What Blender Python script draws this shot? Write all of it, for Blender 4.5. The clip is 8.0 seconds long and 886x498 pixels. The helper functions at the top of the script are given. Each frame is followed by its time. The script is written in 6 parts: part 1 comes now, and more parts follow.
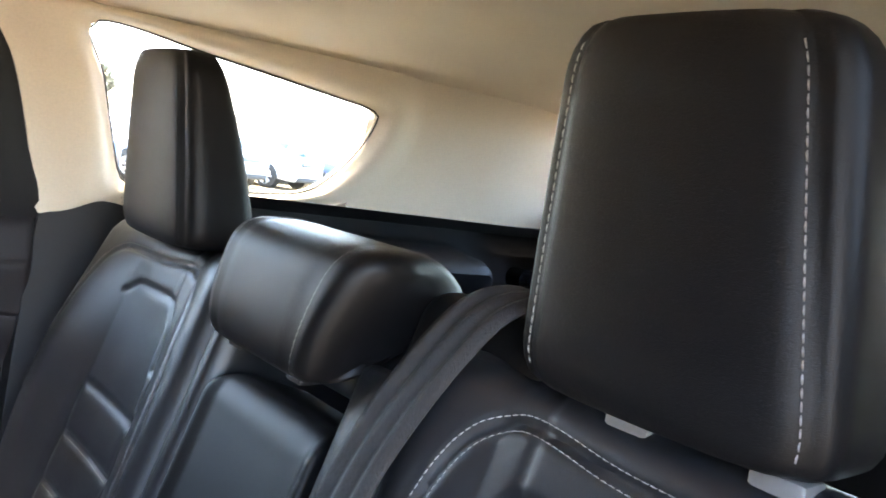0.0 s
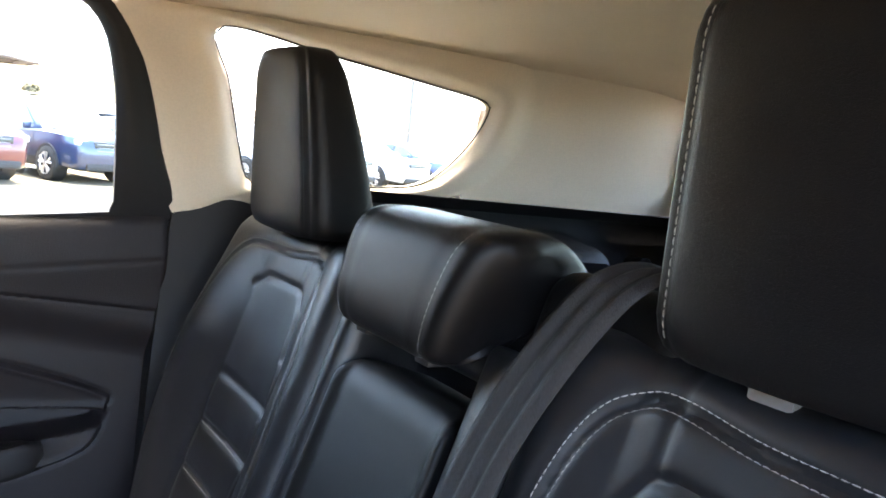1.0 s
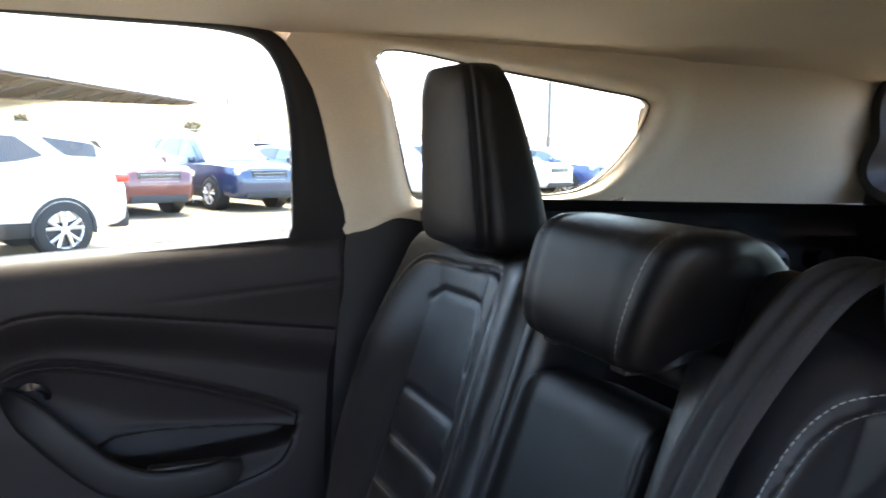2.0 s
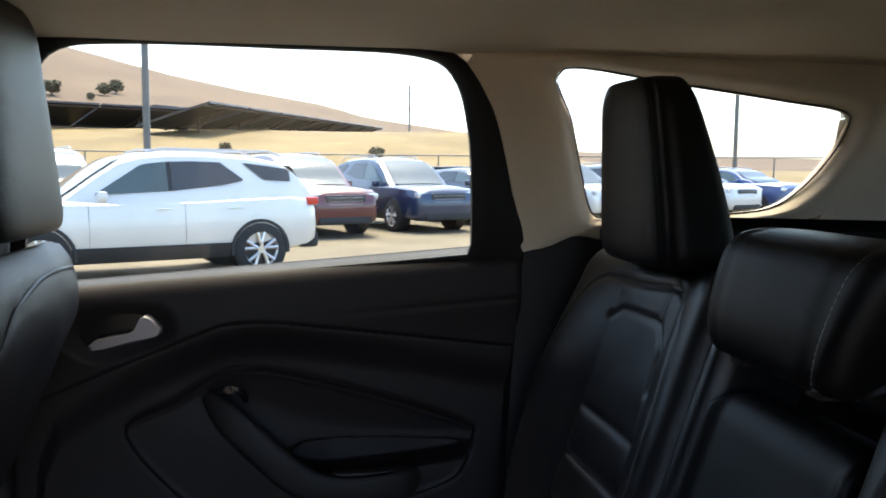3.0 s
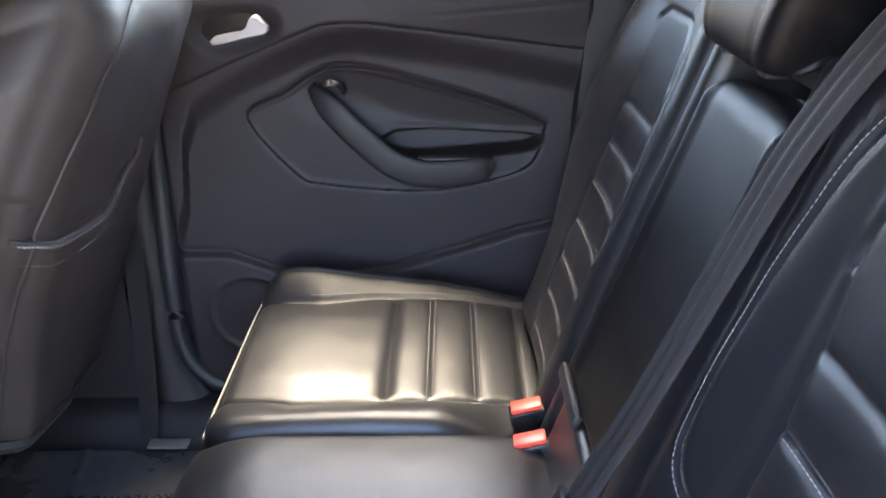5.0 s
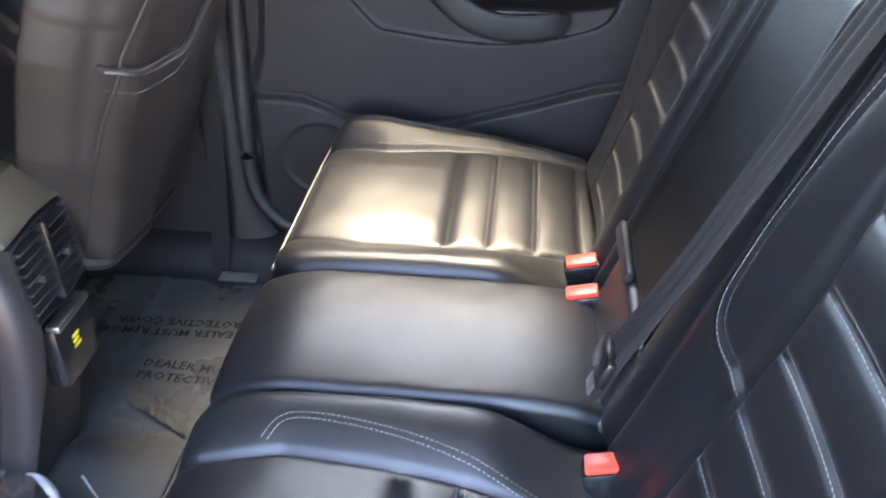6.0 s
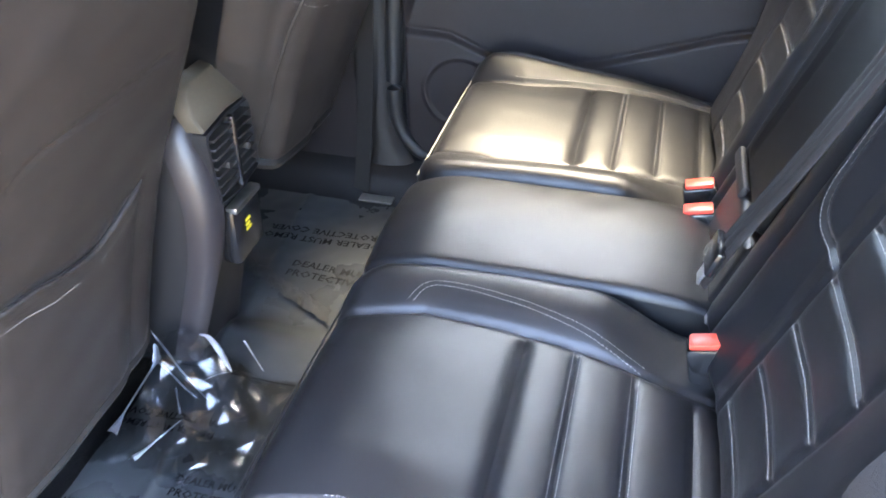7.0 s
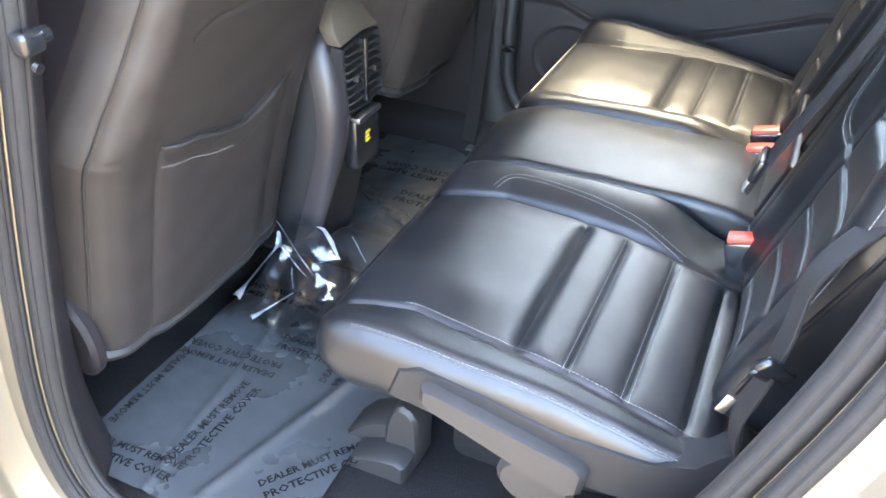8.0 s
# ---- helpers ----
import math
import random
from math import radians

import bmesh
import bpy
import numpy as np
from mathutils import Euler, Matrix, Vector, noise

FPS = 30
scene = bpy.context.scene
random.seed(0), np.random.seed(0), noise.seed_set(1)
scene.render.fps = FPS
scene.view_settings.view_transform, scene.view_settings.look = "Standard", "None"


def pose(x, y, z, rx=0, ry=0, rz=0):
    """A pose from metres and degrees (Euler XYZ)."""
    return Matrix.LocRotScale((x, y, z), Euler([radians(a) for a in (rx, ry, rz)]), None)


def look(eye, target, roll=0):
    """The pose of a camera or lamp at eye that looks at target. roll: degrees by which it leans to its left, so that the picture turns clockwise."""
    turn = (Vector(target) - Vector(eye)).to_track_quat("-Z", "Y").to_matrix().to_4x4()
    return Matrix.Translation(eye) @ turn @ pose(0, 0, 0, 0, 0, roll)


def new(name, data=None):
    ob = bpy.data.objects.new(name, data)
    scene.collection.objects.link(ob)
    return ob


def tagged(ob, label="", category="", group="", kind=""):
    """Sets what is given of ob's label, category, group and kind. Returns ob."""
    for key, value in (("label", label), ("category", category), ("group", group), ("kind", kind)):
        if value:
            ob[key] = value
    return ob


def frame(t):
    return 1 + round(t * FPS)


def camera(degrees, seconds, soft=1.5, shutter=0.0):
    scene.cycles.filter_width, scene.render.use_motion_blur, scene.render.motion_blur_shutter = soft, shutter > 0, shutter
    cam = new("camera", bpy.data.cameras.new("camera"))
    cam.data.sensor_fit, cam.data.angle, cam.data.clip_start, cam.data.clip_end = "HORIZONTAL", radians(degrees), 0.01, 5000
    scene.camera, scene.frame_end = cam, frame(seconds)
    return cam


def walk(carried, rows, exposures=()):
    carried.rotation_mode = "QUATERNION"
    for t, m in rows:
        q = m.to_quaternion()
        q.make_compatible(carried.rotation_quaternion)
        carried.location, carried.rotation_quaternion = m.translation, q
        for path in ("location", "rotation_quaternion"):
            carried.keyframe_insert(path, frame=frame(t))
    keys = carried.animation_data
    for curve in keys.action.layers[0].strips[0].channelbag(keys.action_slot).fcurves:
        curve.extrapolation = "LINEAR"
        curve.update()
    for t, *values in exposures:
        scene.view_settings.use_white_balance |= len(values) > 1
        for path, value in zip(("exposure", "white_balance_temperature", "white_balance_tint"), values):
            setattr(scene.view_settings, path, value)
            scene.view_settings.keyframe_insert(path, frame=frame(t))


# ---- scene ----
cam = camera(56.3, 8.0, 1.7, 0.2)
PATH = [
    (0, (-0.645, 0.158, 1.519), (0.88, -1.12, 1.315), 8.2),
    (0.5, (-0.64, 0.164, 1.51), (0.984, -0.982, 1.29), 7.3),
    (1, (-0.64, 0.169, 1.504), (1.034, -0.899, 1.263), 5.9),
    (1.5, (-0.623, 0.176, 1.509), (1.104, -0.793, 1.229), 3.3),
    (2, (-0.624, 0.201, 1.506), (1.211, -0.555, 1.26), 1.1),
    (2.2, (-0.621, 0.217, 1.508), (1.247, -0.46, 1.285), 0.2),
    (3.3, (-0.637, 0.185, 1.496), (1.332, -0.044, 1.229), 0.4),
    (3.5, (-0.671, 0.148, 1.499), (1.293, -0.005, 1.154), -0.2),
    (4, (-0.744, 0.104, 1.51), (1.168, 0.035, 0.926), -0.9),
    (4.5, (-0.793, 0.088, 1.506), (1.075, 0.096, 0.794), -1.3),
    (4.7, (-0.803, 0.086, 1.497), (1.046, 0.11, 0.736), -1.3),
    (5.8, (-0.816, 0.091, 1.489), (0.888, 0.171, 0.445), 0.9),
    (6, (-0.844, 0.087, 1.485), (0.812, 0.251, 0.376), 0.7),
    (6.5, (-0.893, 0.079, 1.457), (0.686, 0.428, 0.281), -0.7),
    (7, (-1.031, 0.092, 1.476), (0.549, 0.505, 0.322), 0.0),
    (7.5, (-1.231, 0.056, 1.438), (0.331, 0.565, 0.297), 0.7),
    (8, (-1.291, -0.035, 1.431), (0.231, 0.631, 0.318), 1.4),
]
EXPOSURES = [(0.0, 5.42, 6700, 12), (1.0, 4.92, 6700, 12), (1.5, 4.64, 6600, 12), (2.0, 4.12, 6600, 11), (2.2, 3.72, 6600, 11), (3.3, 2.25, 6600, 11), (3.5, 2.3, 6700, 11), (4.0, 4.62, 6850, 15), (4.5, 5.2, 6850, 16), (5.8, 5.74, 7000, 15), (6.5, 5.84, 7100, 15), (7.0, 6.0, 7100, 12), (7.5, 6.12, 7250, 11), (8.0, 6.04, 7200, 9)]
walk(cam, [(t, look(eye, target, roll)) for t, eye, target, roll in PATH], EXPOSURES)

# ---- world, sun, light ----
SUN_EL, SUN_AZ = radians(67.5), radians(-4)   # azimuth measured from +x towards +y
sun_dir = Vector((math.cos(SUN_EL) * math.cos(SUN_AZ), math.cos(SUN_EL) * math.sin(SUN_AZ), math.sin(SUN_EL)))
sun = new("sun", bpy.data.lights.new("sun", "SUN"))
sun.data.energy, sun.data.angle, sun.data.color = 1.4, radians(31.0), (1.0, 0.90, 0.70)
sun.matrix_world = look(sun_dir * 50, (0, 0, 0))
world = bpy.data.worlds.new("sky")
scene.world = world
world.use_nodes = True
wn = world.node_tree.nodes
sky = wn.new("ShaderNodeTexSky")
sky.sky_type, sky.sun_disc, sky.sun_elevation = "NISHITA", False, SUN_EL
sky.sun_rotation, sky.altitude, sky.dust_density = radians(90) - SUN_AZ, 1300, 6.0
sky.ozone_density, sky.air_density = 0.6, 1.0
world.node_tree.links.new(sky.outputs[0], wn["Background"].inputs[0])
wn["Background"].inputs[1].default_value = 0.15


# ---- materials ----
def mat(name, base, rough=0.5, metal=0.0, var=0.12, scale=40.0, bump=0.0, bump_scale=300.0, kind="noise", rough_var=0.0,
        stain=0.0, stain_scale=4.0, spec=0.5, coat=0.0, stretch=(1, 1, 1), sheen=0.0):
    """A surface with colour variation at two scales, relief and uneven gloss."""
    m = bpy.data.materials.new(name)
    m.use_nodes = True
    nt = m.node_tree
    n, link = nt.nodes, nt.links.new
    b = n["Principled BSDF"]
    b.inputs["Roughness"].default_value, b.inputs["Metallic"].default_value = rough, metal
    b.inputs["Specular IOR Level"].default_value = spec
    b.inputs["Coat Weight"].default_value = coat
    b.inputs["Coat Roughness"].default_value = 0.06
    if sheen:
        b.inputs["Sheen Weight"].default_value = sheen
    co = n.new("ShaderNodeTexCoord")
    mp = n.new("ShaderNodeMapping")
    mp.inputs["Scale"].default_value = stretch
    link(co.outputs["Object"], mp.inputs[0])
    fine = n.new("ShaderNodeTexNoise")
    fine.inputs["Scale"].default_value, fine.inputs["Detail"].default_value = scale, 4
    link(mp.outputs[0], fine.inputs["Vector"])
    broad = n.new("ShaderNodeTexNoise")
    broad.inputs["Scale"].default_value, broad.inputs["Detail"].default_value = stain_scale, 5
    link(mp.outputs[0], broad.inputs["Vector"])
    ramp = n.new("ShaderNodeMapRange")
    ramp.inputs["From Min"].default_value, ramp.inputs["From Max"].default_value = 0.3, 0.7
    ramp.inputs["To Min"].default_value, ramp.inputs["To Max"].default_value = 1 - var, 1 + var
    link(fine.outputs[0], ramp.inputs[0])
    ramp2 = n.new("ShaderNodeMapRange")
    ramp2.inputs["From Min"].default_value, ramp2.inputs["From Max"].default_value = 0.35, 0.7
    ramp2.inputs["To Min"].default_value, ramp2.inputs["To Max"].default_value = 1 + stain, 1 - stain
    link(broad.outputs[0], ramp2.inputs[0])
    mul = n.new("ShaderNodeMath")
    mul.operation = "MULTIPLY"
    link(ramp.outputs[0], mul.inputs[0]), link(ramp2.outputs[0], mul.inputs[1])
    tint = n.new("ShaderNodeVectorMath")
    tint.operation = "SCALE"
    tint.inputs[0].default_value = base
    link(mul.outputs[0], tint.inputs["Scale"])
    link(tint.outputs[0], b.inputs["Base Color"])
    if rough_var:
        rr = n.new("ShaderNodeMapRange")
        rr.inputs["From Min"].default_value, rr.inputs["From Max"].default_value = 0.3, 0.7
        rr.inputs["To Min"].default_value, rr.inputs["To Max"].default_value = rough - rough_var, rough + rough_var
        link(broad.outputs[0], rr.inputs[0]), link(rr.outputs[0], b.inputs["Roughness"])
    if bump:
        bp = n.new("ShaderNodeBump")
        bp.inputs["Strength"].default_value, bp.inputs["Distance"].default_value = bump, 0.0015
        if kind == "leather":
            tex = n.new("ShaderNodeTexVoronoi")
            tex.feature = "DISTANCE_TO_EDGE"
            tex.inputs["Scale"].default_value = bump_scale
            warp = n.new("ShaderNodeTexNoise")
            warp.inputs["Scale"].default_value = bump_scale * 0.4
            mixv = n.new("ShaderNodeVectorMath")
            mixv.operation = "MULTIPLY_ADD"
            mixv.inputs[1].default_value = (0.006, 0.006, 0.006)
            link(mp.outputs[0], warp.inputs["Vector"]), link(warp.outputs["Color"], mixv.inputs[0]), link(mp.outputs[0], mixv.inputs[2])
            link(mixv.outputs[0], tex.inputs["Vector"])
            sm = n.new("ShaderNodeMapRange")
            sm.inputs["From Max"].default_value = 0.12
            link(tex.outputs["Distance"], sm.inputs[0])
            link(sm.outputs[0], bp.inputs["Height"])
        else:
            tex = n.new("ShaderNodeTexNoise")
            tex.inputs["Scale"].default_value, tex.inputs["Detail"].default_value = bump_scale, 3
            link(mp.outputs[0], tex.inputs["Vector"]), link(tex.outputs[0], bp.inputs["Height"])
        link(bp.outputs[0], b.inputs["Normal"])
    return m


def clear(name, colour, rough, ior=1.45, see=0.9):
    """A thin clear sheet: light goes straight through, with the gloss of its surface."""
    m = bpy.data.materials.new(name)
    m.use_nodes = True
    nt = m.node_tree
    n, link = nt.nodes, nt.links.new
    n.remove(n["Principled BSDF"])
    out = n["Material Output"]
    tr, gl, mix, fr = n.new("ShaderNodeBsdfTransparent"), n.new("ShaderNodeBsdfGlossy"), n.new("ShaderNodeMixShader"), n.new("ShaderNodeFresnel")
    tr.inputs[0].default_value = (*[c * see for c in colour], 1)
    gl.inputs["Roughness"].default_value = rough
    fr.inputs[0].default_value = ior
    link(fr.outputs[0], mix.inputs[0]), link(tr.outputs[0], mix.inputs[1]), link(gl.outputs[0], mix.inputs[2]), link(mix.outputs[0], out.inputs[0])
    return m


LEATHER = mat("black_leather", (0.0072, 0.0076, 0.0090), 0.36, bump=0.16, bump_scale=800, kind="leather", var=0.10, rough_var=0.03, stain=0.12, stain_scale=6, spec=0.52)
LEATHER_GRAIN = mat("grained_black_leather", (0.0040, 0.0038, 0.0041), 0.42, bump=0.20, bump_scale=520, stretch=(0.6, 1, 1.7), kind="leather", var=0.12, rough_var=0.06, stain=0.12, stain_scale=6, spec=0.22)
VINYL = mat("brown_black_vinyl", (0.024, 0.0198, 0.018), 0.42, bump=0.3, bump_scale=700, kind="leather", var=0.10, rough_var=0.05, stain=0.12, stain_scale=5, spec=0.36)
DARK_THREAD = mat("charcoal_thread", (0.03, 0.029, 0.028), 0.8, var=0.2, scale=300)
THREAD = mat("pale_thread", (0.24, 0.23, 0.215), 0.8, var=0.2, scale=300)
HEADLINER = mat("beige_headliner_fabric", (0.69, 0.60, 0.47), 0.95, var=0.05, scale=500, bump=0.3, bump_scale=900, stain=0.04, spec=0.1)
BEIGE = mat("beige_moulded_plastic", (0.67, 0.59, 0.47), 0.62, var=0.04, scale=300, bump=0.2, bump_scale=700, stain=0.03, spec=0.3)
PLASTIC = mat("charcoal_grained_plastic", (0.0095, 0.0092, 0.0104), 0.52, var=0.10, scale=300, bump=0.4, bump_scale=700, rough_var=0.05, stain=0.10, spec=0.32)
PLASTIC_SOFT = mat("charcoal_soft_touch_plastic", (0.0102, 0.0077, 0.0092), 0.58, var=0.10, scale=300, bump=0.4, bump_scale=600, rough_var=0.05, stain=0.10, spec=0.36)
PLASTIC_GREY = mat("grey_plastic", (0.018, 0.0162, 0.0158), 0.52, var=0.08, scale=250, bump=0.3, bump_scale=600, stain=0.1, spec=0.38)
PLASTIC_SILVER = mat("silver_painted_plastic", (0.145, 0.14, 0.132), 0.45, metal=0.2, var=0.05, scale=200, stain=0.06)
CONSOLE_TOP = mat("taupe_satin_trim", (0.065, 0.054, 0.039), 0.6, var=0.06, scale=200, stain=0.08, spec=0.2)
CHEEK = mat("grey_satin_console_plastic", (0.022, 0.0185, 0.0205), 0.42, var=0.06, scale=250, bump=0.2, bump_scale=600, stain=0.08)
RUBBER = mat("grey_black_rubber_seal", (0.0135, 0.0125, 0.0125), 0.7, var=0.15, scale=120, bump=0.3, bump_scale=300, stain=0.15, spec=0.25)
BLACK = mat("black_rubber", (0.012, 0.012, 0.013), 0.55, var=0.15, scale=120, bump=0.2, bump_scale=300, stain=0.15)
GLOSS_BLACK = mat("gloss_black_plastic", (0.010, 0.010, 0.011), 0.2, var=0.1, stain=0.1)
SATIN = mat("satin_silver_plastic", (0.26, 0.26, 0.285), 0.42, metal=0.6, var=0.05, scale=30)
CHROME = mat("satin_chrome", (0.58, 0.58, 0.58), 0.30, metal=1.0, var=0.04, rough_var=0.05)
STEEL = mat("steel", (0.45, 0.45, 0.46), 0.35, metal=1.0, var=0.08, rough_var=0.08)
RED = mat("red_button_plastic", (0.75, 0.055, 0.03), 0.4, var=0.05, stain=0.08)
WEBBING = mat("black_belt_webbing", (0.0135, 0.0122, 0.0122), 0.6, var=0.25, scale=900, bump=0.6, bump_scale=900, stretch=(1, 1, 0.25), stain=0.1, spec=0.35)
CARPET = mat("charcoal_carpet", (0.0145, 0.0135, 0.0135), 0.95, var=0.45, scale=420, bump=1.0, bump_scale=500, stain=0.25, stain_scale=9, spec=0.1)
FILM = mat("grey_protective_film", (0.039, 0.0425, 0.0455), 0.28, var=0.06, scale=30, rough_var=0.02, spec=0.40)
FILM_STRIP = mat("grey_film_strip", (0.036, 0.037, 0.037), 0.3, var=0.1, scale=60, stain=0.2, stain_scale=12, spec=0.6)
INK = mat("black_ink", (0.006, 0.006, 0.007), 0.7, var=0.2, scale=200, spec=0.1)
YELLOW = mat("yellow_ink", (0.75, 0.60, 0.03), 0.5, var=0.1)
BLUE_TAG = mat("blue_woven_tag", (0.05, 0.08, 0.32), 0.6, var=0.15, scale=400)
WHITE_TAG = mat("white_ink", (0.7, 0.7, 0.72), 0.6, var=0.1)
CAR_GOLD = mat("pale_gold_body_paint", (0.17, 0.142, 0.102), 0.36, metal=0.4, var=0.05, scale=600, stain=0.05, coat=0.6)
GLASS = clear("window_glass", (0.93, 0.97, 0.95), 0.01, see=0.96)
GLASS_TINT = clear("tinted_privacy_glass", (0.62, 0.68, 0.64), 0.01, see=0.8)
# whitish base colour stands in for bright streaks on the clear plastic
FOLD_GLINT = mat("plastic_fold_highlight", (0.62, 0.66, 0.72), 0.2, var=0.25, scale=45, rough_var=0.08, spec=0.9)
FOLD_GLINT.node_tree.nodes["Principled BSDF"].inputs["Alpha"].default_value = 0.75
WRAP = clear("crumpled_clear_plastic", (0.93, 0.96, 1.0), 0.10, ior=1.85, see=0.96)


# ---- building blocks ----
def link_mesh(name, bm, material, smooth=True):
    bmesh.ops.recalc_face_normals(bm, faces=bm.faces[:])
    me = bpy.data.meshes.new(name)
    bm.to_mesh(me)
    bm.free()
    me.materials.append(material)
    if smooth:
        me.polygons.foreach_set("use_smooth", [True] * len(me.polygons))
        me.set_sharp_from_angle(angle=radians(42))
    return new(name, me)


def thing(name, at, label="", category="", group="", kind=""):
    ob = new(name)
    ob.empty_display_size = 0.05
    ob.location = at
    return tagged(ob, label, category, group, kind)


def part(name, bm, material, parent, label="", smooth=True, kind=""):
    ob = link_mesh(name, bm, material, smooth)
    ob.parent = parent
    if parent.type == "EMPTY":
        ob.matrix_parent_inverse = Matrix.Translation(-Vector(parent.location))
    return tagged(ob, label, kind=kind)


def piece(name, bm, material, label="", category="", group="", kind="", smooth=True):
    return tagged(link_mesh(name, bm, material, smooth), label, category, group, kind)


def stuff_mesh(verts, faces):
    bm = bmesh.new()
    vs = [bm.verts.new(v) for v in verts]
    for f in faces:
        bm.faces.new([vs[i] for i in f])
    return bm


def axis(a, b, step, edge):
    """Sample positions from a to b, closer together within edge of both ends."""
    n = max(2, int(round((b - a - 2 * edge) / step)))
    e = [edge * (1 - math.cos(math.pi / 2 * k / 5)) for k in range(5)]
    return np.array([a + x for x in e] + list(np.linspace(a + edge, b - edge, n + 1)) + [b - x for x in e[::-1]])


def near_line(U, V, pts, closed=False):
    """Distance of the points (U, V) from a line through pts."""
    best = np.full(np.shape(U), 1e9)
    pts = list(pts) + ([pts[0]] if closed else [])
    for (ax, ay), (bx, by) in zip(pts, pts[1:]):
        dx, dy = bx - ax, by - ay
        k = np.clip(((U - ax) * dx + (V - ay) * dy) / (dx * dx + dy * dy + 1e-12), 0, 1)
        best = np.minimum(best, np.hypot(U - ax - k * dx, V - ay - k * dy))
    return best


def inside(U, V, pts):
    odd = np.zeros(np.shape(U), bool)
    for (ax, ay), (bx, by) in zip(pts, list(pts[1:]) + [pts[0]]):
        if ay == by:
            continue
        cross = ((ay > V) != (by > V)) & (U < (bx - ax) * (V - ay) / (by - ay) + ax)
        odd ^= cross
    return odd


def signed(U, V, pts):
    """Distance from a closed outline, negative inside."""
    d = near_line(U, V, pts, True)
    return np.where(inside(U, V, pts), -d, d)


def step(x, w):
    k = np.clip(x / w * 0.5 + 0.5, 0, 1)
    return k * k * (3 - 2 * k)


def groove(d, w):
    return np.exp(-(d / w) ** 2)


def curve(pts, n=12, closed=False):
    """A smooth line through pts (Catmull-Rom), n steps a span."""
    P = [Vector(p) for p in pts]
    out = []
    m = len(P)
    for i in range(m if closed else m - 1):
        p0, p1, p2, p3 = (P[(i + k) % m] if closed else P[min(max(i + k, 0), m - 1)] for k in (-1, 0, 1, 2))
        for j in range(n):
            t = j / n
            out.append(0.5 * ((2 * p1) + (p2 - p0) * t + (2 * p0 - 5 * p1 + 4 * p2 - p3) * t * t + (3 * p1 - p0 - 3 * p2 + p3) * t ** 3))
    if not closed:
        out.append(P[-1].copy())
    return out


def grid(bm, rows, closed=False):
    """Faces over rows of points."""
    V = [[bm.verts.new(p) for p in r] for r in rows]
    for a, b in zip(V, V[1:]):
        n = len(a)
        for j in range(n if closed else n - 1):
            bm.faces.new((a[j], a[(j + 1) % n], b[(j + 1) % n], b[j]))
    return V


def loft(bm, loops, cap=True):
    V = grid(bm, loops, True)
    if cap:
        bm.faces.new(V[0]), bm.faces.new(V[-1])
    return V


def pad(us, vs, relief, place, R, depth, corner=0.03, inset=0.0, bulge=0.0):
    """A padded slab: a relief over (u, v) with rounded rim and corners, and walls down to -depth."""
    u0, u1, v0, v1 = us[0], us[-1], vs[0], vs[-1]
    U, V = np.meshgrid(us, vs, indexing="ij")
    du = np.maximum(np.maximum(u0 + corner - U, U - (u1 - corner)), 0)
    dv = np.maximum(np.maximum(v0 + corner - V, V - (v1 - corner)), 0)
    both = (du > 0) & (dv > 0)
    h = np.hypot(du, dv)
    k = np.where(both, np.maximum(du, dv) / np.maximum(h, 1e-9), 1.0)
    su, sv = np.where(U < (u0 + u1) / 2, -1, 1), np.where(V < (v0 + v1) / 2, -1, 1)
    U2, V2 = U + su * du * (k - 1), V + sv * dv * (k - 1)
    edge = np.minimum(np.minimum(U - u0, u1 - U), np.minimum(V - v0, v1 - V))
    q = np.clip(1 - edge / R, 0, 1)
    H = relief(U2, V2) - R * (1 - np.sqrt(1 - q * q))
    bm = bmesh.new()
    G = grid(bm, [[place(U2[i, j], V2[i, j], H[i, j]) for j in range(len(vs))] for i in range(len(us))])
    nu, nv = len(us), len(vs)
    ring = [(i, 0) for i in range(nu)] + [(nu - 1, j) for j in range(1, nv)] + [(i, nv - 1) for i in range(nu - 2, -1, -1)] + [(0, j) for j in range(nv - 2, 0, -1)]
    cu, cv = (u0 + u1) / 2, (v0 + v1) / 2
    prev = [G[i][j] for i, j in ring]
    for f in (0.12, 0.26, 0.42, 0.6, 0.8, 1.0) if bulge else (0.5, 1.0):
        low = []
        for i, j in ring:
            a = 1 - inset * f + bulge * math.sin(math.pi * f)
            low.append(bm.verts.new(place(cu + (U2[i, j] - cu) * a, cv + (V2[i, j] - cv) * a, -depth * f + (1 - f) * min(H[i, j], 0))))
        for a in range(len(ring)):
            b = (a + 1) % len(ring)
            bm.faces.new((prev[a], prev[b], low[b], low[a]))
        prev = low
    bm.faces.new(prev)
    return bm


def tube(bm, pts, r, seg=8, closed=False, flat=1.0, up=(0, 0, 1), ribs=0):
    """A bar of round, flattened or ribbed section along pts."""
    pts = [Vector(p) for p in pts]
    loops = []
    n = len(pts)
    for i, p in enumerate(pts):
        a, b = (pts[(i - 1) % n], pts[(i + 1) % n]) if closed else (pts[max(i - 1, 0)], pts[min(i + 1, n - 1)])
        d = (b - a).normalized()
        s = d.cross(Vector(up))
        s = s.normalized() if s.length > 1e-4 else d.orthogonal().normalized()
        t = s.cross(d)
        loops.append([p + (s * math.cos(x) + t * math.sin(x) * flat) * r * (1 - (0.2 * (0.5 + 0.5 * math.cos(ribs * x)) ** 6 if ribs else 0.0)) for x in (2 * math.pi * k / seg for k in range(seg))])
    if closed:
        loops.append(loops[0])
        grid(bm, loops, True)
        bmesh.ops.remove_doubles(bm, verts=bm.verts[:], dist=1e-6)
    else:
        loft(bm, loops)
    return bm


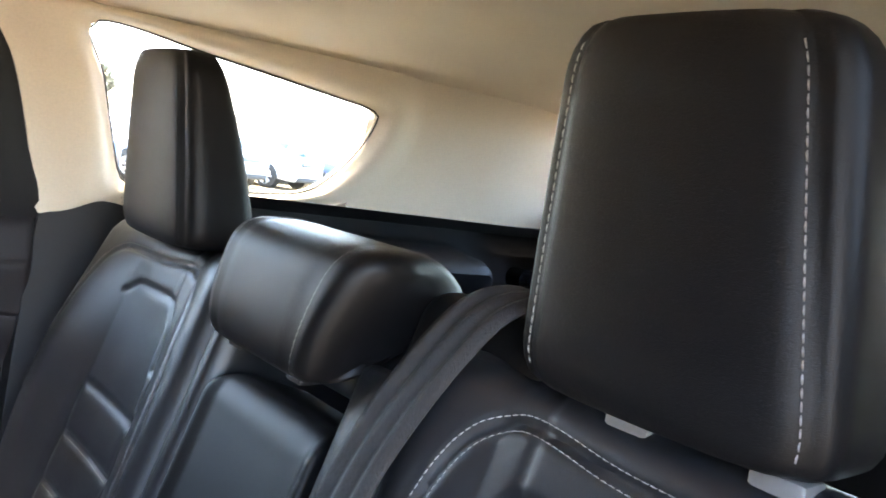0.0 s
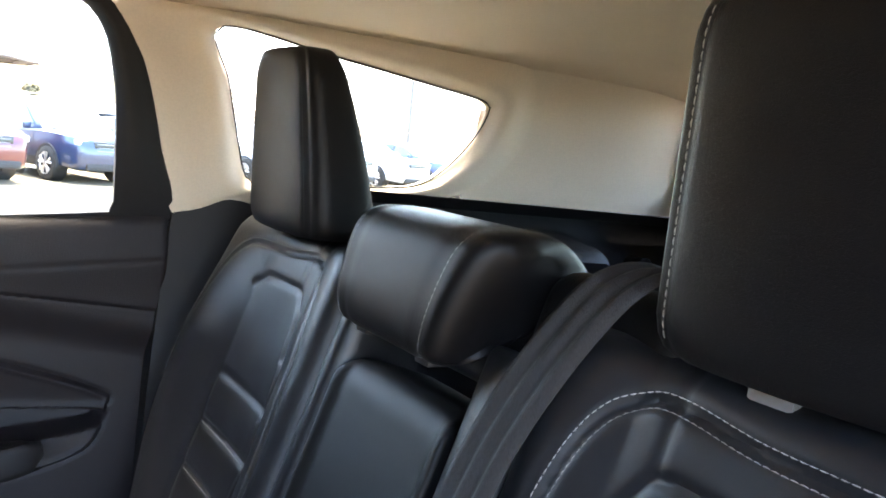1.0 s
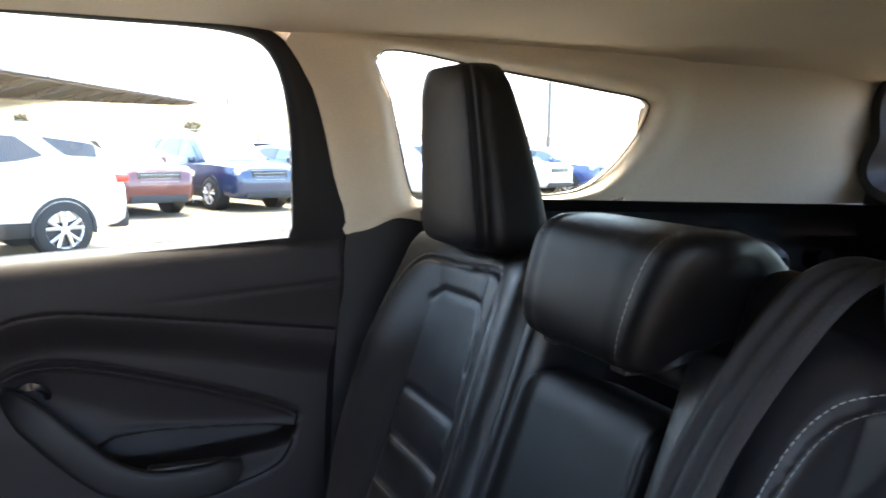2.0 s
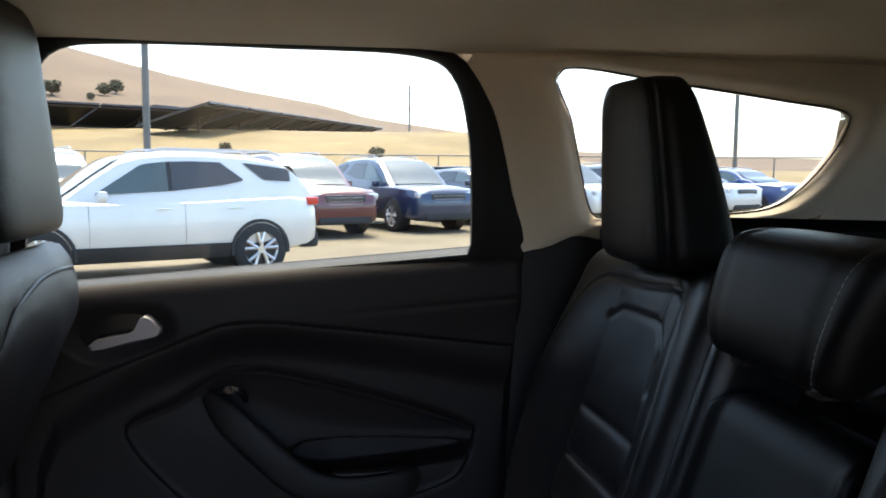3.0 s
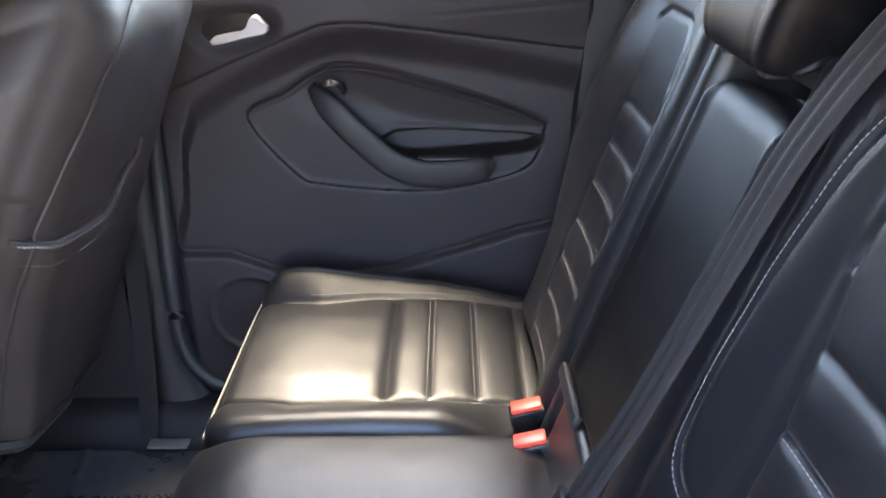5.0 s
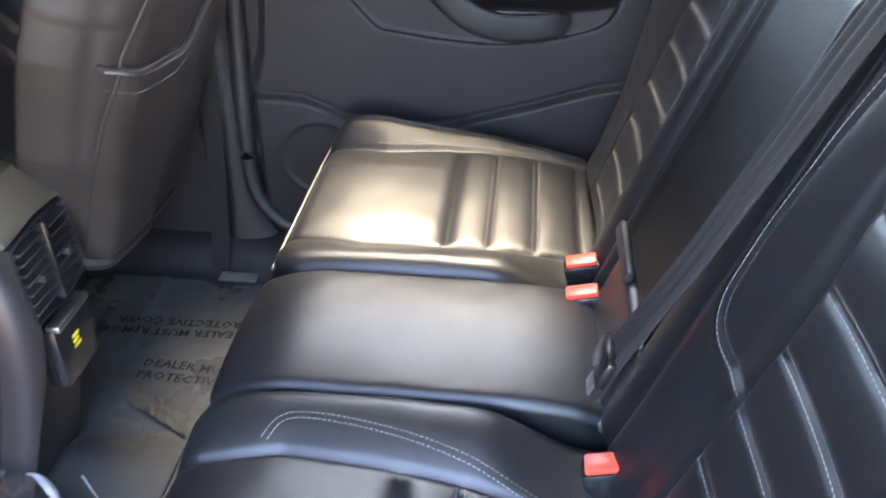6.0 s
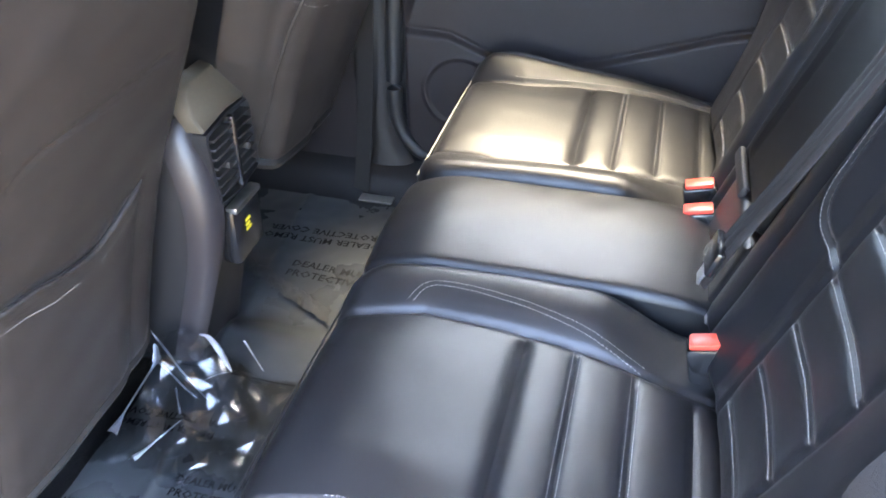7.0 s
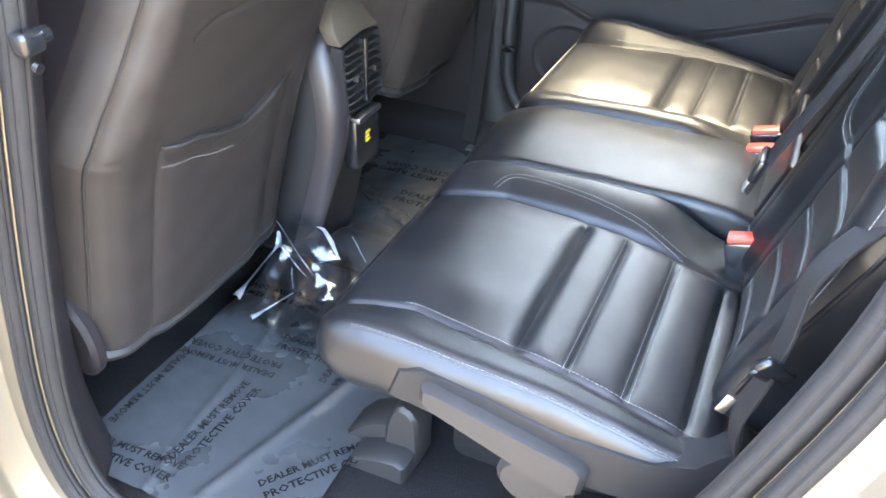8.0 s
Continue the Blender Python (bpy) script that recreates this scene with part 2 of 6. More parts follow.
def block(bm, lo, hi, bevel=0.004, m=None, seg=2):
    """A bevelled box between two corners."""
    r = bmesh.ops.create_cube(bm, size=1.0)
    vs = r["verts"]
    lo, hi = Vector(lo), Vector(hi)
    for v in vs:
        v.co = Vector(((v.co[k] + 0.5) * (hi[k] - lo[k]) + lo[k] for k in range(3)))
    if bevel:
        es = list({e for v in vs for e in v.link_edges})
        out = bmesh.ops.bevel(bm, geom=es, offset=bevel, segments=seg, affect="EDGES", profile=0.5)
        vs = list({v for f in out["faces"] for v in f.verts} | {v for v in vs if v.is_valid})
    if m is not None:
        bmesh.ops.transform(bm, matrix=m, verts=vs)
    return bm


def prism(bm, outline, a, b, place, bevel=0.0):
    """A plate of the outline (u, v) from depth a to b, with a chamfered rim at b."""
    cu, cv = sum(p[0] for p in outline) / len(outline), sum(p[1] for p in outline) / len(outline)

    def ring(f, d):
        out = []
        for u, v in outline:
            L = math.hypot(u - cu, v - cv) or 1
            out.append(place(u - (u - cu) / L * f, v - (v - cv) / L * f, d))
        return out
    loops = [ring(0, a), ring(0, b - (bevel if b > a else -bevel)), ring(bevel, b)] if bevel else [ring(0, a), ring(0, b)]
    loft(bm, loops)
    return bm


def stitches(bm, pts, normals, length=0.0046, gap=0.0016, width=0.0011, proud=0.0009):
    """Threads laid along a seam."""
    pts = [Vector(p) for p in pts]
    cum = [0.0]
    for a, b in zip(pts, pts[1:]):
        cum.append(cum[-1] + (b - a).length)

    def at(s):
        i = min(max(np.searchsorted(cum, s) - 1, 0), len(pts) - 2)
        L = cum[i + 1] - cum[i] or 1e-9
        k = (s - cum[i]) / L
        return pts[i].lerp(pts[i + 1], k), Vector(normals[i]).lerp(Vector(normals[i + 1]), k)
    s = 0.0
    while s + length < cum[-1]:
        p, n = at(s)
        q = at(s + length)[0]
        d = (q - p).normalized()
        w = d.cross(n).normalized() * width / 2
        lift = n.normalized() * proud
        mid, mw = (p + q) / 2, w * 1.0
        vs = [bm.verts.new(x) for x in (p - lift, p + w * 0.5 + lift * 0.3, p - w * 0.5 + lift * 0.3, mid + mw + lift * 0.7, mid - mw + lift * 0.7, mid + lift,
                                         q + w * 0.5 + lift * 0.3, q - w * 0.5 + lift * 0.3, q - lift)]
        for f in ((0, 1, 2), (1, 3, 5), (1, 5, 2), (2, 5, 4), (3, 6, 5), (5, 6, 7), (5, 7, 4), (6, 8, 7)):
            bm.faces.new([vs[i] for i in f])
        s += length + gap
    return bm


def seam_on(bm, line, relief, place, offsets=(0.0,), lift=0.0006, **kw):
    """Threads along a line (u, v) on a pad's relief; offsets lay parallel rows."""
    pts = [(p[0], p[1]) for p in line]
    for off in offsets:
        P, N = [], []
        for i, (u, v) in enumerate(pts):
            a, b = pts[max(i - 1, 0)], pts[min(i + 1, len(pts) - 1)]
            L = math.hypot(b[0] - a[0], b[1] - a[1]) or 1
            uu, vv = u - (b[1] - a[1]) / L * off, v + (b[0] - a[0]) / L * off
            h = float(relief(np.array(uu), np.array(vv)))
            e = 0.002
            hu, hv = float(relief(np.array(uu + e), np.array(vv))), float(relief(np.array(uu), np.array(vv + e)))
            o, pu, pv = Vector(place(uu, vv, h)), Vector(place(uu + e, vv, hu)), Vector(place(uu, vv + e, hv))
            n = (pu - o).cross(pv - o).normalized()
            if n.dot(Vector(place(uu, vv, h + 0.01)) - o) < 0:
                n = -n
            P.append(o + n * lift), N.append(n)
        stitches(bm, P, N, **kw)
    return bm


# ---- the cabin's shell ----
def glass_x(z, side=1):
    """The side glass leans in towards the roof."""
    return side * (0.70 - 0.22 * (z - 1.31))


def wall_ring(inner, outer, bulge, name, material, side=1, rows=12, low=0.0, **tags):
    """A moulded trim between two outlines (y, z) on the leaning side wall."""
    bm = bmesh.new()
    loops = []
    for k in range(rows + 1):
        f = k / rows
        b = bulge * (math.sin(math.pi / 2 * f / 0.3) if f < 0.3 else 0.5 + 0.5 * math.cos(math.pi * (f - 0.3) / 0.7))
        loops.append([(glass_x(z0 + (z1 - z0) * f, side) - side * (b * min(1.0, max(0.0, (z0 - 1.36) / 0.08)) - low * max(0.0, 1 - max(0.0, z0 - 1.30) / 0.08)), y0 + (y1 - y0) * f, z0 + (z1 - z0) * f) for (y0, z0), (y1, z1) in zip(inner, outer)])
    back = [(glass_x(z, side) + side * 0.012, y, z) for y, z in outer]
    back2 = [(glass_x(z, side) + side * 0.012, y, z) for y, z in inner]
    grid(bm, [back2] + loops + [back] + [back2], True)
    bmesh.ops.remove_doubles(bm, verts=bm.verts[:], dist=1e-6)
    return piece(name, bm, material, **tags)


def resample(pts, n):
    """n points at even steps round a closed outline."""
    P = [Vector((*p, 0)) for p in pts] + [Vector((*pts[0], 0))]
    cum = [0.0]
    for a, b in zip(P, P[1:]):
        cum.append(cum[-1] + (b - a).length)
    out = []
    for k in range(n):
        s = cum[-1] * k / n
        i = min(max(int(np.searchsorted(cum, s, side="right")) - 1, 0), len(P) - 2)
        q = P[i].lerp(P[i + 1], (s - cum[i]) / ((cum[i + 1] - cum[i]) or 1))
        out.append((q.x, q.y))
    return out


def outward(pts, d):
    """The outline pushed outwards by d."""
    n = len(pts)
    area = sum(pts[i][0] * pts[(i + 1) % n][1] - pts[(i + 1) % n][0] * pts[i][1] for i in range(n))
    sg = 1 if area > 0 else -1
    out = []
    for i in range(n):
        a, b = pts[i - 1], pts[(i + 1) % n]
        L = math.hypot(b[0] - a[0], b[1] - a[1]) or 1
        out.append((pts[i][0] + sg * (b[1] - a[1]) / L * d, pts[i][1] - sg * (b[0] - a[0]) / L * d))
    return out


def from_angle(pts, c):
    """The outline starting at the point furthest along -y, so that two outlines pair up."""
    k = max(range(len(pts)), key=lambda i: math.atan2(pts[i][1] - c[1], pts[i][0] - c[0]))
    p = pts[k:] + pts[:k]
    area = sum(p[i][0] * p[(i + 1) % len(p)][1] - p[(i + 1) % len(p)][0] * p[i][1] for i in range(len(p)))
    return p if area < 0 else [p[0]] + p[:0:-1]


DOOR_GLASS = [(p.x, p.y) for p in curve([(0.575, 1.305, 0), (0.585, 1.45, 0), (0.565, 1.60, 0), (0.535, 1.655, 0), (0.44, 1.668, 0), (0.22, 1.668, 0), (0.03, 1.664, 0),
                                         (-0.035, 1.635, 0), (-0.064, 1.55, 0), (-0.074, 1.45, 0), (-0.077, 1.395, 0), (-0.078, 1.368, 0), (-0.072, 1.357, 0), (-0.05, 1.354, 0), (0.25, 1.330, 0)], 8, True)]
QUARTER_GLASS = [(p.x, p.y) for p in curve([(-0.207, 1.650, 0), (-0.40, 1.632, 0), (-0.60, 1.609, 0), (-0.705, 1.594, 0), (-0.712, 1.565, 0), (-0.690, 1.518, 0), (-0.652, 1.470, 0),
                                            (-0.605, 1.436, 0), (-0.540, 1.424, 0), (-0.40, 1.418, 0), (-0.295, 1.416, 0), (-0.272, 1.432, 0), (-0.255, 1.48, 0), (-0.228, 1.57, 0)], 8, True)]

# floor, with the sills and the low tunnel
us, vs = np.linspace(-0.70, 0.70, 57), np.linspace(-0.25, 1.75, 61)
bm = bmesh.new()
grid(bm, [[(u, v, 0.372 + 0.03 * math.exp(-(u / 0.10) ** 4) + 0.004 * noise.noise((u * 6, v * 6, 0)) + (0.10 * max(0.0, 0.20 - v) / 0.4 if v < 0.2 else 0)) for v in vs] for u in us])
piece("floor", bm, CARPET, "charcoal loop carpet on the car's cabin floor", "carpet", kind="structure")
bm = bmesh.new()
block(bm, (-0.74, -1.3, 0.22), (0.74, 1.8, 0.34), 0.01)
piece("underbody", bm, BLACK, "black underbody of the car below the carpet", "car body", kind="structure")

# headliner
us, vs = np.linspace(-0.625, 0.625, 49), np.linspace(-1.30, 1.25, 61)


def roof_z(u, v):
    return 1.712 - 0.042 * (abs(u) / 0.62) ** 3.2 - 0.03 * max(0.0, (-v - 0.75) / 0.5) ** 2 - 0.05 * max(0.0, (v - 0.7) / 0.5) ** 2 - 0.006 * math.exp(-((v + 0.78) / 0.012) ** 2)


bm = bmesh.new()
low = grid(bm, [[(u, v, roof_z(u, v)) for v in vs] for u in us])
top = grid(bm, [[(u, v, roof_z(u, v) + 0.03) for v in vs] for u in us])
for i in range(len(us) - 1):
    for j in (0, len(vs) - 1):
        bm.faces.new((low[i][j], low[i + 1][j], top[i + 1][j], top[i][j]))
for j in range(len(vs) - 1):
    for i in (0, len(us) - 1):
        bm.faces.new((low[i][j], low[i][j + 1], top[i][j + 1], top[i][j]))
piece("ceiling", bm, HEADLINER, "beige fabric headliner under the car roof", "headliner", kind="structure")
bm = bmesh.new()
grid(bm, [[(u, v, roof_z(u, v) + 0.045) for v in vs] for u in us])
piece("roof", bm, CAR_GOLD, "pale gold painted steel car roof", "roof", kind="structure")

# trim round the far windows
n = 120
c = (0.25, 1.49)
inner = from_angle(resample(DOOR_GLASS, n), c)
outer_frame = [(p.x, p.y) for p in curve([(0.635, 1.30, 0), (0.645, 1.45, 0), (0.635, 1.60, 0), (0.585, 1.672, 0), (0.44, 1.684, 0), (0.22, 1.684, 0), (0.02, 1.682, 0), (-0.060, 1.652, 0),
                                          (-0.104, 1.578, 0), (-0.140, 1.456, 0), (-0.165, 1.34, 0), (0.25, 1.310, 0)], 8, True)]
outer = from_angle(resample(outer_frame, n), c)
wall_ring(inner, outer, 0.010, "window_frame", PLASTIC, low=0.012, label="black window surround of the closed rear door", category="window frame", kind="structure")

c = (-0.45, 1.53)
inner = from_angle(resample(QUARTER_GLASS, n), c)
pillar = [(p.x, p.y) for p in curve([(-0.062, 1.668, 0), (-0.30, 1.690, 0), (-0.70, 1.690, 0), (-0.80, 1.66, 0), (-0.82, 1.55, 0), (-0.76, 1.45, 0), (-0.62, 1.400, 0), (-0.46, 1.385, 0),
                                     (-0.30, 1.375, 0), (-0.25, 1.385, 0), (-0.168, 1.358, 0), (-0.142, 1.455, 0), (-0.106, 1.577, 0)], 8, True)]
outer = from_angle(resample(pillar, n), c)
wall_ring(inner, outer, 0.026, "pillar_trim", BEIGE, label="beige moulded pillar trim round the small rear window", category="pillar trim", kind="structure")
bm = bmesh.new()
tube(bm, [(glass_x(z) - 0.004, y, z) for y, z in resample(QUARTER_GLASS, 90)], 0.0016, 6, True)
piece("window_seal", bm, BLACK, "black rubber seal round the small rear window", "seal", kind="structure")

bm = bmesh.new()
block(bm, (0.634, -0.195, 1.640), (0.646, -0.050, 1.702), 0.003)
block(bm, (0.636, -0.064, 1.661), (0.648, -0.024, 1.702), 0.003)
piece("header_trim", bm, BEIGE, "beige trim where pillar and roof meet", "trim", kind="structure")

# rear quarter trim: beige above, charcoal below
bm = bmesh.new()
ys = np.linspace(-0.70, -1.30, 24)
grid(bm, [[(glass_x(z) + 0.004 - (glass_x(z) + 0.004 - 0.655 + 0.20 * (z - 1.38)) * float(step(-0.98 - y, 0.15)), y, z) for z in np.linspace(1.404, 1.70, 16)] for y in ys])
piece("pillar_trim", bm, BEIGE, "beige rear pillar trim beside the tailgate", "pillar trim", kind="structure")
bm = bmesh.new()
loops = []
for y in np.linspace(-0.29, -1.30, 42):
    # a rounded shelf stands out between y = -0.64 and -1.00
    out = float(step(-0.66 - y, 0.05) * step(y + 0.985, 0.06))
    lip = 0.600 - 0.095 * out
    prof = [(0.60, 1.430), (0.648, 1.425), (0.668, 1.405), (0.660, 1.382 - 0.02 * (1 - out)), (0.645, 1.372 - 0.03 * (1 - out)), (lip + 0.03, 1.362 - 0.05 * (1 - out)), (lip + 0.008, 1.352 - 0.06 * (1 - out)),
            (lip, 1.338 - 0.06 * (1 - out)), (lip + 0.006, 1.325 - 0.06 * (1 - out)), (0.600, 1.255), (0.60, 1.20), (0.63, 1.0), (0.60, 0.70)]
    loops.append([(x, y, z - 0.012 + 0.022 * (y + 0.62)) for x, z in prof])
grid(bm, loops)
piece("cargo_side_trim", bm, PLASTIC, "charcoal plastic cargo side trim with a ledge", "trim", kind="structure")
bm = bmesh.new()
block(bm, (-0.60, -1.27, 0.66), (0.62, -0.36, 0.70), 0.005)
piece("cargo_floor", bm, CARPET, "charcoal carpeted cargo floor behind the seats", "floor", kind="structure")
bm = bmesh.new()
tube(bm, [(0.612, -1.10, 1.300), (0.585, -1.10, 1.300), (0.570, -1.10, 1.300)], 0.022, 14)
tube(bm, [(0.58, -1.10, 1.300), (0.555, -1.10, 1.300)], 0.012, 12)
piece("cargo_hook", bm, GLOSS_BLACK, "black round cover hook on the cargo side trim", "hook")

# the dark trim between door frame and seat, down to the wheel arch
bm = bmesh.new()
rows = []
for k, z in enumerate(np.linspace(1.39, 0.62, 28)):
    f = (1.39 - z) / 0.77
    yf = -0.170 + 0.02 * math.sin(f * 3) + 0.02 * f
    rows.append([(0.745, yf + 0.05, z), (0.720, yf + 0.006, z)] + [(0.690 - 0.02 * f + 0.03 * (t ** 2) - 0.012 * math.sin(t * 3.1), yf - 0.30 * t, z - 0.01 * t) for t in np.linspace(0, 1, 12)])
grid(bm, rows)
grid(bm, [[(0.742, y, z) for z in (0.60, 1.0, 1.42)] for y in (-0.15, -0.7, -1.30)])
piece("side_trim", bm, PLASTIC, "charcoal plastic side trim beside the rear seat", "trim", kind="structure")

# tailgate with its window
bm = bmesh.new()
rin = [(p.x, p.y) for p in curve([(0.55, 1.44, 0), (0.575, 1.54, 0), (0.55, 1.64, 0), (0.30, 1.66, 0), (-0.30, 1.66, 0), (-0.55, 1.64, 0), (-0.575, 1.54, 0), (-0.55, 1.44, 0), (0, 1.42, 0)], 10, True)]
rout = outward(rin, 0.050)
loops = [[(x, -1.285, z) for x, z in rin], [(x, -1.235, z) for x, z in outward(rin, 0.012)], [(x, -1.230, z) for x, z in outward(rin, 0.030)], [(x, -1.285, z) for x, z in rout]]
grid(bm, loops, True)
piece("rear_window_frame", bm, BLACK, "black rubber frame round the tailgate window", "window frame", kind="structure")
bm = bmesh.new()
block(bm, (-0.66, -1.36, 0.55), (0.66, -1.282, 1.432), 0.01)
block(bm, (0.600, -1.35, 1.28), (0.760, -1.276, 1.46), 0.01)
piece("tailgate_lower_trim", bm, PLASTIC, "charcoal lower trim of the closed tailgate", "trim", kind="structure")
bm = bmesh.new()
for s in (-1, 1):
    block(bm, (min(s * 0.575, s * 0.70), -1.36, 1.434), (max(s * 0.575, s * 0.70), -1.292, 1.74), 0.01)
block(bm, (-0.574, -1.36, 1.66), (0.574, -1.292, 1.74), 0.01)
piece("tailgate", bm, BEIGE, "beige-trimmed closed tailgate of the car", "tailgate", kind="structure")
bm = bmesh.new()
grid(bm, [[(x, -1.300, z) for z in np.linspace(1.38, 1.66, 4)] for x in np.linspace(-0.52, 0.52, 4)])
g = piece("rear_window", bm, GLASS_TINT, "tinted tailgate window glass", "window", kind="structure")
g.visible_shadow = False


def pane(name, outline, material, label, side=1):
    bm = bmesh.new()
    prism(bm, outline, 0.004, 0.008, lambda u, v, d: (glass_x(v, side) + side * d, u, v))
    ob = piece(name, bm, material, label, "window", kind="structure", smooth=False)
    ob.visible_shadow = False
    return ob


pane("window_1", outward(resample(QUARTER_GLASS, 60), 0.004), GLASS, "fixed rear quarter window glass")


# ---- the closed rear door ----
def belt_z(y):
    return 1.311 + (0.575 - y) * 0.075


OVAL = [(p.x, p.y) for p in curve([(0.470, 1.078, 0), (0.395, 1.125, 0), (0.290, 1.172, 0), (0.10, 1.130, 0), (-0.070, 1.070, 0), (-0.085, 1.040, 0), (-0.055, 0.975, 0), (0.06, 0.940, 0),
                                   (0.17, 0.930, 0), (0.33, 0.945, 0), (0.385, 0.965, 0)], 8, True)]
CREASE = [(0.66, 1.105), (0.592, 1.136), (0.451, 1.196), (0.325, 1.246), (0.285, 1.252), (0.233, 1.250), (0.072, 1.229), (-0.162, 1.198), (-0.2, 1.193)]
CREASE2 = [(0.64, 0.80), (0.605, 0.90), (0.592, 1.022), (0.568, 1.083), (0.489, 1.134), (0.335, 1.205), (0.285, 1.216), (0.255, 1.217), (0.073, 1.188), (-0.138, 1.147), (-0.2, 1.135)]
POCKET = [(0.60, 0.80), (0.53, 0.797), (0.45, 0.765), (0.32, 0.745), (0.20, 0.765), (0.05, 0.812), (-0.05, 0.846), (-0.14, 0.865)]
DISH = [(p.x, p.y) for p in curve([(0.545, 1.232, 0), (0.50, 1.205, 0), (0.42, 1.222, 0), (0.395, 1.25, 0), (0.42, 1.275, 0), (0.52, 1.268, 0)], 6, True)]
HOLLOW = [(p.x, p.y) for p in curve([(0.228, 1.016, 0), (0.205, 1.038, 0), (0.17, 1.044, 0), (0.09, 1.044, 0), (-0.06, 1.036, 0), (-0.080, 1.026, 0), (-0.055, 1.012, 0), (0.02, 1.004, 0), (0.16, 0.996, 0)], 6, True)]


def above(y, z, line):
    """How far (y, z) lies above a line that runs from large y to small y."""
    xs = [p[0] for p in line][::-1]
    return z - np.interp(y, xs, [p[1] for p in line][::-1])


def door_relief(Yv, Zv):
    top = above(Yv, Zv, CREASE)
    h = 0.004 * step(top, 0.008) - 0.0032 * groove(top, 0.0026)
    h = h + 0.020 * step(above(Yv, Zv, CREASE2) - 0.004, 0.034)
    h = h - 0.0018 * groove(belt_z(Yv) - Zv - 0.082, 0.004) * step(0.10 - Yv, 0.10)
    so = signed(Yv, Zv, OVAL)
    h = h + 0.0045 * (1 - step(so, 0.010)) + 0.0035 * groove(so + 0.004, 0.004) - 0.004 * groove(so - 0.003, 0.0028)
    # the bowl behind the pull, deepest under the shelf of the armrest
    bowl = (1 - step(so + 0.03, 0.05)) * step(Zv - np.interp(Yv, [-0.1, 0.15, 0.30, 0.42], [1.02, 1.02, 1.09, 1.14]), 0.05)
    h = h - 0.016 * bowl
    h = h - 0.040 * (1 - step(signed(Yv, Zv, HOLLOW), 0.008)) + 0.004 * groove(Zv - 1.052 - 0.05 * (0.09 - Yv) * -1, 0.006) * step(0.20 - Yv, 0.05) * step(Yv + 0.09, 0.02)
    h = h + 0.014 * (1 - step(above(Yv, Zv, POCKET), 0.010)) - 0.004 * groove(above(Yv, Zv, POCKET) - 0.004, 0.005)
    h = h - 0.013 * (1 - step(signed(Yv, Zv, DISH), 0.016))
    spk = np.hypot(Yv - 0.50, Zv - 0.665) - 0.085
    h = h + 0.003 * groove(spk, 0.006) - 0.003 * (1 - step(spk, 0.008))
    roll = belt_z(Yv) - Zv
    h = h + 0.010 * groove(roll - 0.075, 0.050) - 0.026 * (1 - np.sqrt(1 - np.clip(1 - roll / 0.030, 0, 1) ** 2))
    h = h + 0.006 * np.sin((Zv - 0.5) * 5)
    return h


door = thing("rear_door", (0.70, 0.25, 0.45), "closed rear car door with charcoal moulded panel and armrest", "car door")
ys = np.concatenate([axis(-0.165, 0.635, 0.0032, 0.012)])
bm = bmesh.new()
rows = []
fr = np.linspace(0, 1, 270)
for y in ys:
    zb = 0.475 + 0.09 * max(0.0, (y - 0.50) / 0.135) ** 3 + 0.16 * max(0.0, (0.02 - y) / 0.185) ** 1.5
    zz = zb + (belt_z(y) - zb) * fr
    hh = door_relief(np.full(fr.shape, y), zz)
    ee = min(y + 0.165, 0.635 - y)
    rim = 0.012 * (1 - math.sqrt(1 - min(1, max(0, 1 - ee / 0.012)) ** 2))
    rows.append([(0.710 - float(h) + rim, y, float(z)) for h, z in zip(hh, zz)])
rows = [[(0.735, r[0][1], r[0][2])] + r + [(0.735, r[-1][1], r[-1][2] + 0.004)] for r in rows]
grid(bm, rows)
part("inner_panel", bm, PLASTIC_SOFT, door, "charcoal moulded door panel")
bm = bmesh.new()
prism(bm, outward(resample(DOOR_GLASS, 80), 0.006), 0.004, 0.008, lambda u, v, d: (glass_x(v) + d, u, v))
g = part("window_pane", bm, GLASS, door, "raised clear side glass", smooth=False)
g.visible_shadow = False
bm = bmesh.new()
tube(bm, [(0.735, y, belt_z(y) + 0.002) for y in np.linspace(0.60, -0.10, 20)], 0.003, 6)
part("belt_seal", bm, BLACK, door, "black rubber wiper seal")
# the release handle: a flat satin lever with a raised thumb end, in its dish
bm = bmesh.new()
plate = [(0.512, 1.226), (0.503, 1.234), (0.480, 1.239), (0.452, 1.243), (0.443, 1.252), (0.437, 1.266), (0.430, 1.270), (0.422, 1.267), (0.407, 1.250), (0.408, 1.242), (0.414, 1.237), (0.450, 1.229), (0.489, 1.221), (0.508, 1.219)]
prism(bm, plate, 0.687, 0.667, lambda u, v, d: (d - 0.06 * max(0.0, u - 0.47), u, v), 0.003)
part("release_handle", bm, SATIN, door, "satin chrome release handle")
bm = bmesh.new()
prism(bm, [(0.535, 1.230), (0.52, 1.219), (0.44, 1.232), (0.430, 1.245), (0.436, 1.268), (0.455, 1.274), (0.52, 1.270), (0.534, 1.262)], 0.704, 0.692, lambda u, v, d: (d, u, v), 0.002)
part("handle_dish", bm, GLOSS_BLACK, door, "dark recessed handle dish")
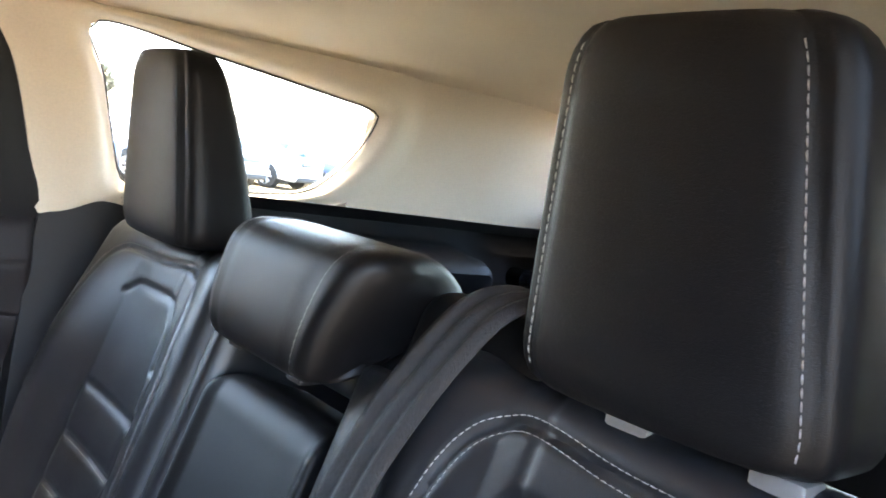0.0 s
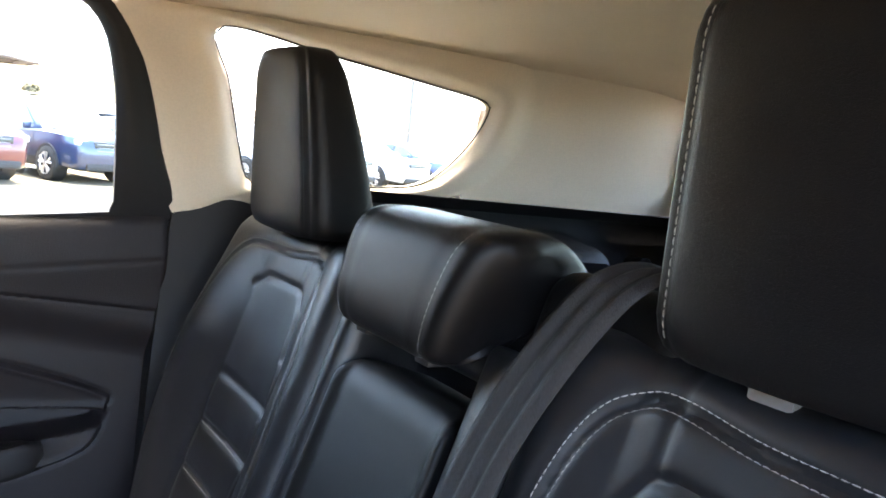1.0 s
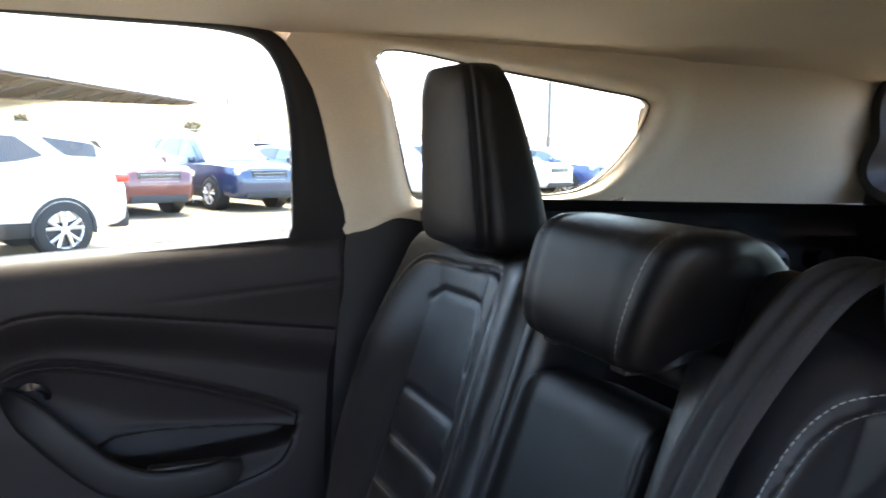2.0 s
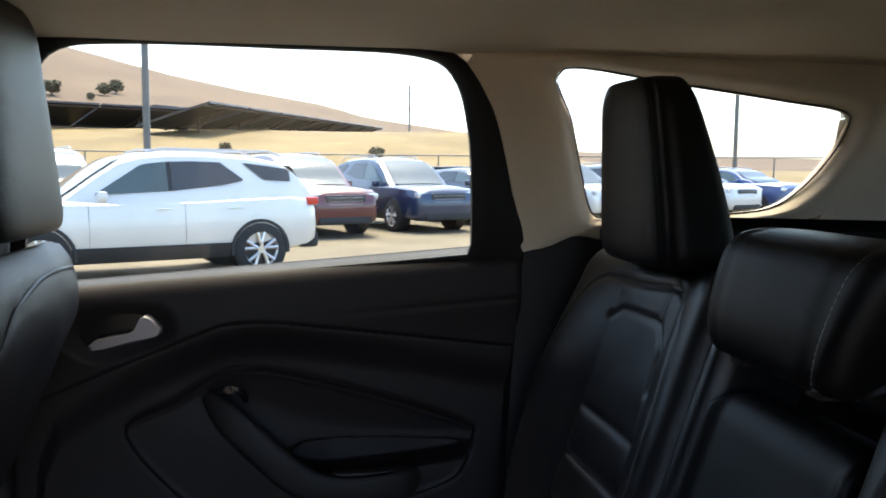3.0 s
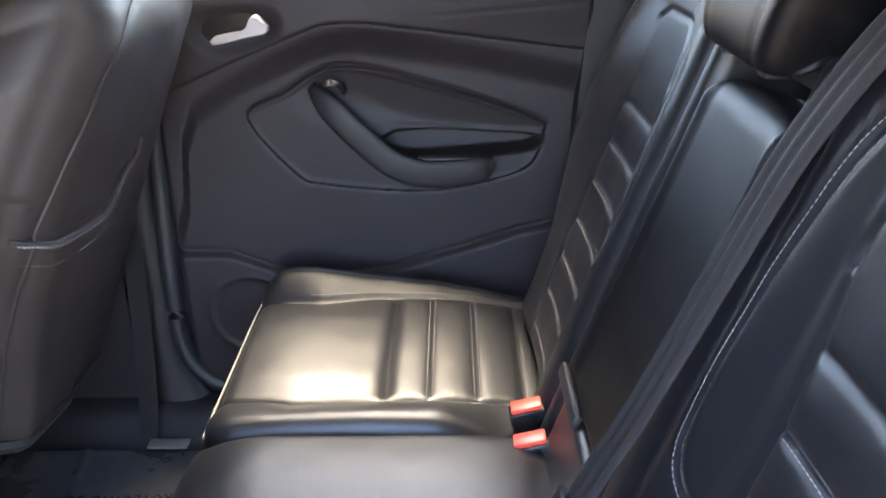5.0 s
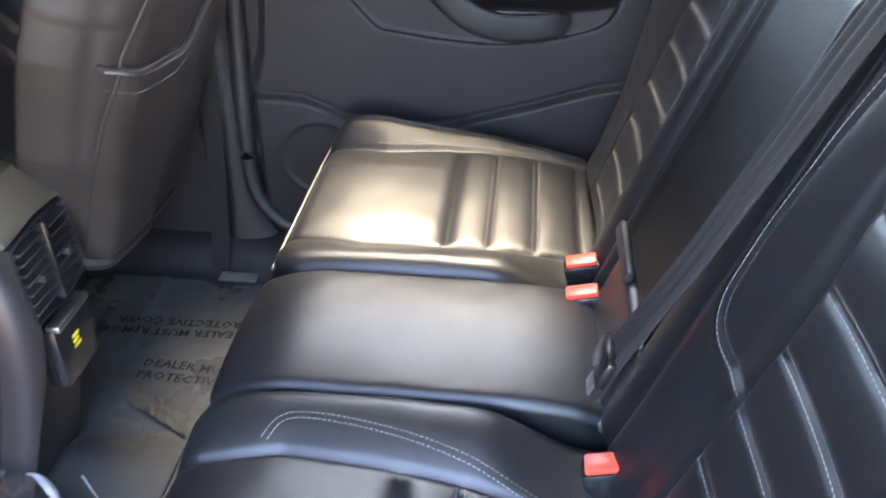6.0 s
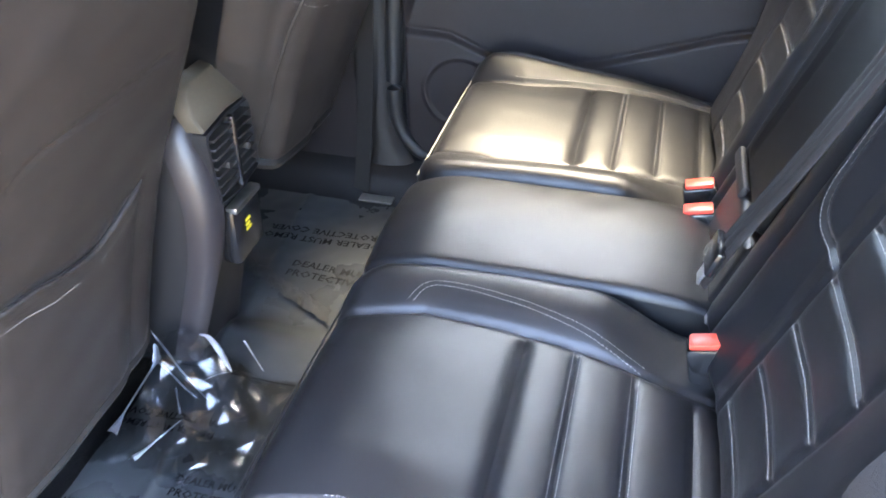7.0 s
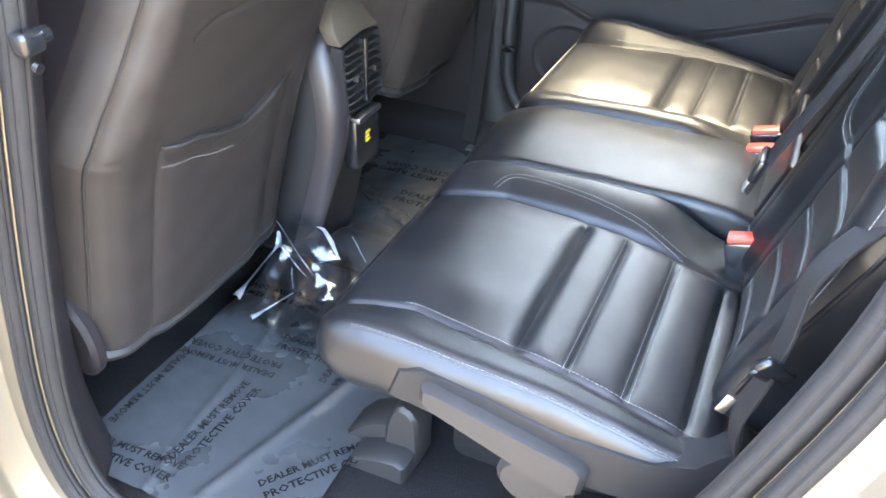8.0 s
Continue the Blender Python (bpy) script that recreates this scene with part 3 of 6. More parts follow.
# the pull: a strap that falls from a round eye to the armrest
bm = bmesh.new()
arm = curve([(0.700, 0.345, 1.138), (0.682, 0.328, 1.122), (0.668, 0.300, 1.095), (0.660, 0.255, 1.050), (0.656, 0.200, 1.003), (0.655, 0.14, 0.981), (0.656, 0.07, 0.982), (0.660, 0.036, 0.987), (0.668, 0.018, 0.991), (0.682, 0.006, 0.993)], 8)
loops = []
for i, p in enumerate(arm):
    a, b = arm[max(i - 1, 0)], arm[min(i + 1, len(arm) - 1)]
    d = (b - a).normalized()
    upv = Vector((0, -d.z, d.y)).normalized()
    if upv.z < 0:
        upv = -upv
    f = i / (len(arm) - 1)
    w = (0.020 + 0.006 * math.sin(math.pi * f)) * min(1.0, 0.45 + 3.0 * f) * min(1.0, 0.42 + 3.4 * (1 - f))
    loops.append([p + Vector((1, 0, 0)) * (0.011 * math.copysign(abs(math.cos(t)) ** 0.4, math.cos(t))) + upv * (w * math.copysign(abs(math.sin(t)) ** 0.6, math.sin(t))) for t in np.linspace(0, 2 * math.pi, 14, endpoint=False)])
loft(bm, loops)
part("pull_handle", bm, PLASTIC, door, "charcoal plastic pull strap")
bm = bmesh.new()
loops = []
for k in range(17):
    a = math.pi * k / 16
    loops.append([(0.700 - 0.012 * math.sin(a), 0.308 + 0.022 * math.cos(a) + 0.006 * math.cos(t), 1.126 + 0.020 * math.sin(a) + 0.006 * math.sin(t)) for t in np.linspace(0, 2 * math.pi, 8, endpoint=False)])
loft(bm, loops)
part("pull_eye", bm, GLOSS_BLACK, door, "gloss black eye of the pull strap")
bm = bmesh.new()
block(bm, (0.660, 0.03, 0.985), (0.684, 0.15, 1.010), 0.006)
part("switch_bezel", bm, PLASTIC_GREY, door, "grey window switch bezel")
bm = bmesh.new()
edge = curve([(0.712, 0.650, 1.31), (0.712, 0.655, 1.0), (0.712, 0.664, 0.78), (0.712, 0.666, 0.62), (0.712, 0.655, 0.555), (0.712, 0.622, 0.505), (0.712, 0.565, 0.480), (0.712, 0.30, 0.462), (0.712, 0.05, 0.475)], 8)
tube(bm, edge, 0.019, 10)
piece("door_seal", bm, BLACK, "black rubber seal round the closed door", "seal", kind="structure")

# pillar between the far doors, and the sill
bm = bmesh.new()
rows = []
for z in np.linspace(0.36, 1.69, 40):
    inx = 0.705 if z < 1.31 else glass_x(z) + 0.005
    w = 0.10 + 0.05 * max(0, (0.62 - z) / 0.26) ** 2
    y0 = 0.672 - 0.12 * max(0.0, (0.60 - z) / 0.24) ** 2
    rows.append([(inx + 0.02 - 0.03 * math.sin(math.pi * t) ** 0.5, y0 + (0.66 + w - y0) * t, z) for t in np.linspace(0, 1, 9)])
grid(bm, rows)
piece("door_pillar_trim", bm, PLASTIC_GREY, "grey plastic trim on the pillar between the doors", "pillar trim", kind="structure")
bm = bmesh.new()
rows = []
for y in np.linspace(-0.15, 1.7, 30):
    rows.append([(0.60, y, 0.368), (0.635, y, 0.385), (0.66, y, 0.42), (0.685, y, 0.445), (0.73, y, 0.45), (0.74, y, 0.40)])
grid(bm, rows)
piece("sill_trim", bm, PLASTIC, "charcoal plastic sill trim under the closed doors", "sill", kind="structure")
bm = bmesh.new()
block(bm, (0.742, 0.585, 0.345), (0.754, 0.80, 1.30), 0.002)
piece("pillar_panel", bm, BLACK, "black pillar panel behind the far door seal", "pillar", kind="structure")
# front door on the far side, dark, with its window opening
bm = bmesh.new()
grid(bm, [[(0.715 - 0.02 * math.sin((z - 0.4) * 4), y, z) for z in np.linspace(0.40, 1.27, 12)] for y in np.linspace(0.76, 1.75, 14)])
front_door = thing("front_door", (0.715, 1.2, 0.40), "closed front car door with charcoal panel and tinted glass", "car door")
part("inner_panel", bm, PLASTIC_SOFT, front_door)
bm = bmesh.new()
tube(bm, [(glass_x(z), y, z) for y, z in ((0.775, 1.27), (0.775, 1.40), (0.770, 1.60), (0.785, 1.655), (0.83, 1.672), (1.10, 1.672), (1.25, 1.655))], 0.016, 8)
tube(bm, [(glass_x(1.285) + 0.004, y, 1.285) for y in (0.775, 1.0, 1.30)], 0.014, 8)
part("window_frame", bm, PLASTIC, front_door, "black window frame")
# tint added to halve the sun that falls into the footwell
bm = bmesh.new()
grid(bm, [[(glass_x(z) + 0.006, y, z) for z in np.linspace(1.26, 1.67, 5)] for y in np.linspace(0.775, 1.30, 5)])
part("window_pane", bm, GLASS_TINT, front_door, "side glass tinted to dim the sun")
# dashboard and bulkhead ahead of the front seats
bm = bmesh.new()
rows = []
for x in np.linspace(-0.72, 0.72, 20):
    rows.append([(x, 1.45, 0.37), (x, 1.50, 0.80), (x, 1.42, 0.98), (x, 1.46, 1.12), (x, 1.62, 1.20), (x, 1.95, 1.16), (x, 2.0, 0.9), (x, 2.0, 0.37)])
grid(bm, rows)
piece("dashboard", bm, PLASTIC_SOFT, "charcoal dashboard ahead of the front seats", "dashboard", kind="structure")


# ---- rear seats ----
LEAN_S = Vector((0, -0.34, 1)).normalized()      # up along the backrests
LEAN_N = Vector((0, 1, 0.34)).normalized()       # out of the backrests
BACK0 = Vector((0, -0.045, 0.78))


def rear_seat(side):
    """An outboard rear seat; a is the distance from the car's middle."""
    t = thing("outboard_seat", (side * 0.38, 0.2, 0.62), "black leather outboard rear seat with pale contrast stitching", "car seat", "rear seats")

    def seam_in(v):
        return np.interp(v, [-0.05, 0.02, 0.12, 0.22, 0.33, 0.36, 0.46], [0.258, 0.250, 0.232, 0.222, 0.215, 0.222, 0.24])

    def seam_out(v):
        return np.interp(v, [-0.07, -0.03, 0.04, 0.124, 0.234, 0.332, 0.40, 0.46], [0.584, 0.578, 0.574, 0.564, 0.553, 0.535, 0.545, 0.56])

    # the insert lies between u = 0.235 and 0.556; its seams sway with v
    def on_cushion(u, v, h):
        return Vector((side * float(np.interp(u, [0.128, 0.235, 0.556, 0.622], [0.128, seam_in(v), seam_out(v), 0.622])), v, 0.775 + h))

    def flat_u(x, v):
        return float(np.interp(x, [0.128, seam_in(v), seam_out(v), 0.622], [0.128, 0.235, 0.556, 0.622]))

    def on_back(u, v, h):
        pull = 1 - 0.09 * min(1.0, max(0.0, (0.26 - v) / 0.2)) * max(0.0, (u - 0.40) / 0.19)
        return BACK0 + Vector((side * u * pull, 0, 0)) + LEAN_S * v + LEAN_N * h

    # cushion: flat front panel, ribbed insert, bolsters on both sides
    INNER = [(flat_u(p.x, p.y), p.y) for p in curve([(0.205, 0.352, 0), (0.183, 0.338, 0), (0.176, 0.31, 0), (0.184, 0.23, 0), (0.206, 0.13, 0), (0.240, 0.04, 0)], 8)]
    ROWS = (0.192, 0.124, 0.050, -0.022)

    def c_relief(U, V):
        k = np.clip((0.235 - U) / 0.107, 0, 1)
        h = 0.034 * np.sin(k * math.pi * 0.62) * (0.55 + 0.45 * np.clip(1.2 - V / 0.42, 0, 1)) * (0.10 + 0.90 * step(V - 0.055, 0.06))
        k2 = np.clip((U - 0.556) / 0.066, 0, 1)
        h = h + (1.0 if side > 0 else 0.36) * np.interp(V, [-0.05, 0.08, 0.22, 0.34, 0.41, 0.46], [0.006, 0.010, 0.020, 0.040, 0.044, 0.034]) * np.sin(np.clip(k2, 0, 1) * math.pi * 0.60) ** 1.25
        h = h + np.interp(V, [-0.08, -0.02, 0.05, 0.12, 0.20, 0.26], [-0.042, -0.032, -0.017, -0.006, -0.001, 0.0])
        mid = step(U - 0.245, 0.016) * step(0.546 - U, 0.016)
        h = h - mid * (0.006 * groove(V - ROWS[0], 0.013) + 0.004 * groove(V - ROWS[0], 0.004))
        for y0 in ROWS[1:]:
            h = h - mid * (0.0035 * groove(V - y0, 0.0045) + 0.002 * groove(V - y0, 0.014))
        for a, b in zip(ROWS, ROWS[1:]):
            k3 = np.clip((V - b) / (a - b), 0, 1)
            h = h + 0.0026 * np.sin(k3 * math.pi) ** 0.9 * mid
        k4 = np.clip((V - ROWS[0]) / 0.26, 0, 1)
        h = h + 0.010 * np.sin(k4 * math.pi * 0.9) * step(U - 0.270, 0.035) * step(0.515 - U, 0.045)
        h = h - 0.0045 * groove(U - 0.235, 0.0055) - 0.0045 * groove(U - 0.556, 0.0055)
        h = h + 0.0003 * np.sin(U * 61 + V * 23) * np.sin(V * 47 - U * 17)
        # slight puckers beside the seams
        h = h + 0.00018 * np.sin(V * 420 + 3 * np.sin(V * 61)) * (groove(U - 0.245, 0.010) + groove(U - 0.545, 0.010))
        h = h + 0.00012 * np.sin(U * 380 + 3 * np.sin(U * 57)) * mid * sum(groove(V - y0 + 0.009, 0.007) for y0 in ROWS)
        h = h - 0.016 * np.clip((V - 0.33) / 0.125, 0, 1) ** 2.2
        return h

    cushion = part("cushion", pad(axis(0.128, 0.622, 0.0034, 0.030), axis(-0.075, 0.452, 0.0036, 0.03), c_relief, on_cushion, 0.030, 0.092, 0.060, 0.05, 0.035), LEATHER, t, "ribbed black leather cushion")
    bm = bmesh.new()
    for y0 in ROWS[1:3]:
        seam_on(bm, [(x, y0) for x in np.linspace(0.240, 0.550, 24)], c_relief, on_cushion, (-0.005, 0.005))
    seam_on(bm, INNER, c_relief, on_cushion, (-0.004, 0.004))
    seam_on(bm, [(0.566 if side > 0 else 0.547, v) for v in np.linspace(0.350, -0.050, 30)], c_relief, on_cushion, lift=0.0016)
    seam_on(bm, [(0.610, v) for v in np.linspace(0.385, -0.05, 34)], lambda U, V: c_relief(U, V) - 0.0045, on_cushion, lift=0.0014)
    part("stitching", bm, THREAD, cushion, "pale double stitching", False, "stuff")
    bm = bmesh.new()
    rim = [on_cushion(0.609, v, float(c_relief(np.array(0.609), np.array(v))) - 0.0062) for v in np.linspace(-0.05, 0.385, 30)]
    tube(bm, curve(rim, 3), 0.0028, 6)
    part("piping", bm, LEATHER, cushion)
    bm = bmesh.new()
    rim = [Vector((side * x, y, z)) for x, y, z in ((0.606, 0.415, 0.772), (0.592, 0.436, 0.762), (0.57, 0.447, 0.754), (0.52, 0.451, 0.750), (0.40, 0.452, 0.749), (0.17, 0.452, 0.748))]
    tube(bm, curve(rim, 3), 0.0019, 6)
    part("welt", bm, LEATHER if side < 0 else PLASTIC_SILVER, cushion)

    # backrest: ribbed insert below a smooth panel, wide outer bolster
    ARCH = [(p.x, p.y) for p in curve([(0.294, 0.222, 0), (0.262, 0.224, 0), (0.232, 0.231, 0), (0.212, 0.250, 0), (0.204, 0.285, 0), (0.203, 0.36, 0), (0.210, 0.45, 0), (0.225, 0.54, 0), (0.243, 0.585, 0), (0.270, 0.606, 0),
                                       (0.300, 0.609, 0), (0.36, 0.602, 0), (0.44, 0.600, 0), (0.495, 0.595, 0), (0.530, 0.575, 0), (0.548, 0.54, 0), (0.565, 0.46, 0), (0.575, 0.36, 0)], 6)]
    CARVE = [(0.44, 0.545), (0.41, 0.562), (0.31, 0.564), (0.292, 0.560), (0.276, 0.535), (0.272, 0.48)]
    NOTCH = [(0.291, 0.645), (0.294, 0.60), (0.294, 0.566)]
    RIBS = (0.418, 0.350, 0.284, 0.216, 0.150, 0.085, 0.020)

    si, so = (0.300, 0.495) if side < 0 else (0.246, 0.440)

    def b_relief(U, V):
        h = 0.0 * U
        low = np.clip((0.60 - V) / 0.15, 0, 1)
        k = np.clip((U - so + 0.005) / (0.600 - so), 0, 1)
        h = h + (0.004 + 0.026 * step(V - 0.25, 0.14) * low) * np.sin(k * math.pi * 0.78)
        k2 = np.clip((0.262 - U) / 0.10, 0, 1)
        h = h + 0.016 * np.sin(k2 * math.pi * 0.75)
        inner = si + (0.270 - si) * step(V - 0.42, 0.12)
        mid = step(U - inner - 0.008, 0.014) * step(so - 0.008 - U, 0.014)
        h = h - 0.005 * np.sin(np.clip((U - inner) / (so - inner), 0, 1) * math.pi) * step(0.545 - V, 0.05)
        for v0 in RIBS:
            h = h - mid * 0.0034 * groove(V - v0, 0.0055)
        for a, b in zip(RIBS, RIBS[1:]):
            k3 = np.clip((V - b) / (a - b), 0, 1)
            h = h + mid * 0.0034 * np.sin(k3 * math.pi)
        h = h - 0.004 * groove(U - inner, 0.005) * step(0.48 - V, 0.05) - 0.0035 * groove(U - so, 0.006) * step(0.42 - V, 0.05)
        h = h - 0.0035 * groove(near_line(U, V, CARVE), 0.0045) - 0.002 * groove(near_line(U, V, NOTCH), 0.004)
        h = h - 0.0045 * groove(near_line(U, V, ARCH[::3]), 0.005)
        h = h - 0.006 * np.clip((V - 0.60) / 0.04, 0, 1)
        h = h + 0.0006 * np.sin(U * 53 + V * 19) * np.sin(V * 41 - U * 13)
        return h

    back = part("backrest", pad(axis(0.166, 0.598, 0.0036, 0.03), axis(-0.03, 0.645, 0.0036, 0.03), b_relief, on_back, 0.03, 0.11, 0.045, 0.0), LEATHER, t, "ribbed black leather backrest")
    bm = bmesh.new()
    for v0 in RIBS[1:]:
        seam_on(bm, [(x, v0) for x in np.linspace(si + 0.006, so - 0.006, 20)], b_relief, on_back, (-0.0045, 0.0045))
    seam_on(bm, ARCH, b_relief, on_back, (-0.0060, 0.0060))
    seam_on(bm, [(0.588, v) for v in np.linspace(0.60, 0.16, 40)], lambda U, V: b_relief(U, V) - 0.0085, on_back, lift=0.0016, width=0.0018)
    part("stitching", bm, THREAD, back, "pale double stitching", False, "stuff")
    # piping round the outer side
    bm = bmesh.new()
    for d in (0.0, 0.010):
        tube(bm, [on_back(0.596 - d * 0.2, v, -0.012 - d) for v in np.linspace(0.02, 0.60, 30)], 0.003, 6)
    part("piping", bm, LEATHER, back)
    # guides for the headrest posts
    for u in ((0.346, 0.445) if side < 0 else (0.328, 0.400)):
        bm = bmesh.new()
        p = on_back(u, 0.634 if side < 0 else 0.640, -0.020 if side < 0 else -0.030)
        block(bm, (p.x - 0.017, p.y - 0.012, p.z - 0.012), (p.x + 0.017, p.y + 0.012, p.z + 0.010), 0.004)
        part("post_guide", bm, PLASTIC_SILVER if side < 0 else BLACK, back, "moulded headrest post guide")
    headrest(t, side * 0.364, 0.020 if side > 0 else -0.006, 1.380 if side > 0 else 1.385, 0.226 if side > 0 else 0.234, 0.004 if side > 0 else -0.006, DARK_THREAD if side > 0 else THREAD)
    return t


def headrest(t, cx, dy, foot, H, wide, thread):
    """A tall padded headrest: upright front, back that slopes in towards the top."""
    levels = np.concatenate([np.array([0, 0.004, 0.012, 0.024]), np.linspace(0.04, 0.19, 12), np.array([0.200, 0.210, 0.218, 0.2235, 0.226])])
    loops = []
    for w in levels * (H / 0.226):
        f = w / H
        e = min(w, 0.03) / 0.03
        e2 = min(H - w, 0.036) / 0.036
        sc = math.sqrt(max(0.0, 1 - (1 - min(1, e)) ** 2)) * 0.14 + 0.86
        sc2 = (math.sqrt(max(0.0, 1 - (1 - min(1, e2)) ** 2)) * 0.24 + 0.76)
        hw = (0.120 + wide - (0.026 + wide) * f ** 1.3) * sc * sc2
        front, backy = -0.232 + dy + 0.012 * f, -0.330 + dy + 0.060 * f ** 1.4
        cy, hd = (front + backy) / 2, (front - backy) / 2 * sc * sc2
        lp = []
        for a in np.linspace(0, 2 * math.pi, 56, endpoint=False):
            c, s = math.cos(a), math.sin(a)
            ex = 0.42
            x, y = hw * math.copysign(abs(c) ** ex, c), hd * math.copysign(abs(s) ** ex, s)
            if s > 0:
                rr = 0.90 - 0.13 * f if cx < 0 and x < 0 else 0.83
                y -= 0.0035 * math.exp(-((abs(x) - hw * rr) / 0.005) ** 2)
                y += 0.006 * (1 - (x / hw) ** 2)
            lp.append((cx + x, cy + y, foot + w))
        loops.append(lp)
    bm = bmesh.new()
    loft(bm, loops)
    hr = part("headrest", bm, LEATHER_GRAIN, t, "black grained leather headrest")
    bm = bmesh.new()
    for sg in (-1, 1):
        P = []
        for w in np.linspace(0.012, H - 0.011, 60):
            f = w / H
            e2 = min(H - w, 0.036) / 0.036
            sc2 = (math.sqrt(max(0.0, 1 - (1 - min(1, e2)) ** 2)) * 0.24 + 0.76)
            e = min(w, 0.03) / 0.03
            sc = math.sqrt(max(0.0, 1 - (1 - min(1, e)) ** 2)) * 0.14 + 0.86
            hw = (0.120 + wide - (0.026 + wide) * f ** 1.3) * sc * sc2
            front, backy = -0.232 + dy + 0.012 * f, -0.330 + dy + 0.060 * f ** 1.4
            cy, hd = (front + backy) / 2, (front - backy) / 2 * sc * sc2
            r = 0.87 - 0.13 * f if cx < 0 and sg < 0 else 0.80
            th = math.acos(r ** (1 / 0.42))
            y = hd * math.sin(th) ** 0.42 + 0.006 * (1 - r * r) + 0.0006
            P.append(Vector((cx + sg * hw * r, cy + y, foot + w)))
        stitches(bm, P, [Vector((0, 1, 0.1))] * len(P), length=0.0052, width=0.0013)
    part("stitching", bm, thread, hr, "dark stitching" if thread is DARK_THREAD else "pale stitching", False, "stuff")
    for u in (-0.036, 0.036):
        bm = bmesh.new()
        tube(bm, [(cx + u, -0.292 + dy, 1.34), (cx + u, -0.285 + dy, 1.41)], 0.006, 10)
        part("post", bm, STEEL if cx > 0 else BLACK, hr)


NEAR_SEAT = rear_seat(-1)
rear_seat(1)


def middle_seat():
    t = thing("middle_seat", (0, 0.2, 0.62), "black leather middle rear seat with low headrest and folding armrest", "car seat", "rear seats")

    def on_cushion(u, v, h):
        return Vector((u, v, 0.790 + h))

    def on_back(u, v, h):
        return BACK0 + Vector((u, 0, 0)) + LEAN_S * v + LEAN_N * h

    def c_relief(U, V):
        h = 0.014 * (1 - (U / 0.13) ** 2) + 0.0 * V
        h = h - 0.035 * np.clip((V - 0.33) / 0.125, 0, 1) ** 2.2 - 0.010 * np.clip((0.08 - V) / 0.10, 0, 1) ** 2 - 0.022 * np.clip((0.0 - V) / 0.06, 0, 1) ** 2
        return h + 0.0004 * np.sin(U * 71 + V * 13) * np.sin(V * 37)

    part("cushion", pad(axis(-0.125, 0.125, 0.006, 0.014), axis(-0.07, 0.452, 0.007, 0.03), c_relief, on_cushion, 0.014, 0.105, 0.014, 0.01), LEATHER, t, "smooth black leather cushion")
    bm = bmesh.new()
    tube(bm, [(x, 0.453, 0.742 - 0.004 * (x / 0.12) ** 2) for x in np.linspace(-0.12, 0.12, 16)], 0.0026, 6)
    part("welt", bm, PLASTIC_SILVER, t)

    def b_relief(U, V):
        h = -0.010 * (1 - step(np.abs(U - 0.019) - 0.098, 0.012)) + 0.0 * V
        h = h + 0.006 * groove(np.abs(U - 0.019) - 0.120, 0.012)
        h = h + 0.010 * np.clip((0.30 - V) / 0.3, 0, 1)
        return h - 0.03 * np.clip((V - 0.50) / 0.05, 0, 1) ** 2

    arm = part("armrest_panel", pad(axis(-0.089, 0.127, 0.006, 0.012), axis(0.098, 0.535, 0.007, 0.02), lambda U, V: b_relief(U, V) + 0.012, on_back, 0.012, 0.09, 0.03), LEATHER_GRAIN, t, "grained black leather folding armrest")
    for s in (-1, 1):
        e = 0.109 + 0.019 * s
        bm = pad(axis(e, 0.166, 0.006, 0.012), axis(-0.02, 0.60, 0.008, 0.02), lambda U, V, e=e: 0.010 * np.sin(np.clip((U - e) / (0.166 - e), 0, 1) * math.pi) + 0.0 * V, lambda u, v, h, s=s: on_back(s * u, v, h), 0.012, 0.09, 0.012)
        part("side_bolster", bm, LEATHER, t)
    bm = pad(axis(-0.108, 0.108, 0.008, 0.012), axis(-0.03, 0.094, 0.008, 0.014), lambda U, V: 0.012 + 0.0 * U, on_back, 0.012, 0.08, 0.014)
    part("backrest_foot", bm, LEATHER, t)
    bm = bmesh.new()
    block(bm, (0.030, -0.008, -0.011), (0.160, 0.004, 0.010), 0.005, Matrix.Translation(on_back(0, 0.094, 0.014)) @ Matrix.Rotation(math.atan(0.34), 4, "X"))
    part("armrest_lip", bm, PLASTIC_GREY, t, "grey plastic armrest lip")
    bm = bmesh.new()
    block(bm, (-0.126, -0.050, 0.752), (0.060, -0.028, 0.772), 0.006)
    part("crease_strip", bm, PLASTIC_SILVER, t, "satin grey plastic strip in the crease")
    # the shelf of leather behind the low headrest
    bm = pad(axis(-0.165, 0.165, 0.01, 0.014), axis(0.56, 0.64, 0.01, 0.014), lambda U, V: 0.0 * U - 0.02, on_back, 0.014, 0.10, 0.014)
    part("backrest_top", bm, LEATHER, t)
    # the raised shoulder over which the belt comes
    bm = pad(axis(-0.275, -0.105, 0.008, 0.02), axis(0.57, 0.683, 0.008, 0.02), lambda U, V: -0.012 + 0.0 * U, on_back, 0.03, 0.10, 0.03)
    part("belt_shoulder", bm, LEATHER_GRAIN, t, "dark leather shoulder under the belt")
    # low headrest, folded over the top of the backrest
    prof = curve([(-0.184, 1.330, 0), (-0.178, 1.36, 0), (-0.186, 1.405, 0), (-0.198, 1.431, 0), (-0.222, 1.443, 0), (-0.27, 1.442, 0), (-0.305, 1.431, 0), (-0.332, 1.408, 0), (-0.335, 1.382, 0), (-0.315, 1.366, 0), (-0.26, 1.352, 0), (-0.215, 1.326, 0)], 5, True)
    cyz = Vector((-0.262, 1.388, 0))
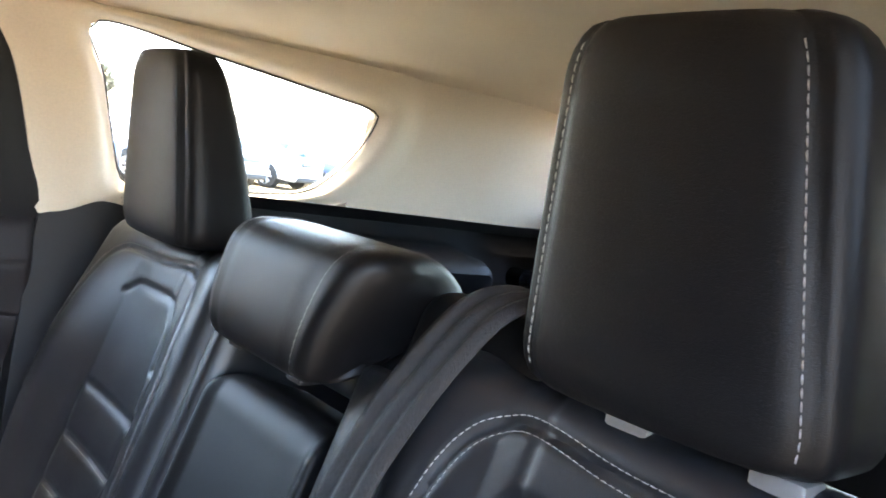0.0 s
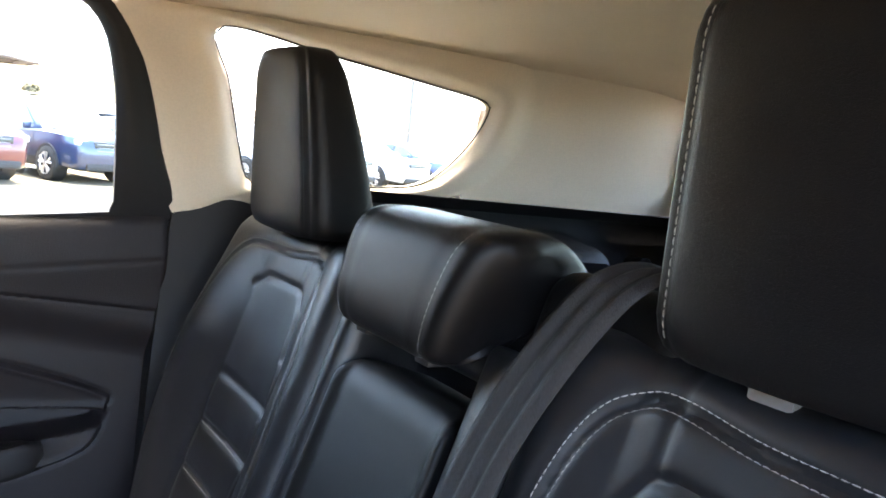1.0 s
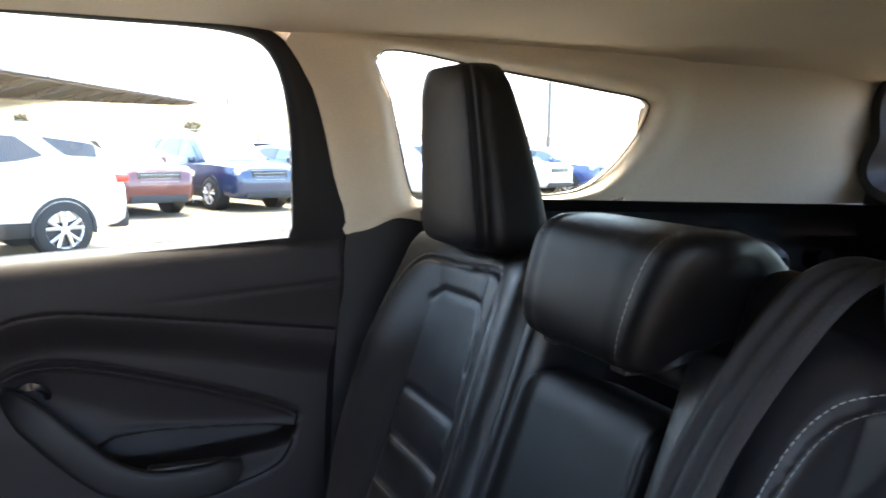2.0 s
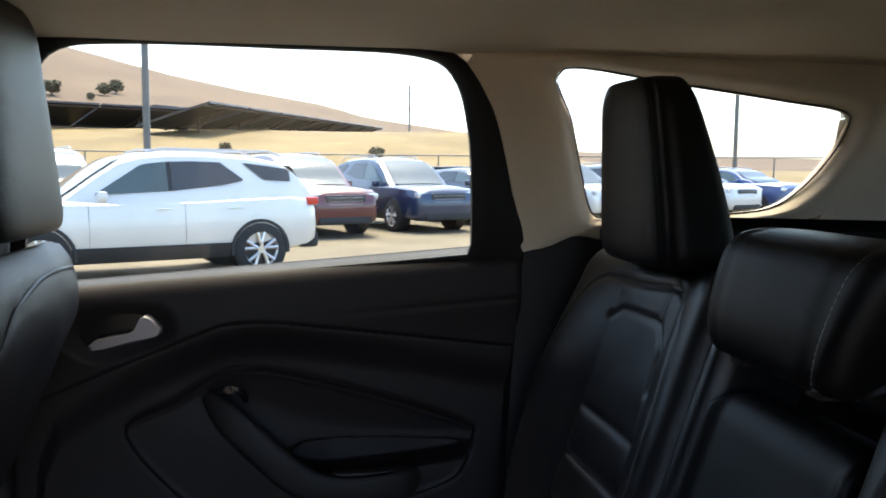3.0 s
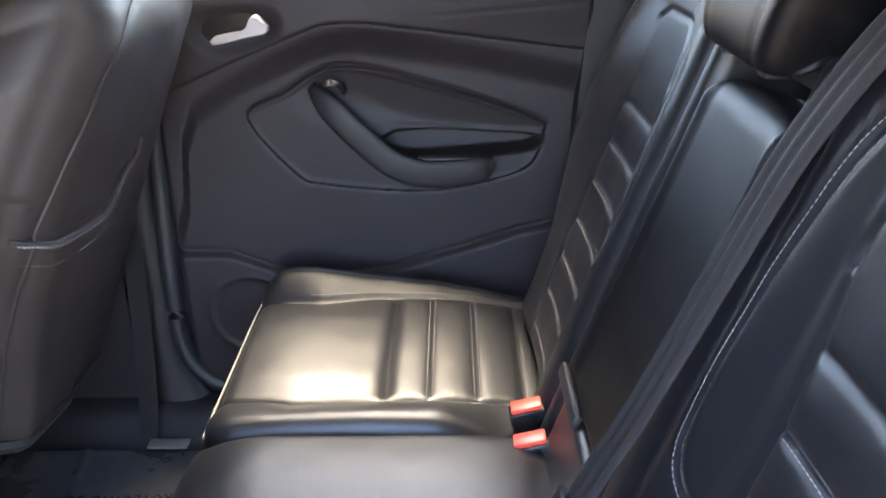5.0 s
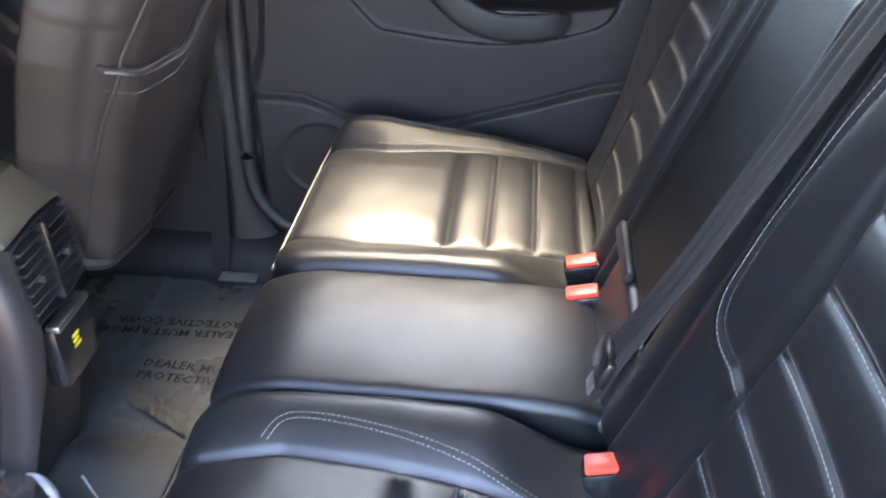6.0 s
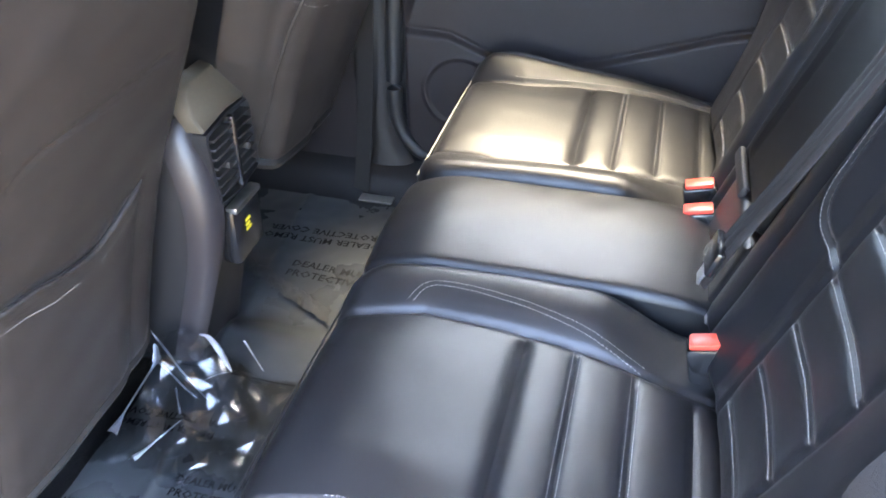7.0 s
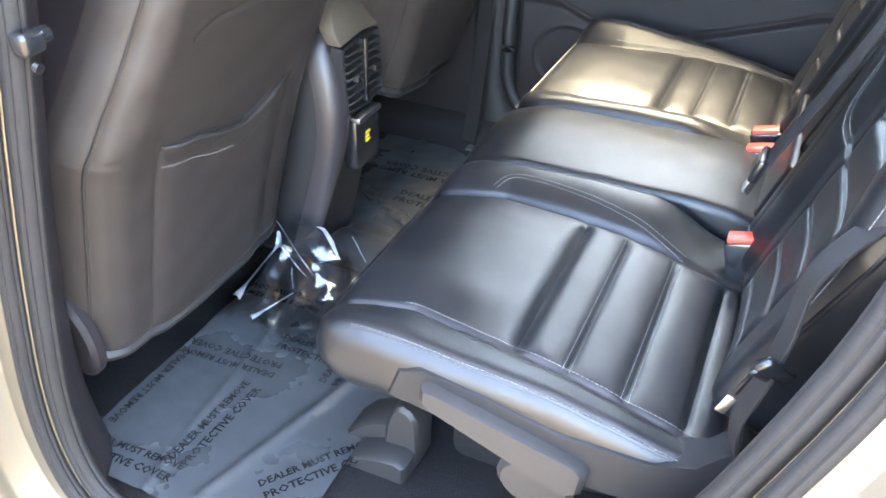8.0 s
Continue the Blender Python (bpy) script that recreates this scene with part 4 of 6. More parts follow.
    def narrow(x, p):
        """Drawn in towards the lower front, and at the top on one side."""
        w = x * 1.06 * (1 - 0.27 * min(1.0, max(0.0, (1.44 - p.y) / 0.115)) * min(1.0, max(0.0, (p.x + 0.30) / 0.10)))
        return 0.004 + w - 0.030 * max(0.0, x / 0.124) * min(1.0, max(0.0, (p.y - 1.35) / 0.09)) + 0.014 * max(0.0, -x / 0.124) * min(1.0, max(0.0, (-0.24 - p.x) / 0.08))

    loops = []
    X = np.concatenate([[-0.124, -0.1235, -0.121, -0.116, -0.108, -0.098], np.linspace(-0.09, 0.09, 13), [0.098, 0.108, 0.116, 0.121, 0.1235, 0.124]])
    for x in X:
        q = abs(x) / 0.124
        sc = max(0.02, (1 - q ** 14)) ** 0.22
        g = 0.97 if abs(abs(x) - 0.090) < 0.004 else 1.0
        loops.append([(narrow(x, p), cyz.x + (p.x - cyz.x) * sc * g, cyz.y + (p.y - cyz.y) * (0.45 + 0.55 * sc) * g) for p in prof])
    bm = bmesh.new()
    loft(bm, loops)
    hr = part("headrest", bm, LEATHER_GRAIN, t, "low black leather headrest folded forward")
    bm = bmesh.new()
    for sg in (-1, 1):
        q = 0.094 / 0.124
        sc = (1 - q ** 14) ** 0.22
        P = [Vector((narrow(sg * 0.094, p), cyz.x + (p.x - cyz.x) * (sc + 0.008), cyz.y + (p.y - cyz.y) * ((0.45 + 0.55 * sc) + 0.008))) for p in prof[:42]]
        N = [(p - Vector((p.x, cyz.x, cyz.y))).normalized() for p in P]
        stitches(bm, P, N)
    part("stitching", bm, THREAD, hr, "pale stitching", False, "stuff")
    for u in (-0.05, 0.066):
        bm = bmesh.new()
        block(bm, (u - 0.012, -0.222, 1.318), (u + 0.012, -0.196, 1.334), 0.003)
        part("post_guide", bm, PLASTIC_GREY, hr)

    return t


MIDDLE = middle_seat()
bm = bmesh.new()
block(bm, (-0.40, -0.24, 0.36), (0.56, 0.34, 0.690), 0.03)
part("base", bm, CARPET, MIDDLE, "carpeted seat base")


# ---- belts and buckles ----
def strap(bm, pts, width, thick=0.0016, across=(1, 0, 0), pleat=0.0):
    pts = curve(pts, 10)
    loops = []
    for i, p in enumerate(pts):
        a, b = pts[max(i - 1, 0)], pts[min(i + 1, len(pts) - 1)]
        d = (b - a).normalized()
        s = Vector(across)
        s = (s - d * s.dot(d)).normalized()
        nrm = s.cross(d)
        w, h = s * width / 2, nrm * thick
        top = [p + w * f + h * 1.2 + nrm * (pleat * (0.5 + 0.5 * math.cos(f * 3 * math.pi))) for f in (np.linspace(-0.94, 0.94, 25) if pleat else (-0.96, -0.33, 0.33, 0.96))]
        loops.append([p - w] + top + [p + w, p + w * 0.96 - h, p - w * 0.96 - h])
    loft(bm, loops)
    return bm


def buckle(x, y, z, tilt, label):
    t = thing("seat_belt_buckle", (x, y, z), label, "buckle", "seat belt buckles")
    m = Matrix.Translation((x, y, z)) @ Matrix.Rotation(radians(tilt), 4, "X")
    bm = bmesh.new()
    block(bm, (-0.0165, -0.028, -0.085), (0.0165, 0.026, -0.006), 0.006, m)
    part("housing", bm, GLOSS_BLACK, t)
    bm = bmesh.new()
    block(bm, (-0.0125, -0.023, -0.012), (0.0125, 0.021, 0.0), 0.0025, m)
    part("release_button", bm, RED, t, "red release button")
    bm = bmesh.new()
    block(bm, (0.0128, -0.020, -0.008), (0.0160, 0.018, -0.003), 0.0012, m)
    part("tongue_slot", bm, BLACK, t)


buckle(0.174, -0.014, 0.803, -14, "black seat belt buckle with red button between the cushions")
buckle(0.100, -0.013, 0.801, -14, "black seat belt buckle with red button between the cushions")
buckle(-0.215, -0.027, 0.805, -14, "black seat belt buckle with red button between the cushions")

belt = thing("seat_belt", (-0.21, -0.2, 1.1), "black webbing belt of the middle seat lying on the backrest", "seat belt", "seat belts")
bm = bmesh.new()


def lay(x, s, h):
    return BACK0 + Vector((x, 0, 0)) + LEAN_S * s + LEAN_N * h


strap(bm, [lay(-0.232, 0.62, -0.10), lay(-0.230, 0.682, -0.060), lay(-0.222, 0.692, -0.020), lay(-0.203, 0.655, 0.012), lay(-0.168, 0.54, 0.024), lay(-0.153, 0.40, 0.027), lay(-0.147, 0.25, 0.034), lay(-0.140, 0.12, 0.044), lay(-0.134, 0.05, 0.046)], 0.056, pleat=0.004)
part("webbing", bm, WEBBING, belt)
bm = bmesh.new()
block(bm, (-0.030, -0.005, -0.020), (0.030, 0.007, 0.018), 0.004, Matrix.Translation(lay(-0.138, 0.088, 0.052)) @ Matrix.Rotation(math.atan(0.34), 4, "X"))
tongue = part("tongue", bm, GLOSS_BLACK, belt, "black belt tongue")
bm = bmesh.new()
block(bm, (-0.012, -0.002, -0.046), (0.012, 0.002, -0.018), 0.001, Matrix.Translation(lay(-0.138, 0.088, 0.052)) @ Matrix.Rotation(math.atan(0.34), 4, "X"))
part("blade", bm, STEEL, tongue, "steel belt blade")

belt = thing("seat_belt", (-0.62, -0.1, 1.0), "black outboard seat belt hanging beside the rear seat", "seat belt", "seat belts")
bm = bmesh.new()
strap(bm, [(-0.555, -0.36, 1.33), (-0.560, -0.25, 1.19), (-0.578, -0.160, 1.09), (-0.600, -0.100, 1.013), (-0.615, -0.090, 0.943), (-0.625, -0.079, 0.885), (-0.630, -0.069, 0.846), (-0.622, -0.072, 0.80), (-0.600, -0.085, 0.745)], 0.030, across=(0.94, 0.34, 0))
part("webbing", bm, WEBBING, belt)
bm = bmesh.new()
block(bm, (-0.006, -0.026, -0.010), (0.006, 0.024, 0.010), 0.005, Matrix.Translation((-0.636, -0.087, 0.917)) @ Matrix.Rotation(radians(48), 4, "X") @ Matrix.Rotation(radians(35), 4, "Z"), 3)
block(bm, (-0.0035, -0.014, -0.018), (0.0035, 0.016, -0.008), 0.003, Matrix.Translation((-0.638, -0.087, 0.917)) @ Matrix.Rotation(radians(48), 4, "X") @ Matrix.Rotation(radians(35), 4, "Z"), 2)
tongue = part("tongue", bm, GLOSS_BLACK, belt, "black belt tongue")
bm = bmesh.new()
block(bm, (-0.001, -0.006, -0.044), (0.001, 0.004, -0.020), 0.0005, Matrix.Translation((-0.642, -0.064, 0.895)) @ Matrix.Rotation(radians(20), 4, "X"))
part("blade", bm, STEEL, tongue, "bright steel belt blade")

for x, y, z, lab in ((-0.262, -0.080, 0.832, "blue and white woven airbag tag"), (0.53, -0.075, 0.83, "blue and white woven airbag tag")):
    bm = bmesh.new()
    block(bm, (x - 0.001, y - 0.010, z - 0.007), (x + 0.010, y + 0.010, z + 0.007), 0.001, None, 1)
    tg = piece("woven_tag", bm, BLUE_TAG, lab, "tag")
    bm = bmesh.new()
    block(bm, (x - 0.0016, y - 0.005, z - 0.001), (x - 0.0011, y + 0.005, z + 0.002), 0)
    part("print", bm, WHITE_TAG, tg)

# ---- plastic side and foot of the rear seat by the open door ----
bm = bmesh.new()
out = [(0.33, 0.708), (0.315, 0.752), (0.285, 0.764), (0.20, 0.752), (0.10, 0.735), (0.0, 0.733), (-0.05, 0.752), (-0.08, 0.79), (-0.10, 0.76), (-0.06, 0.69), (0.0, 0.665), (0.10, 0.660), (0.22, 0.690), (0.28, 0.700)]
prism(bm, out, -0.575, -0.626, lambda u, v, d: (d, u, v), 0.006)
cover = part("side_cover", bm, PLASTIC, NEAR_SEAT, "dark plastic side cover")
bm = bmesh.new()
out = [(0.276, 0.750), (0.262, 0.750), (0.075, 0.706), (0.066, 0.696), (0.070, 0.664), (0.085, 0.654), (0.268, 0.722), (0.278, 0.732)]
prism(bm, out, -0.600, -0.644, lambda u, v, d: (d, u, v), 0.007)
part("fold_lever", bm, PLASTIC_GREY, cover, "grey plastic fold lever")
bm = bmesh.new()
loft(bm, [[(-0.60 - d, 0.13 + r * math.cos(a), 0.635 + r * 0.8 * math.sin(a)) for a in np.linspace(0, 2 * math.pi, 20, endpoint=False)] for d, r in ((0, 0.050), (0.018, 0.050), (0.026, 0.042))])
part("pivot_cover", bm, PLASTIC_GREY, cover)
bm = bmesh.new()
for prof, a0, a1 in (([(0.368, 0.38), (0.367, 0.455), (0.371, 0.475), (0.382, 0.491), (0.396, 0.497), (0.410, 0.490), (0.420, 0.474), (0.427, 0.445), (0.430, 0.38)], -0.40, -0.455),
                     ([(0.41, 0.36), (0.41, 0.450), (0.44, 0.443), (0.475, 0.425), (0.505, 0.39), (0.515, 0.36)], -0.385, -0.448),
                     ([(0.372, 0.355), (0.372, 0.408), (0.385, 0.416), (0.43, 0.412), (0.47, 0.395), (0.50, 0.355)], -0.44, -0.495)):
    prism(bm, prof, a0, a1, lambda u, v, d: (d, u, v), 0.007)
part("mounting_foot", bm, PLASTIC_GREY, NEAR_SEAT, "grey plastic mounting foot")


# ---- front seats ----
def front_seat(side, y_top, k, low, outer, inner, pocket, taper, label):
    """A front seat seen from behind: padded back with a map pocket, headrest on two posts.
    u runs outwards from the seat's middle, v up along the back; outer and inner give its edges."""
    t = thing("front_seat", (side * 0.365, y_top + 0.3, 0.55), label, "car seat", "front seats")
    sdir, ndir = Vector((0, -k, 1)).normalized(), Vector((0, -1, -k)).normalized()
    base = Vector((side * 0.365, y_top + k * 0.73, 0.60))

    def edge_out(v):
        return float(np.interp(v, [p[1] for p in outer], [p[0] for p in outer]))

    def edge_in(v):
        return float(np.interp(v, [p[1] for p in inner], [p[0] for p in inner]))

    def on_back(u, v, h):
        x = u / 0.25 * (edge_out(v) if u > 0 else edge_in(v))
        if side > 0:
            v = v - 0.17 * x * min(1.0, max(0.0, (0.36 - v) / 0.26))
            v = v - 0.85 * max(0.0, -h - 0.045) * min(1.0, max(0.0, (v - 0.60) / 0.2))
        return base + Vector((side * x, 0, 0)) + sdir * v + ndir * h

    def flat(p):
        x, v = p
        return (x * 0.25 / (edge_out(v) if x > 0 else edge_in(v)), v)

    TOP = [flat(p) for p in pocket]
    tu, tv = [p[0] for p in TOP][::-1], [p[1] for p in TOP][::-1]
    ua, ub = tu[-1], tu[0]
    v0 = tv[-1]
    # the welt that runs up the inner edge and over the domed top
    WELT = [(p.x, p.y) for p in curve([(-0.214, 0.12, 0), (-0.205, 0.45, 0), (-0.175, 0.70, 0), (-0.165, 0.77, 0), (-0.13, 0.812, 0), (-0.06, 0.830, 0), (0.04, 0.836, 0), (0.17, 0.83, 0)], 12)]

    def relief(U, V):
        h = -0.050 * (np.clip(np.abs(U) - 0.17, 0, 1) / 0.08) ** 2
        if side < 0:
            h = h - 0.03 * np.clip((V - 0.60) / 0.2, 0, 1) ** 2
            h = h - 0.003 * groove(near_line(U, V, [(ua, v0 + 0.18), (ua - 0.05, v0 + 0.20), (ub, v0 + 0.205)]), 0.004)
        else:
            h = h + 0.009 * step(V - 0.66, 0.22) - 0.062 * np.clip((V - 0.755) / 0.11, 0, 1) ** 2.4
            h = h - 0.004 * groove(near_line(U, V, WELT), 0.005)
        h = h + low * np.clip((0.29 - V) / 0.41, 0, 1) ** 1.3 - 0.03 * np.clip(-(U + 0.17) / 0.08, 0, 1) ** 2
        h = h + 0.010 * (1 - (U / 0.25) ** 2)
        inp = step(ua - 0.012 - U, 0.024) * step(U - ub - 0.012, 0.024)
        h = h + inp * 0.008 * step(np.interp(U, tu, tv) - V, 0.005)
        h = h - (0.0025 * groove(U - ua - 0.002, 0.004) + 0.0025 * groove(U - ub + 0.002, 0.004)) * step(v0 + 0.01 - V, 0.01)
        h = h - 0.004 * groove(np.abs(U) - 0.222, 0.005)
        h = h - 0.003 * groove(V - v0, 0.004) * step(np.abs(U) - 0.195, 0.01)
        return h + 0.0012 * np.sin(U * 37 + V * 29) * np.sin(V * 31)

    bottom, head = outer[0][1], 0.818 if side < 0 else 0.856
    back = part("backrest", pad(axis(-0.25, 0.25, 0.0045, 0.024), axis(bottom, head, 0.005, 0.04), relief, on_back, 0.024, 0.17, 0.05, taper), VINYL, t, "brown-black vinyl seat back with map pocket")
    bm = bmesh.new()
    ms = ua + (ub - ua) * 0.62
    row = [(u, float(np.interp(u, tu, tv)) - 0.036) for u in np.linspace(ua - 0.004, ms, 22)]
    seam_on(bm, row, relief, on_back, width=0.0017)
    row = [(u, float(np.interp(u, tu, tv)) - 0.034) for u in np.linspace(ms - 0.03, ub + 0.004, 12)]
    seam_on(bm, row, relief, on_back, width=0.0010)
    # pale thread row stands in for the light along the pocket's hem
    if side > 0:
        seam_on(bm, [(u, float(np.interp(u, tu, tv)) - 0.004) for u in np.linspace(ub + 0.004, ub + 0.78 * (ua - ub), 30)], relief, on_back, lift=0.003, width=0.0026)
    part("stitching", bm, THREAD, back, "pale stitching", False, "stuff")
    for e in (-0.232, 0.232):
        bm = bmesh.new()
        path = [(e, v) for v in np.linspace(bottom + 0.05, 0.72, 40)]
        if side > 0 and e < 0:
            path = WELT
        tube(bm, [on_back(u, v, float(relief(np.array(u), np.array(v))) + 0.001) for u, v in path], 0.003, 6, up=(1, 0, 0))
        part("piping", bm, VINYL, back)
    bm = bmesh.new()
    tube(bm, [on_back(u, float(np.interp(u, tu, tv)), float(relief(np.array(u), np.array(float(np.interp(u, tu, tv)) - 0.012))) - 0.001) for u in np.linspace(ua, ub, 44)], 0.0042, 8)
    part("pocket_edge", bm, VINYL, back)
    bm = bmesh.new()
    block(bm, (-0.20, 0.10, 0.50), (0.20, 0.56, 0.66), 0.04, Matrix.Translation((side * 0.385, y_top + 0.44, 0)), 3)
    part("cushion", bm, LEATHER, t, "black leather seat cushion")
    bm = bmesh.new()
    block(bm, (-0.19, 0.12, 0.37), (0.19, 0.56, 0.51), 0.01, Matrix.Translation((side * 0.385, y_top + 0.42, 0)), 2)
    part("seat_base", bm, BLACK, t, "black seat base under the cushion")
    bm = bmesh.new()
    pts = [on_back(u, bottom - 0.002, float(relief(np.array(u), np.array(bottom + 0.01))) - 0.012) for u in np.linspace(-0.236, 0.236, 30)]
    tube(bm, pts, 0.017, 8, flat=0.8)
    part("hem", bm, PLASTIC_GREY, back, "grey plastic hem")
    bm = bmesh.new()
    c = on_back(0.235, bottom + 0.06, -0.02)
    loops = []
    for d, r in ((0.0, 1.0), (0.016, 1.0), (0.024, 0.86)):
        loops.append([(c.x + side * d, c.y + 0.055 * r * math.cos(a) + 0.02 * r * math.sin(a), c.z - 0.01 + 0.085 * r * math.sin(a)) for a in np.linspace(0, 2 * math.pi, 28, endpoint=False)])
    loft(bm, loops)
    if side < 0:
        part("side_cover", bm, PLASTIC_SOFT, t, "charcoal plastic recliner cover")
        bm = bmesh.new()
        grid(bm, [[on_back(0.25 * (1 - taper * f), v, -0.17 * f - (1 - f) * 0.078) + Vector((side * 0.004, 0, 0)) for v in np.linspace(bottom + 0.06, 0.74, 24)] for f in np.linspace(0.12, 1.0, 8)])
        part("side_panel", bm, PLASTIC_SOFT, back, "charcoal cloth side of the backrest")
    else:
        bm.free()
        # leather inner side, with a double seam across its foot
        bm = bmesh.new()
        inn = [[on_back(-0.25 * (1 - taper * f), v, -0.17 * f - (1 - f) * 0.10) + Vector((-0.005, 0, 0)) for v in np.linspace(bottom + 0.02, 0.74, 60)] for f in np.linspace(0.0, 1.0, 8)]
        for row in inn:
            for i, p in enumerate(row):
                v = bottom + 0.02 + (0.72 - bottom) * i / 59
                p.x += 0.006 * sum(math.exp(-((v - c) / 0.010) ** 2) for c in (0.530, 0.565))
        grid(bm, inn)
        part("side_panel", bm, LEATHER, back, "black leather inner side of the backrest")
    for u in (-0.15, 0.19):
        bm = bmesh.new()
        block(bm, (side * 0.365 + side * u - 0.02, y_top + 0.58, 0.375), (side * 0.365 + side * u + 0.02, y_top + 0.95, 0.44), 0.008)
        part("seat_rail", bm, BLACK, t)
    # headrest
    H = 0.26
    loops = []
    top = base + sdir * 0.755
    top.y = y_top + 0.02
    for w in np.concatenate([[0, 0.004, 0.012, 0.024], np.linspace(0.04, 0.21, 10), [0.225, 0.24, 0.25, 0.257, 0.26]]):
        f = w / H
        e, e2 = min(1, w / 0.03), min(1, (H - w) / 0.04)
        sc = (math.sqrt(max(0.0, 1 - (1 - e) ** 2)) * 0.14 + 0.86) * (math.sqrt(max(0.0, 1 - (1 - e2) ** 2)) * 0.28 + 0.72)
        hw, hd = (0.132 - 0.02 * f) * sc, (0.055 - 0.012 * f) * sc
        cy = top.y - 0.012 + 0.065 * f * 0.4 + (0.013 * (1 - f) if side > 0 else 0.0)
        lp = []
        for a in np.linspace(0, 2 * math.pi, 44, endpoint=False):
            cc, ss = math.cos(a), math.sin(a)
            x, y = hw * math.copysign(abs(cc) ** 0.42, cc), hd * math.copysign(abs(ss) ** 0.42, ss)
            x -= math.copysign(0.003 * math.exp(-((y - 0.01) / 0.005) ** 2), x)
            lp.append((top.x + x, cy + y + 0.03, 1.418 + w))
        loops.append(lp)
    bm = bmesh.new()
    loft(bm, loops)
    hr = part("headrest", bm, LEATHER_GRAIN, t, "black leather headrest")
    for u in (-0.07, 0.07):
        bm = bmesh.new()
        tube(bm, [(top.x + u, top.y + 0.054, 1.28), (top.x + u, top.y + 0.041, 1.43)], 0.0075, 12, up=(1, 0, 0))
        part("post", bm, CHROME, hr, "chrome headrest post")
        bm = bmesh.new()
        block(bm, (top.x + u - 0.018, top.y + 0.030, 1.322), (top.x + u + 0.018, top.y + 0.068, 1.352), 0.006)
        part("post_guide", bm, BLACK, back)
    return t


front_seat(-1, 0.575, 0.43, 0.065, [(0.235, -0.080), (0.240, 0.16), (0.250, 0.31), (0.235, 0.36), (0.200, 0.48), (0.182, 0.57), (0.17, 0.80)],
           [(0.34, -0.080), (0.37, 0.25), (0.37, 0.55), (0.29, 0.80)], [(0.122, 0.313), (0.046, 0.301), (-0.081, 0.265), (-0.120, 0.275), (-0.157, 0.293), (-0.205, 0.305)],
           0.10, "front seat with brown-black vinyl back and map pocket")
front_seat(1, 0.485, 0.43, 0.0, [(0.270, 0.09), (0.23, 0.435), (0.175, 0.76), (0.17, 0.80)],
           [(0.20, 0.09), (0.225, 0.19), (0.29, 0.36), (0.33, 0.53), (0.33, 0.60), (0.30, 0.72), (0.26, 0.80)], [(0.03, 0.585), (-0.022, 0.548), (-0.045, 0.512), (-0.08, 0.496), (-0.19, 0.514), (-0.285, 0.535)],
           0.08, "front seat with brown-black vinyl back, leaning rearwards")

# ---- rear end of the centre console ----
t = thing("centre_console", (0.06, 0.80, 0.40), "charcoal centre console with rear air vents and power outlet", "console")



def cpart(name, bm, material, parent, label=""):
    """A part of the console, which stands 30 mm further forward than its own drawing."""
    bmesh.ops.translate(bm, verts=bm.verts[:], vec=(0, 0.03, 0))
    return part(name, bm, material, parent, label)



bm = bmesh.new()
loops = []
for z, w, yb in ((0.37, 0.110, 0.80), (0.55, 0.105, 0.755), (0.72, 0.098, 0.722), (0.86, 0.090, 0.735), (0.91, 0.080, 0.775), (0.935, 0.070, 0.82)):
    loops.append([(0.06 + w * math.copysign(abs(math.cos(a)) ** 0.35, math.cos(a)), yb + 0.22 + 0.22 * math.copysign(abs(math.sin(a)) ** 0.35, math.sin(a)), z) for a in np.linspace(0, 2 * math.pi, 40, endpoint=False)])
loft(bm, loops)
cpart("housing", bm, PLASTIC, t)
bm = bmesh.new()
prism(bm, [(-0.022, 0.886), (-0.026, 0.915), (-0.010, 0.945), (0.010, 0.955), (0.110, 0.955), (0.128, 0.945), (0.150, 0.900), (0.148, 0.886), (0.060, 0.890)], 0.030, 0.0, lambda u, v, d: (u, 0.705 + 0.42 * max(0, v - 0.886) + d, v), 0.004)
cpart("top_trim", bm, CONSOLE_TOP, t, "taupe satin trim above the vents")
bm = bmesh.new()
rows = []
for z, xl, xr, y in ((0.900, -0.012, 0.002, 0.745), (0.875, -0.030, 0.006, 0.735), (0.82, -0.040, 0.006, 0.715), (0.75, -0.044, 0.004, 0.705), (0.67, -0.044, -0.004, 0.712), (0.58, -0.046, -0.018, 0.735), (0.48, -0.050, -0.030, 0.765), (0.40, -0.052, -0.036, 0.790)):
    rows.append([(xl - 0.002, y + 0.05, z), (xl, y + 0.022, z), (xl + 0.25 * (xr - xl), y + 0.006, z), (xl + 0.6 * (xr - xl), y, z), (xr, y + 0.004, z), (xr + 0.004, y + 0.02, z)])
R = [curve([r[j] for r in rows], 6) for j in range(6)]
grid(bm, R)
cpart("cheek", bm, CHEEK, t, "grey satin plastic cheek of the console")
bm = bmesh.new()
ring_in = [(-0.002, 0.752), (-0.010, 0.872), (0.052, 0.880), (0.128, 0.876), (0.138, 0.752), (0.068, 0.742)]
rin2 = resample(ring_in, 60)
rout2 = outward(rin2, 0.008)
grid(bm, [[(u, 0.732, v) for u, v in rout2], [(u, 0.708, v) for u, v in outward(rin2, 0.006)], [(u, 0.706, v) for u, v in outward(rin2, 0.002)], [(u, 0.728, v) for u, v in rin2]], True)
vent = cpart("vent_frame", bm, PLASTIC, t, "black vent frame")
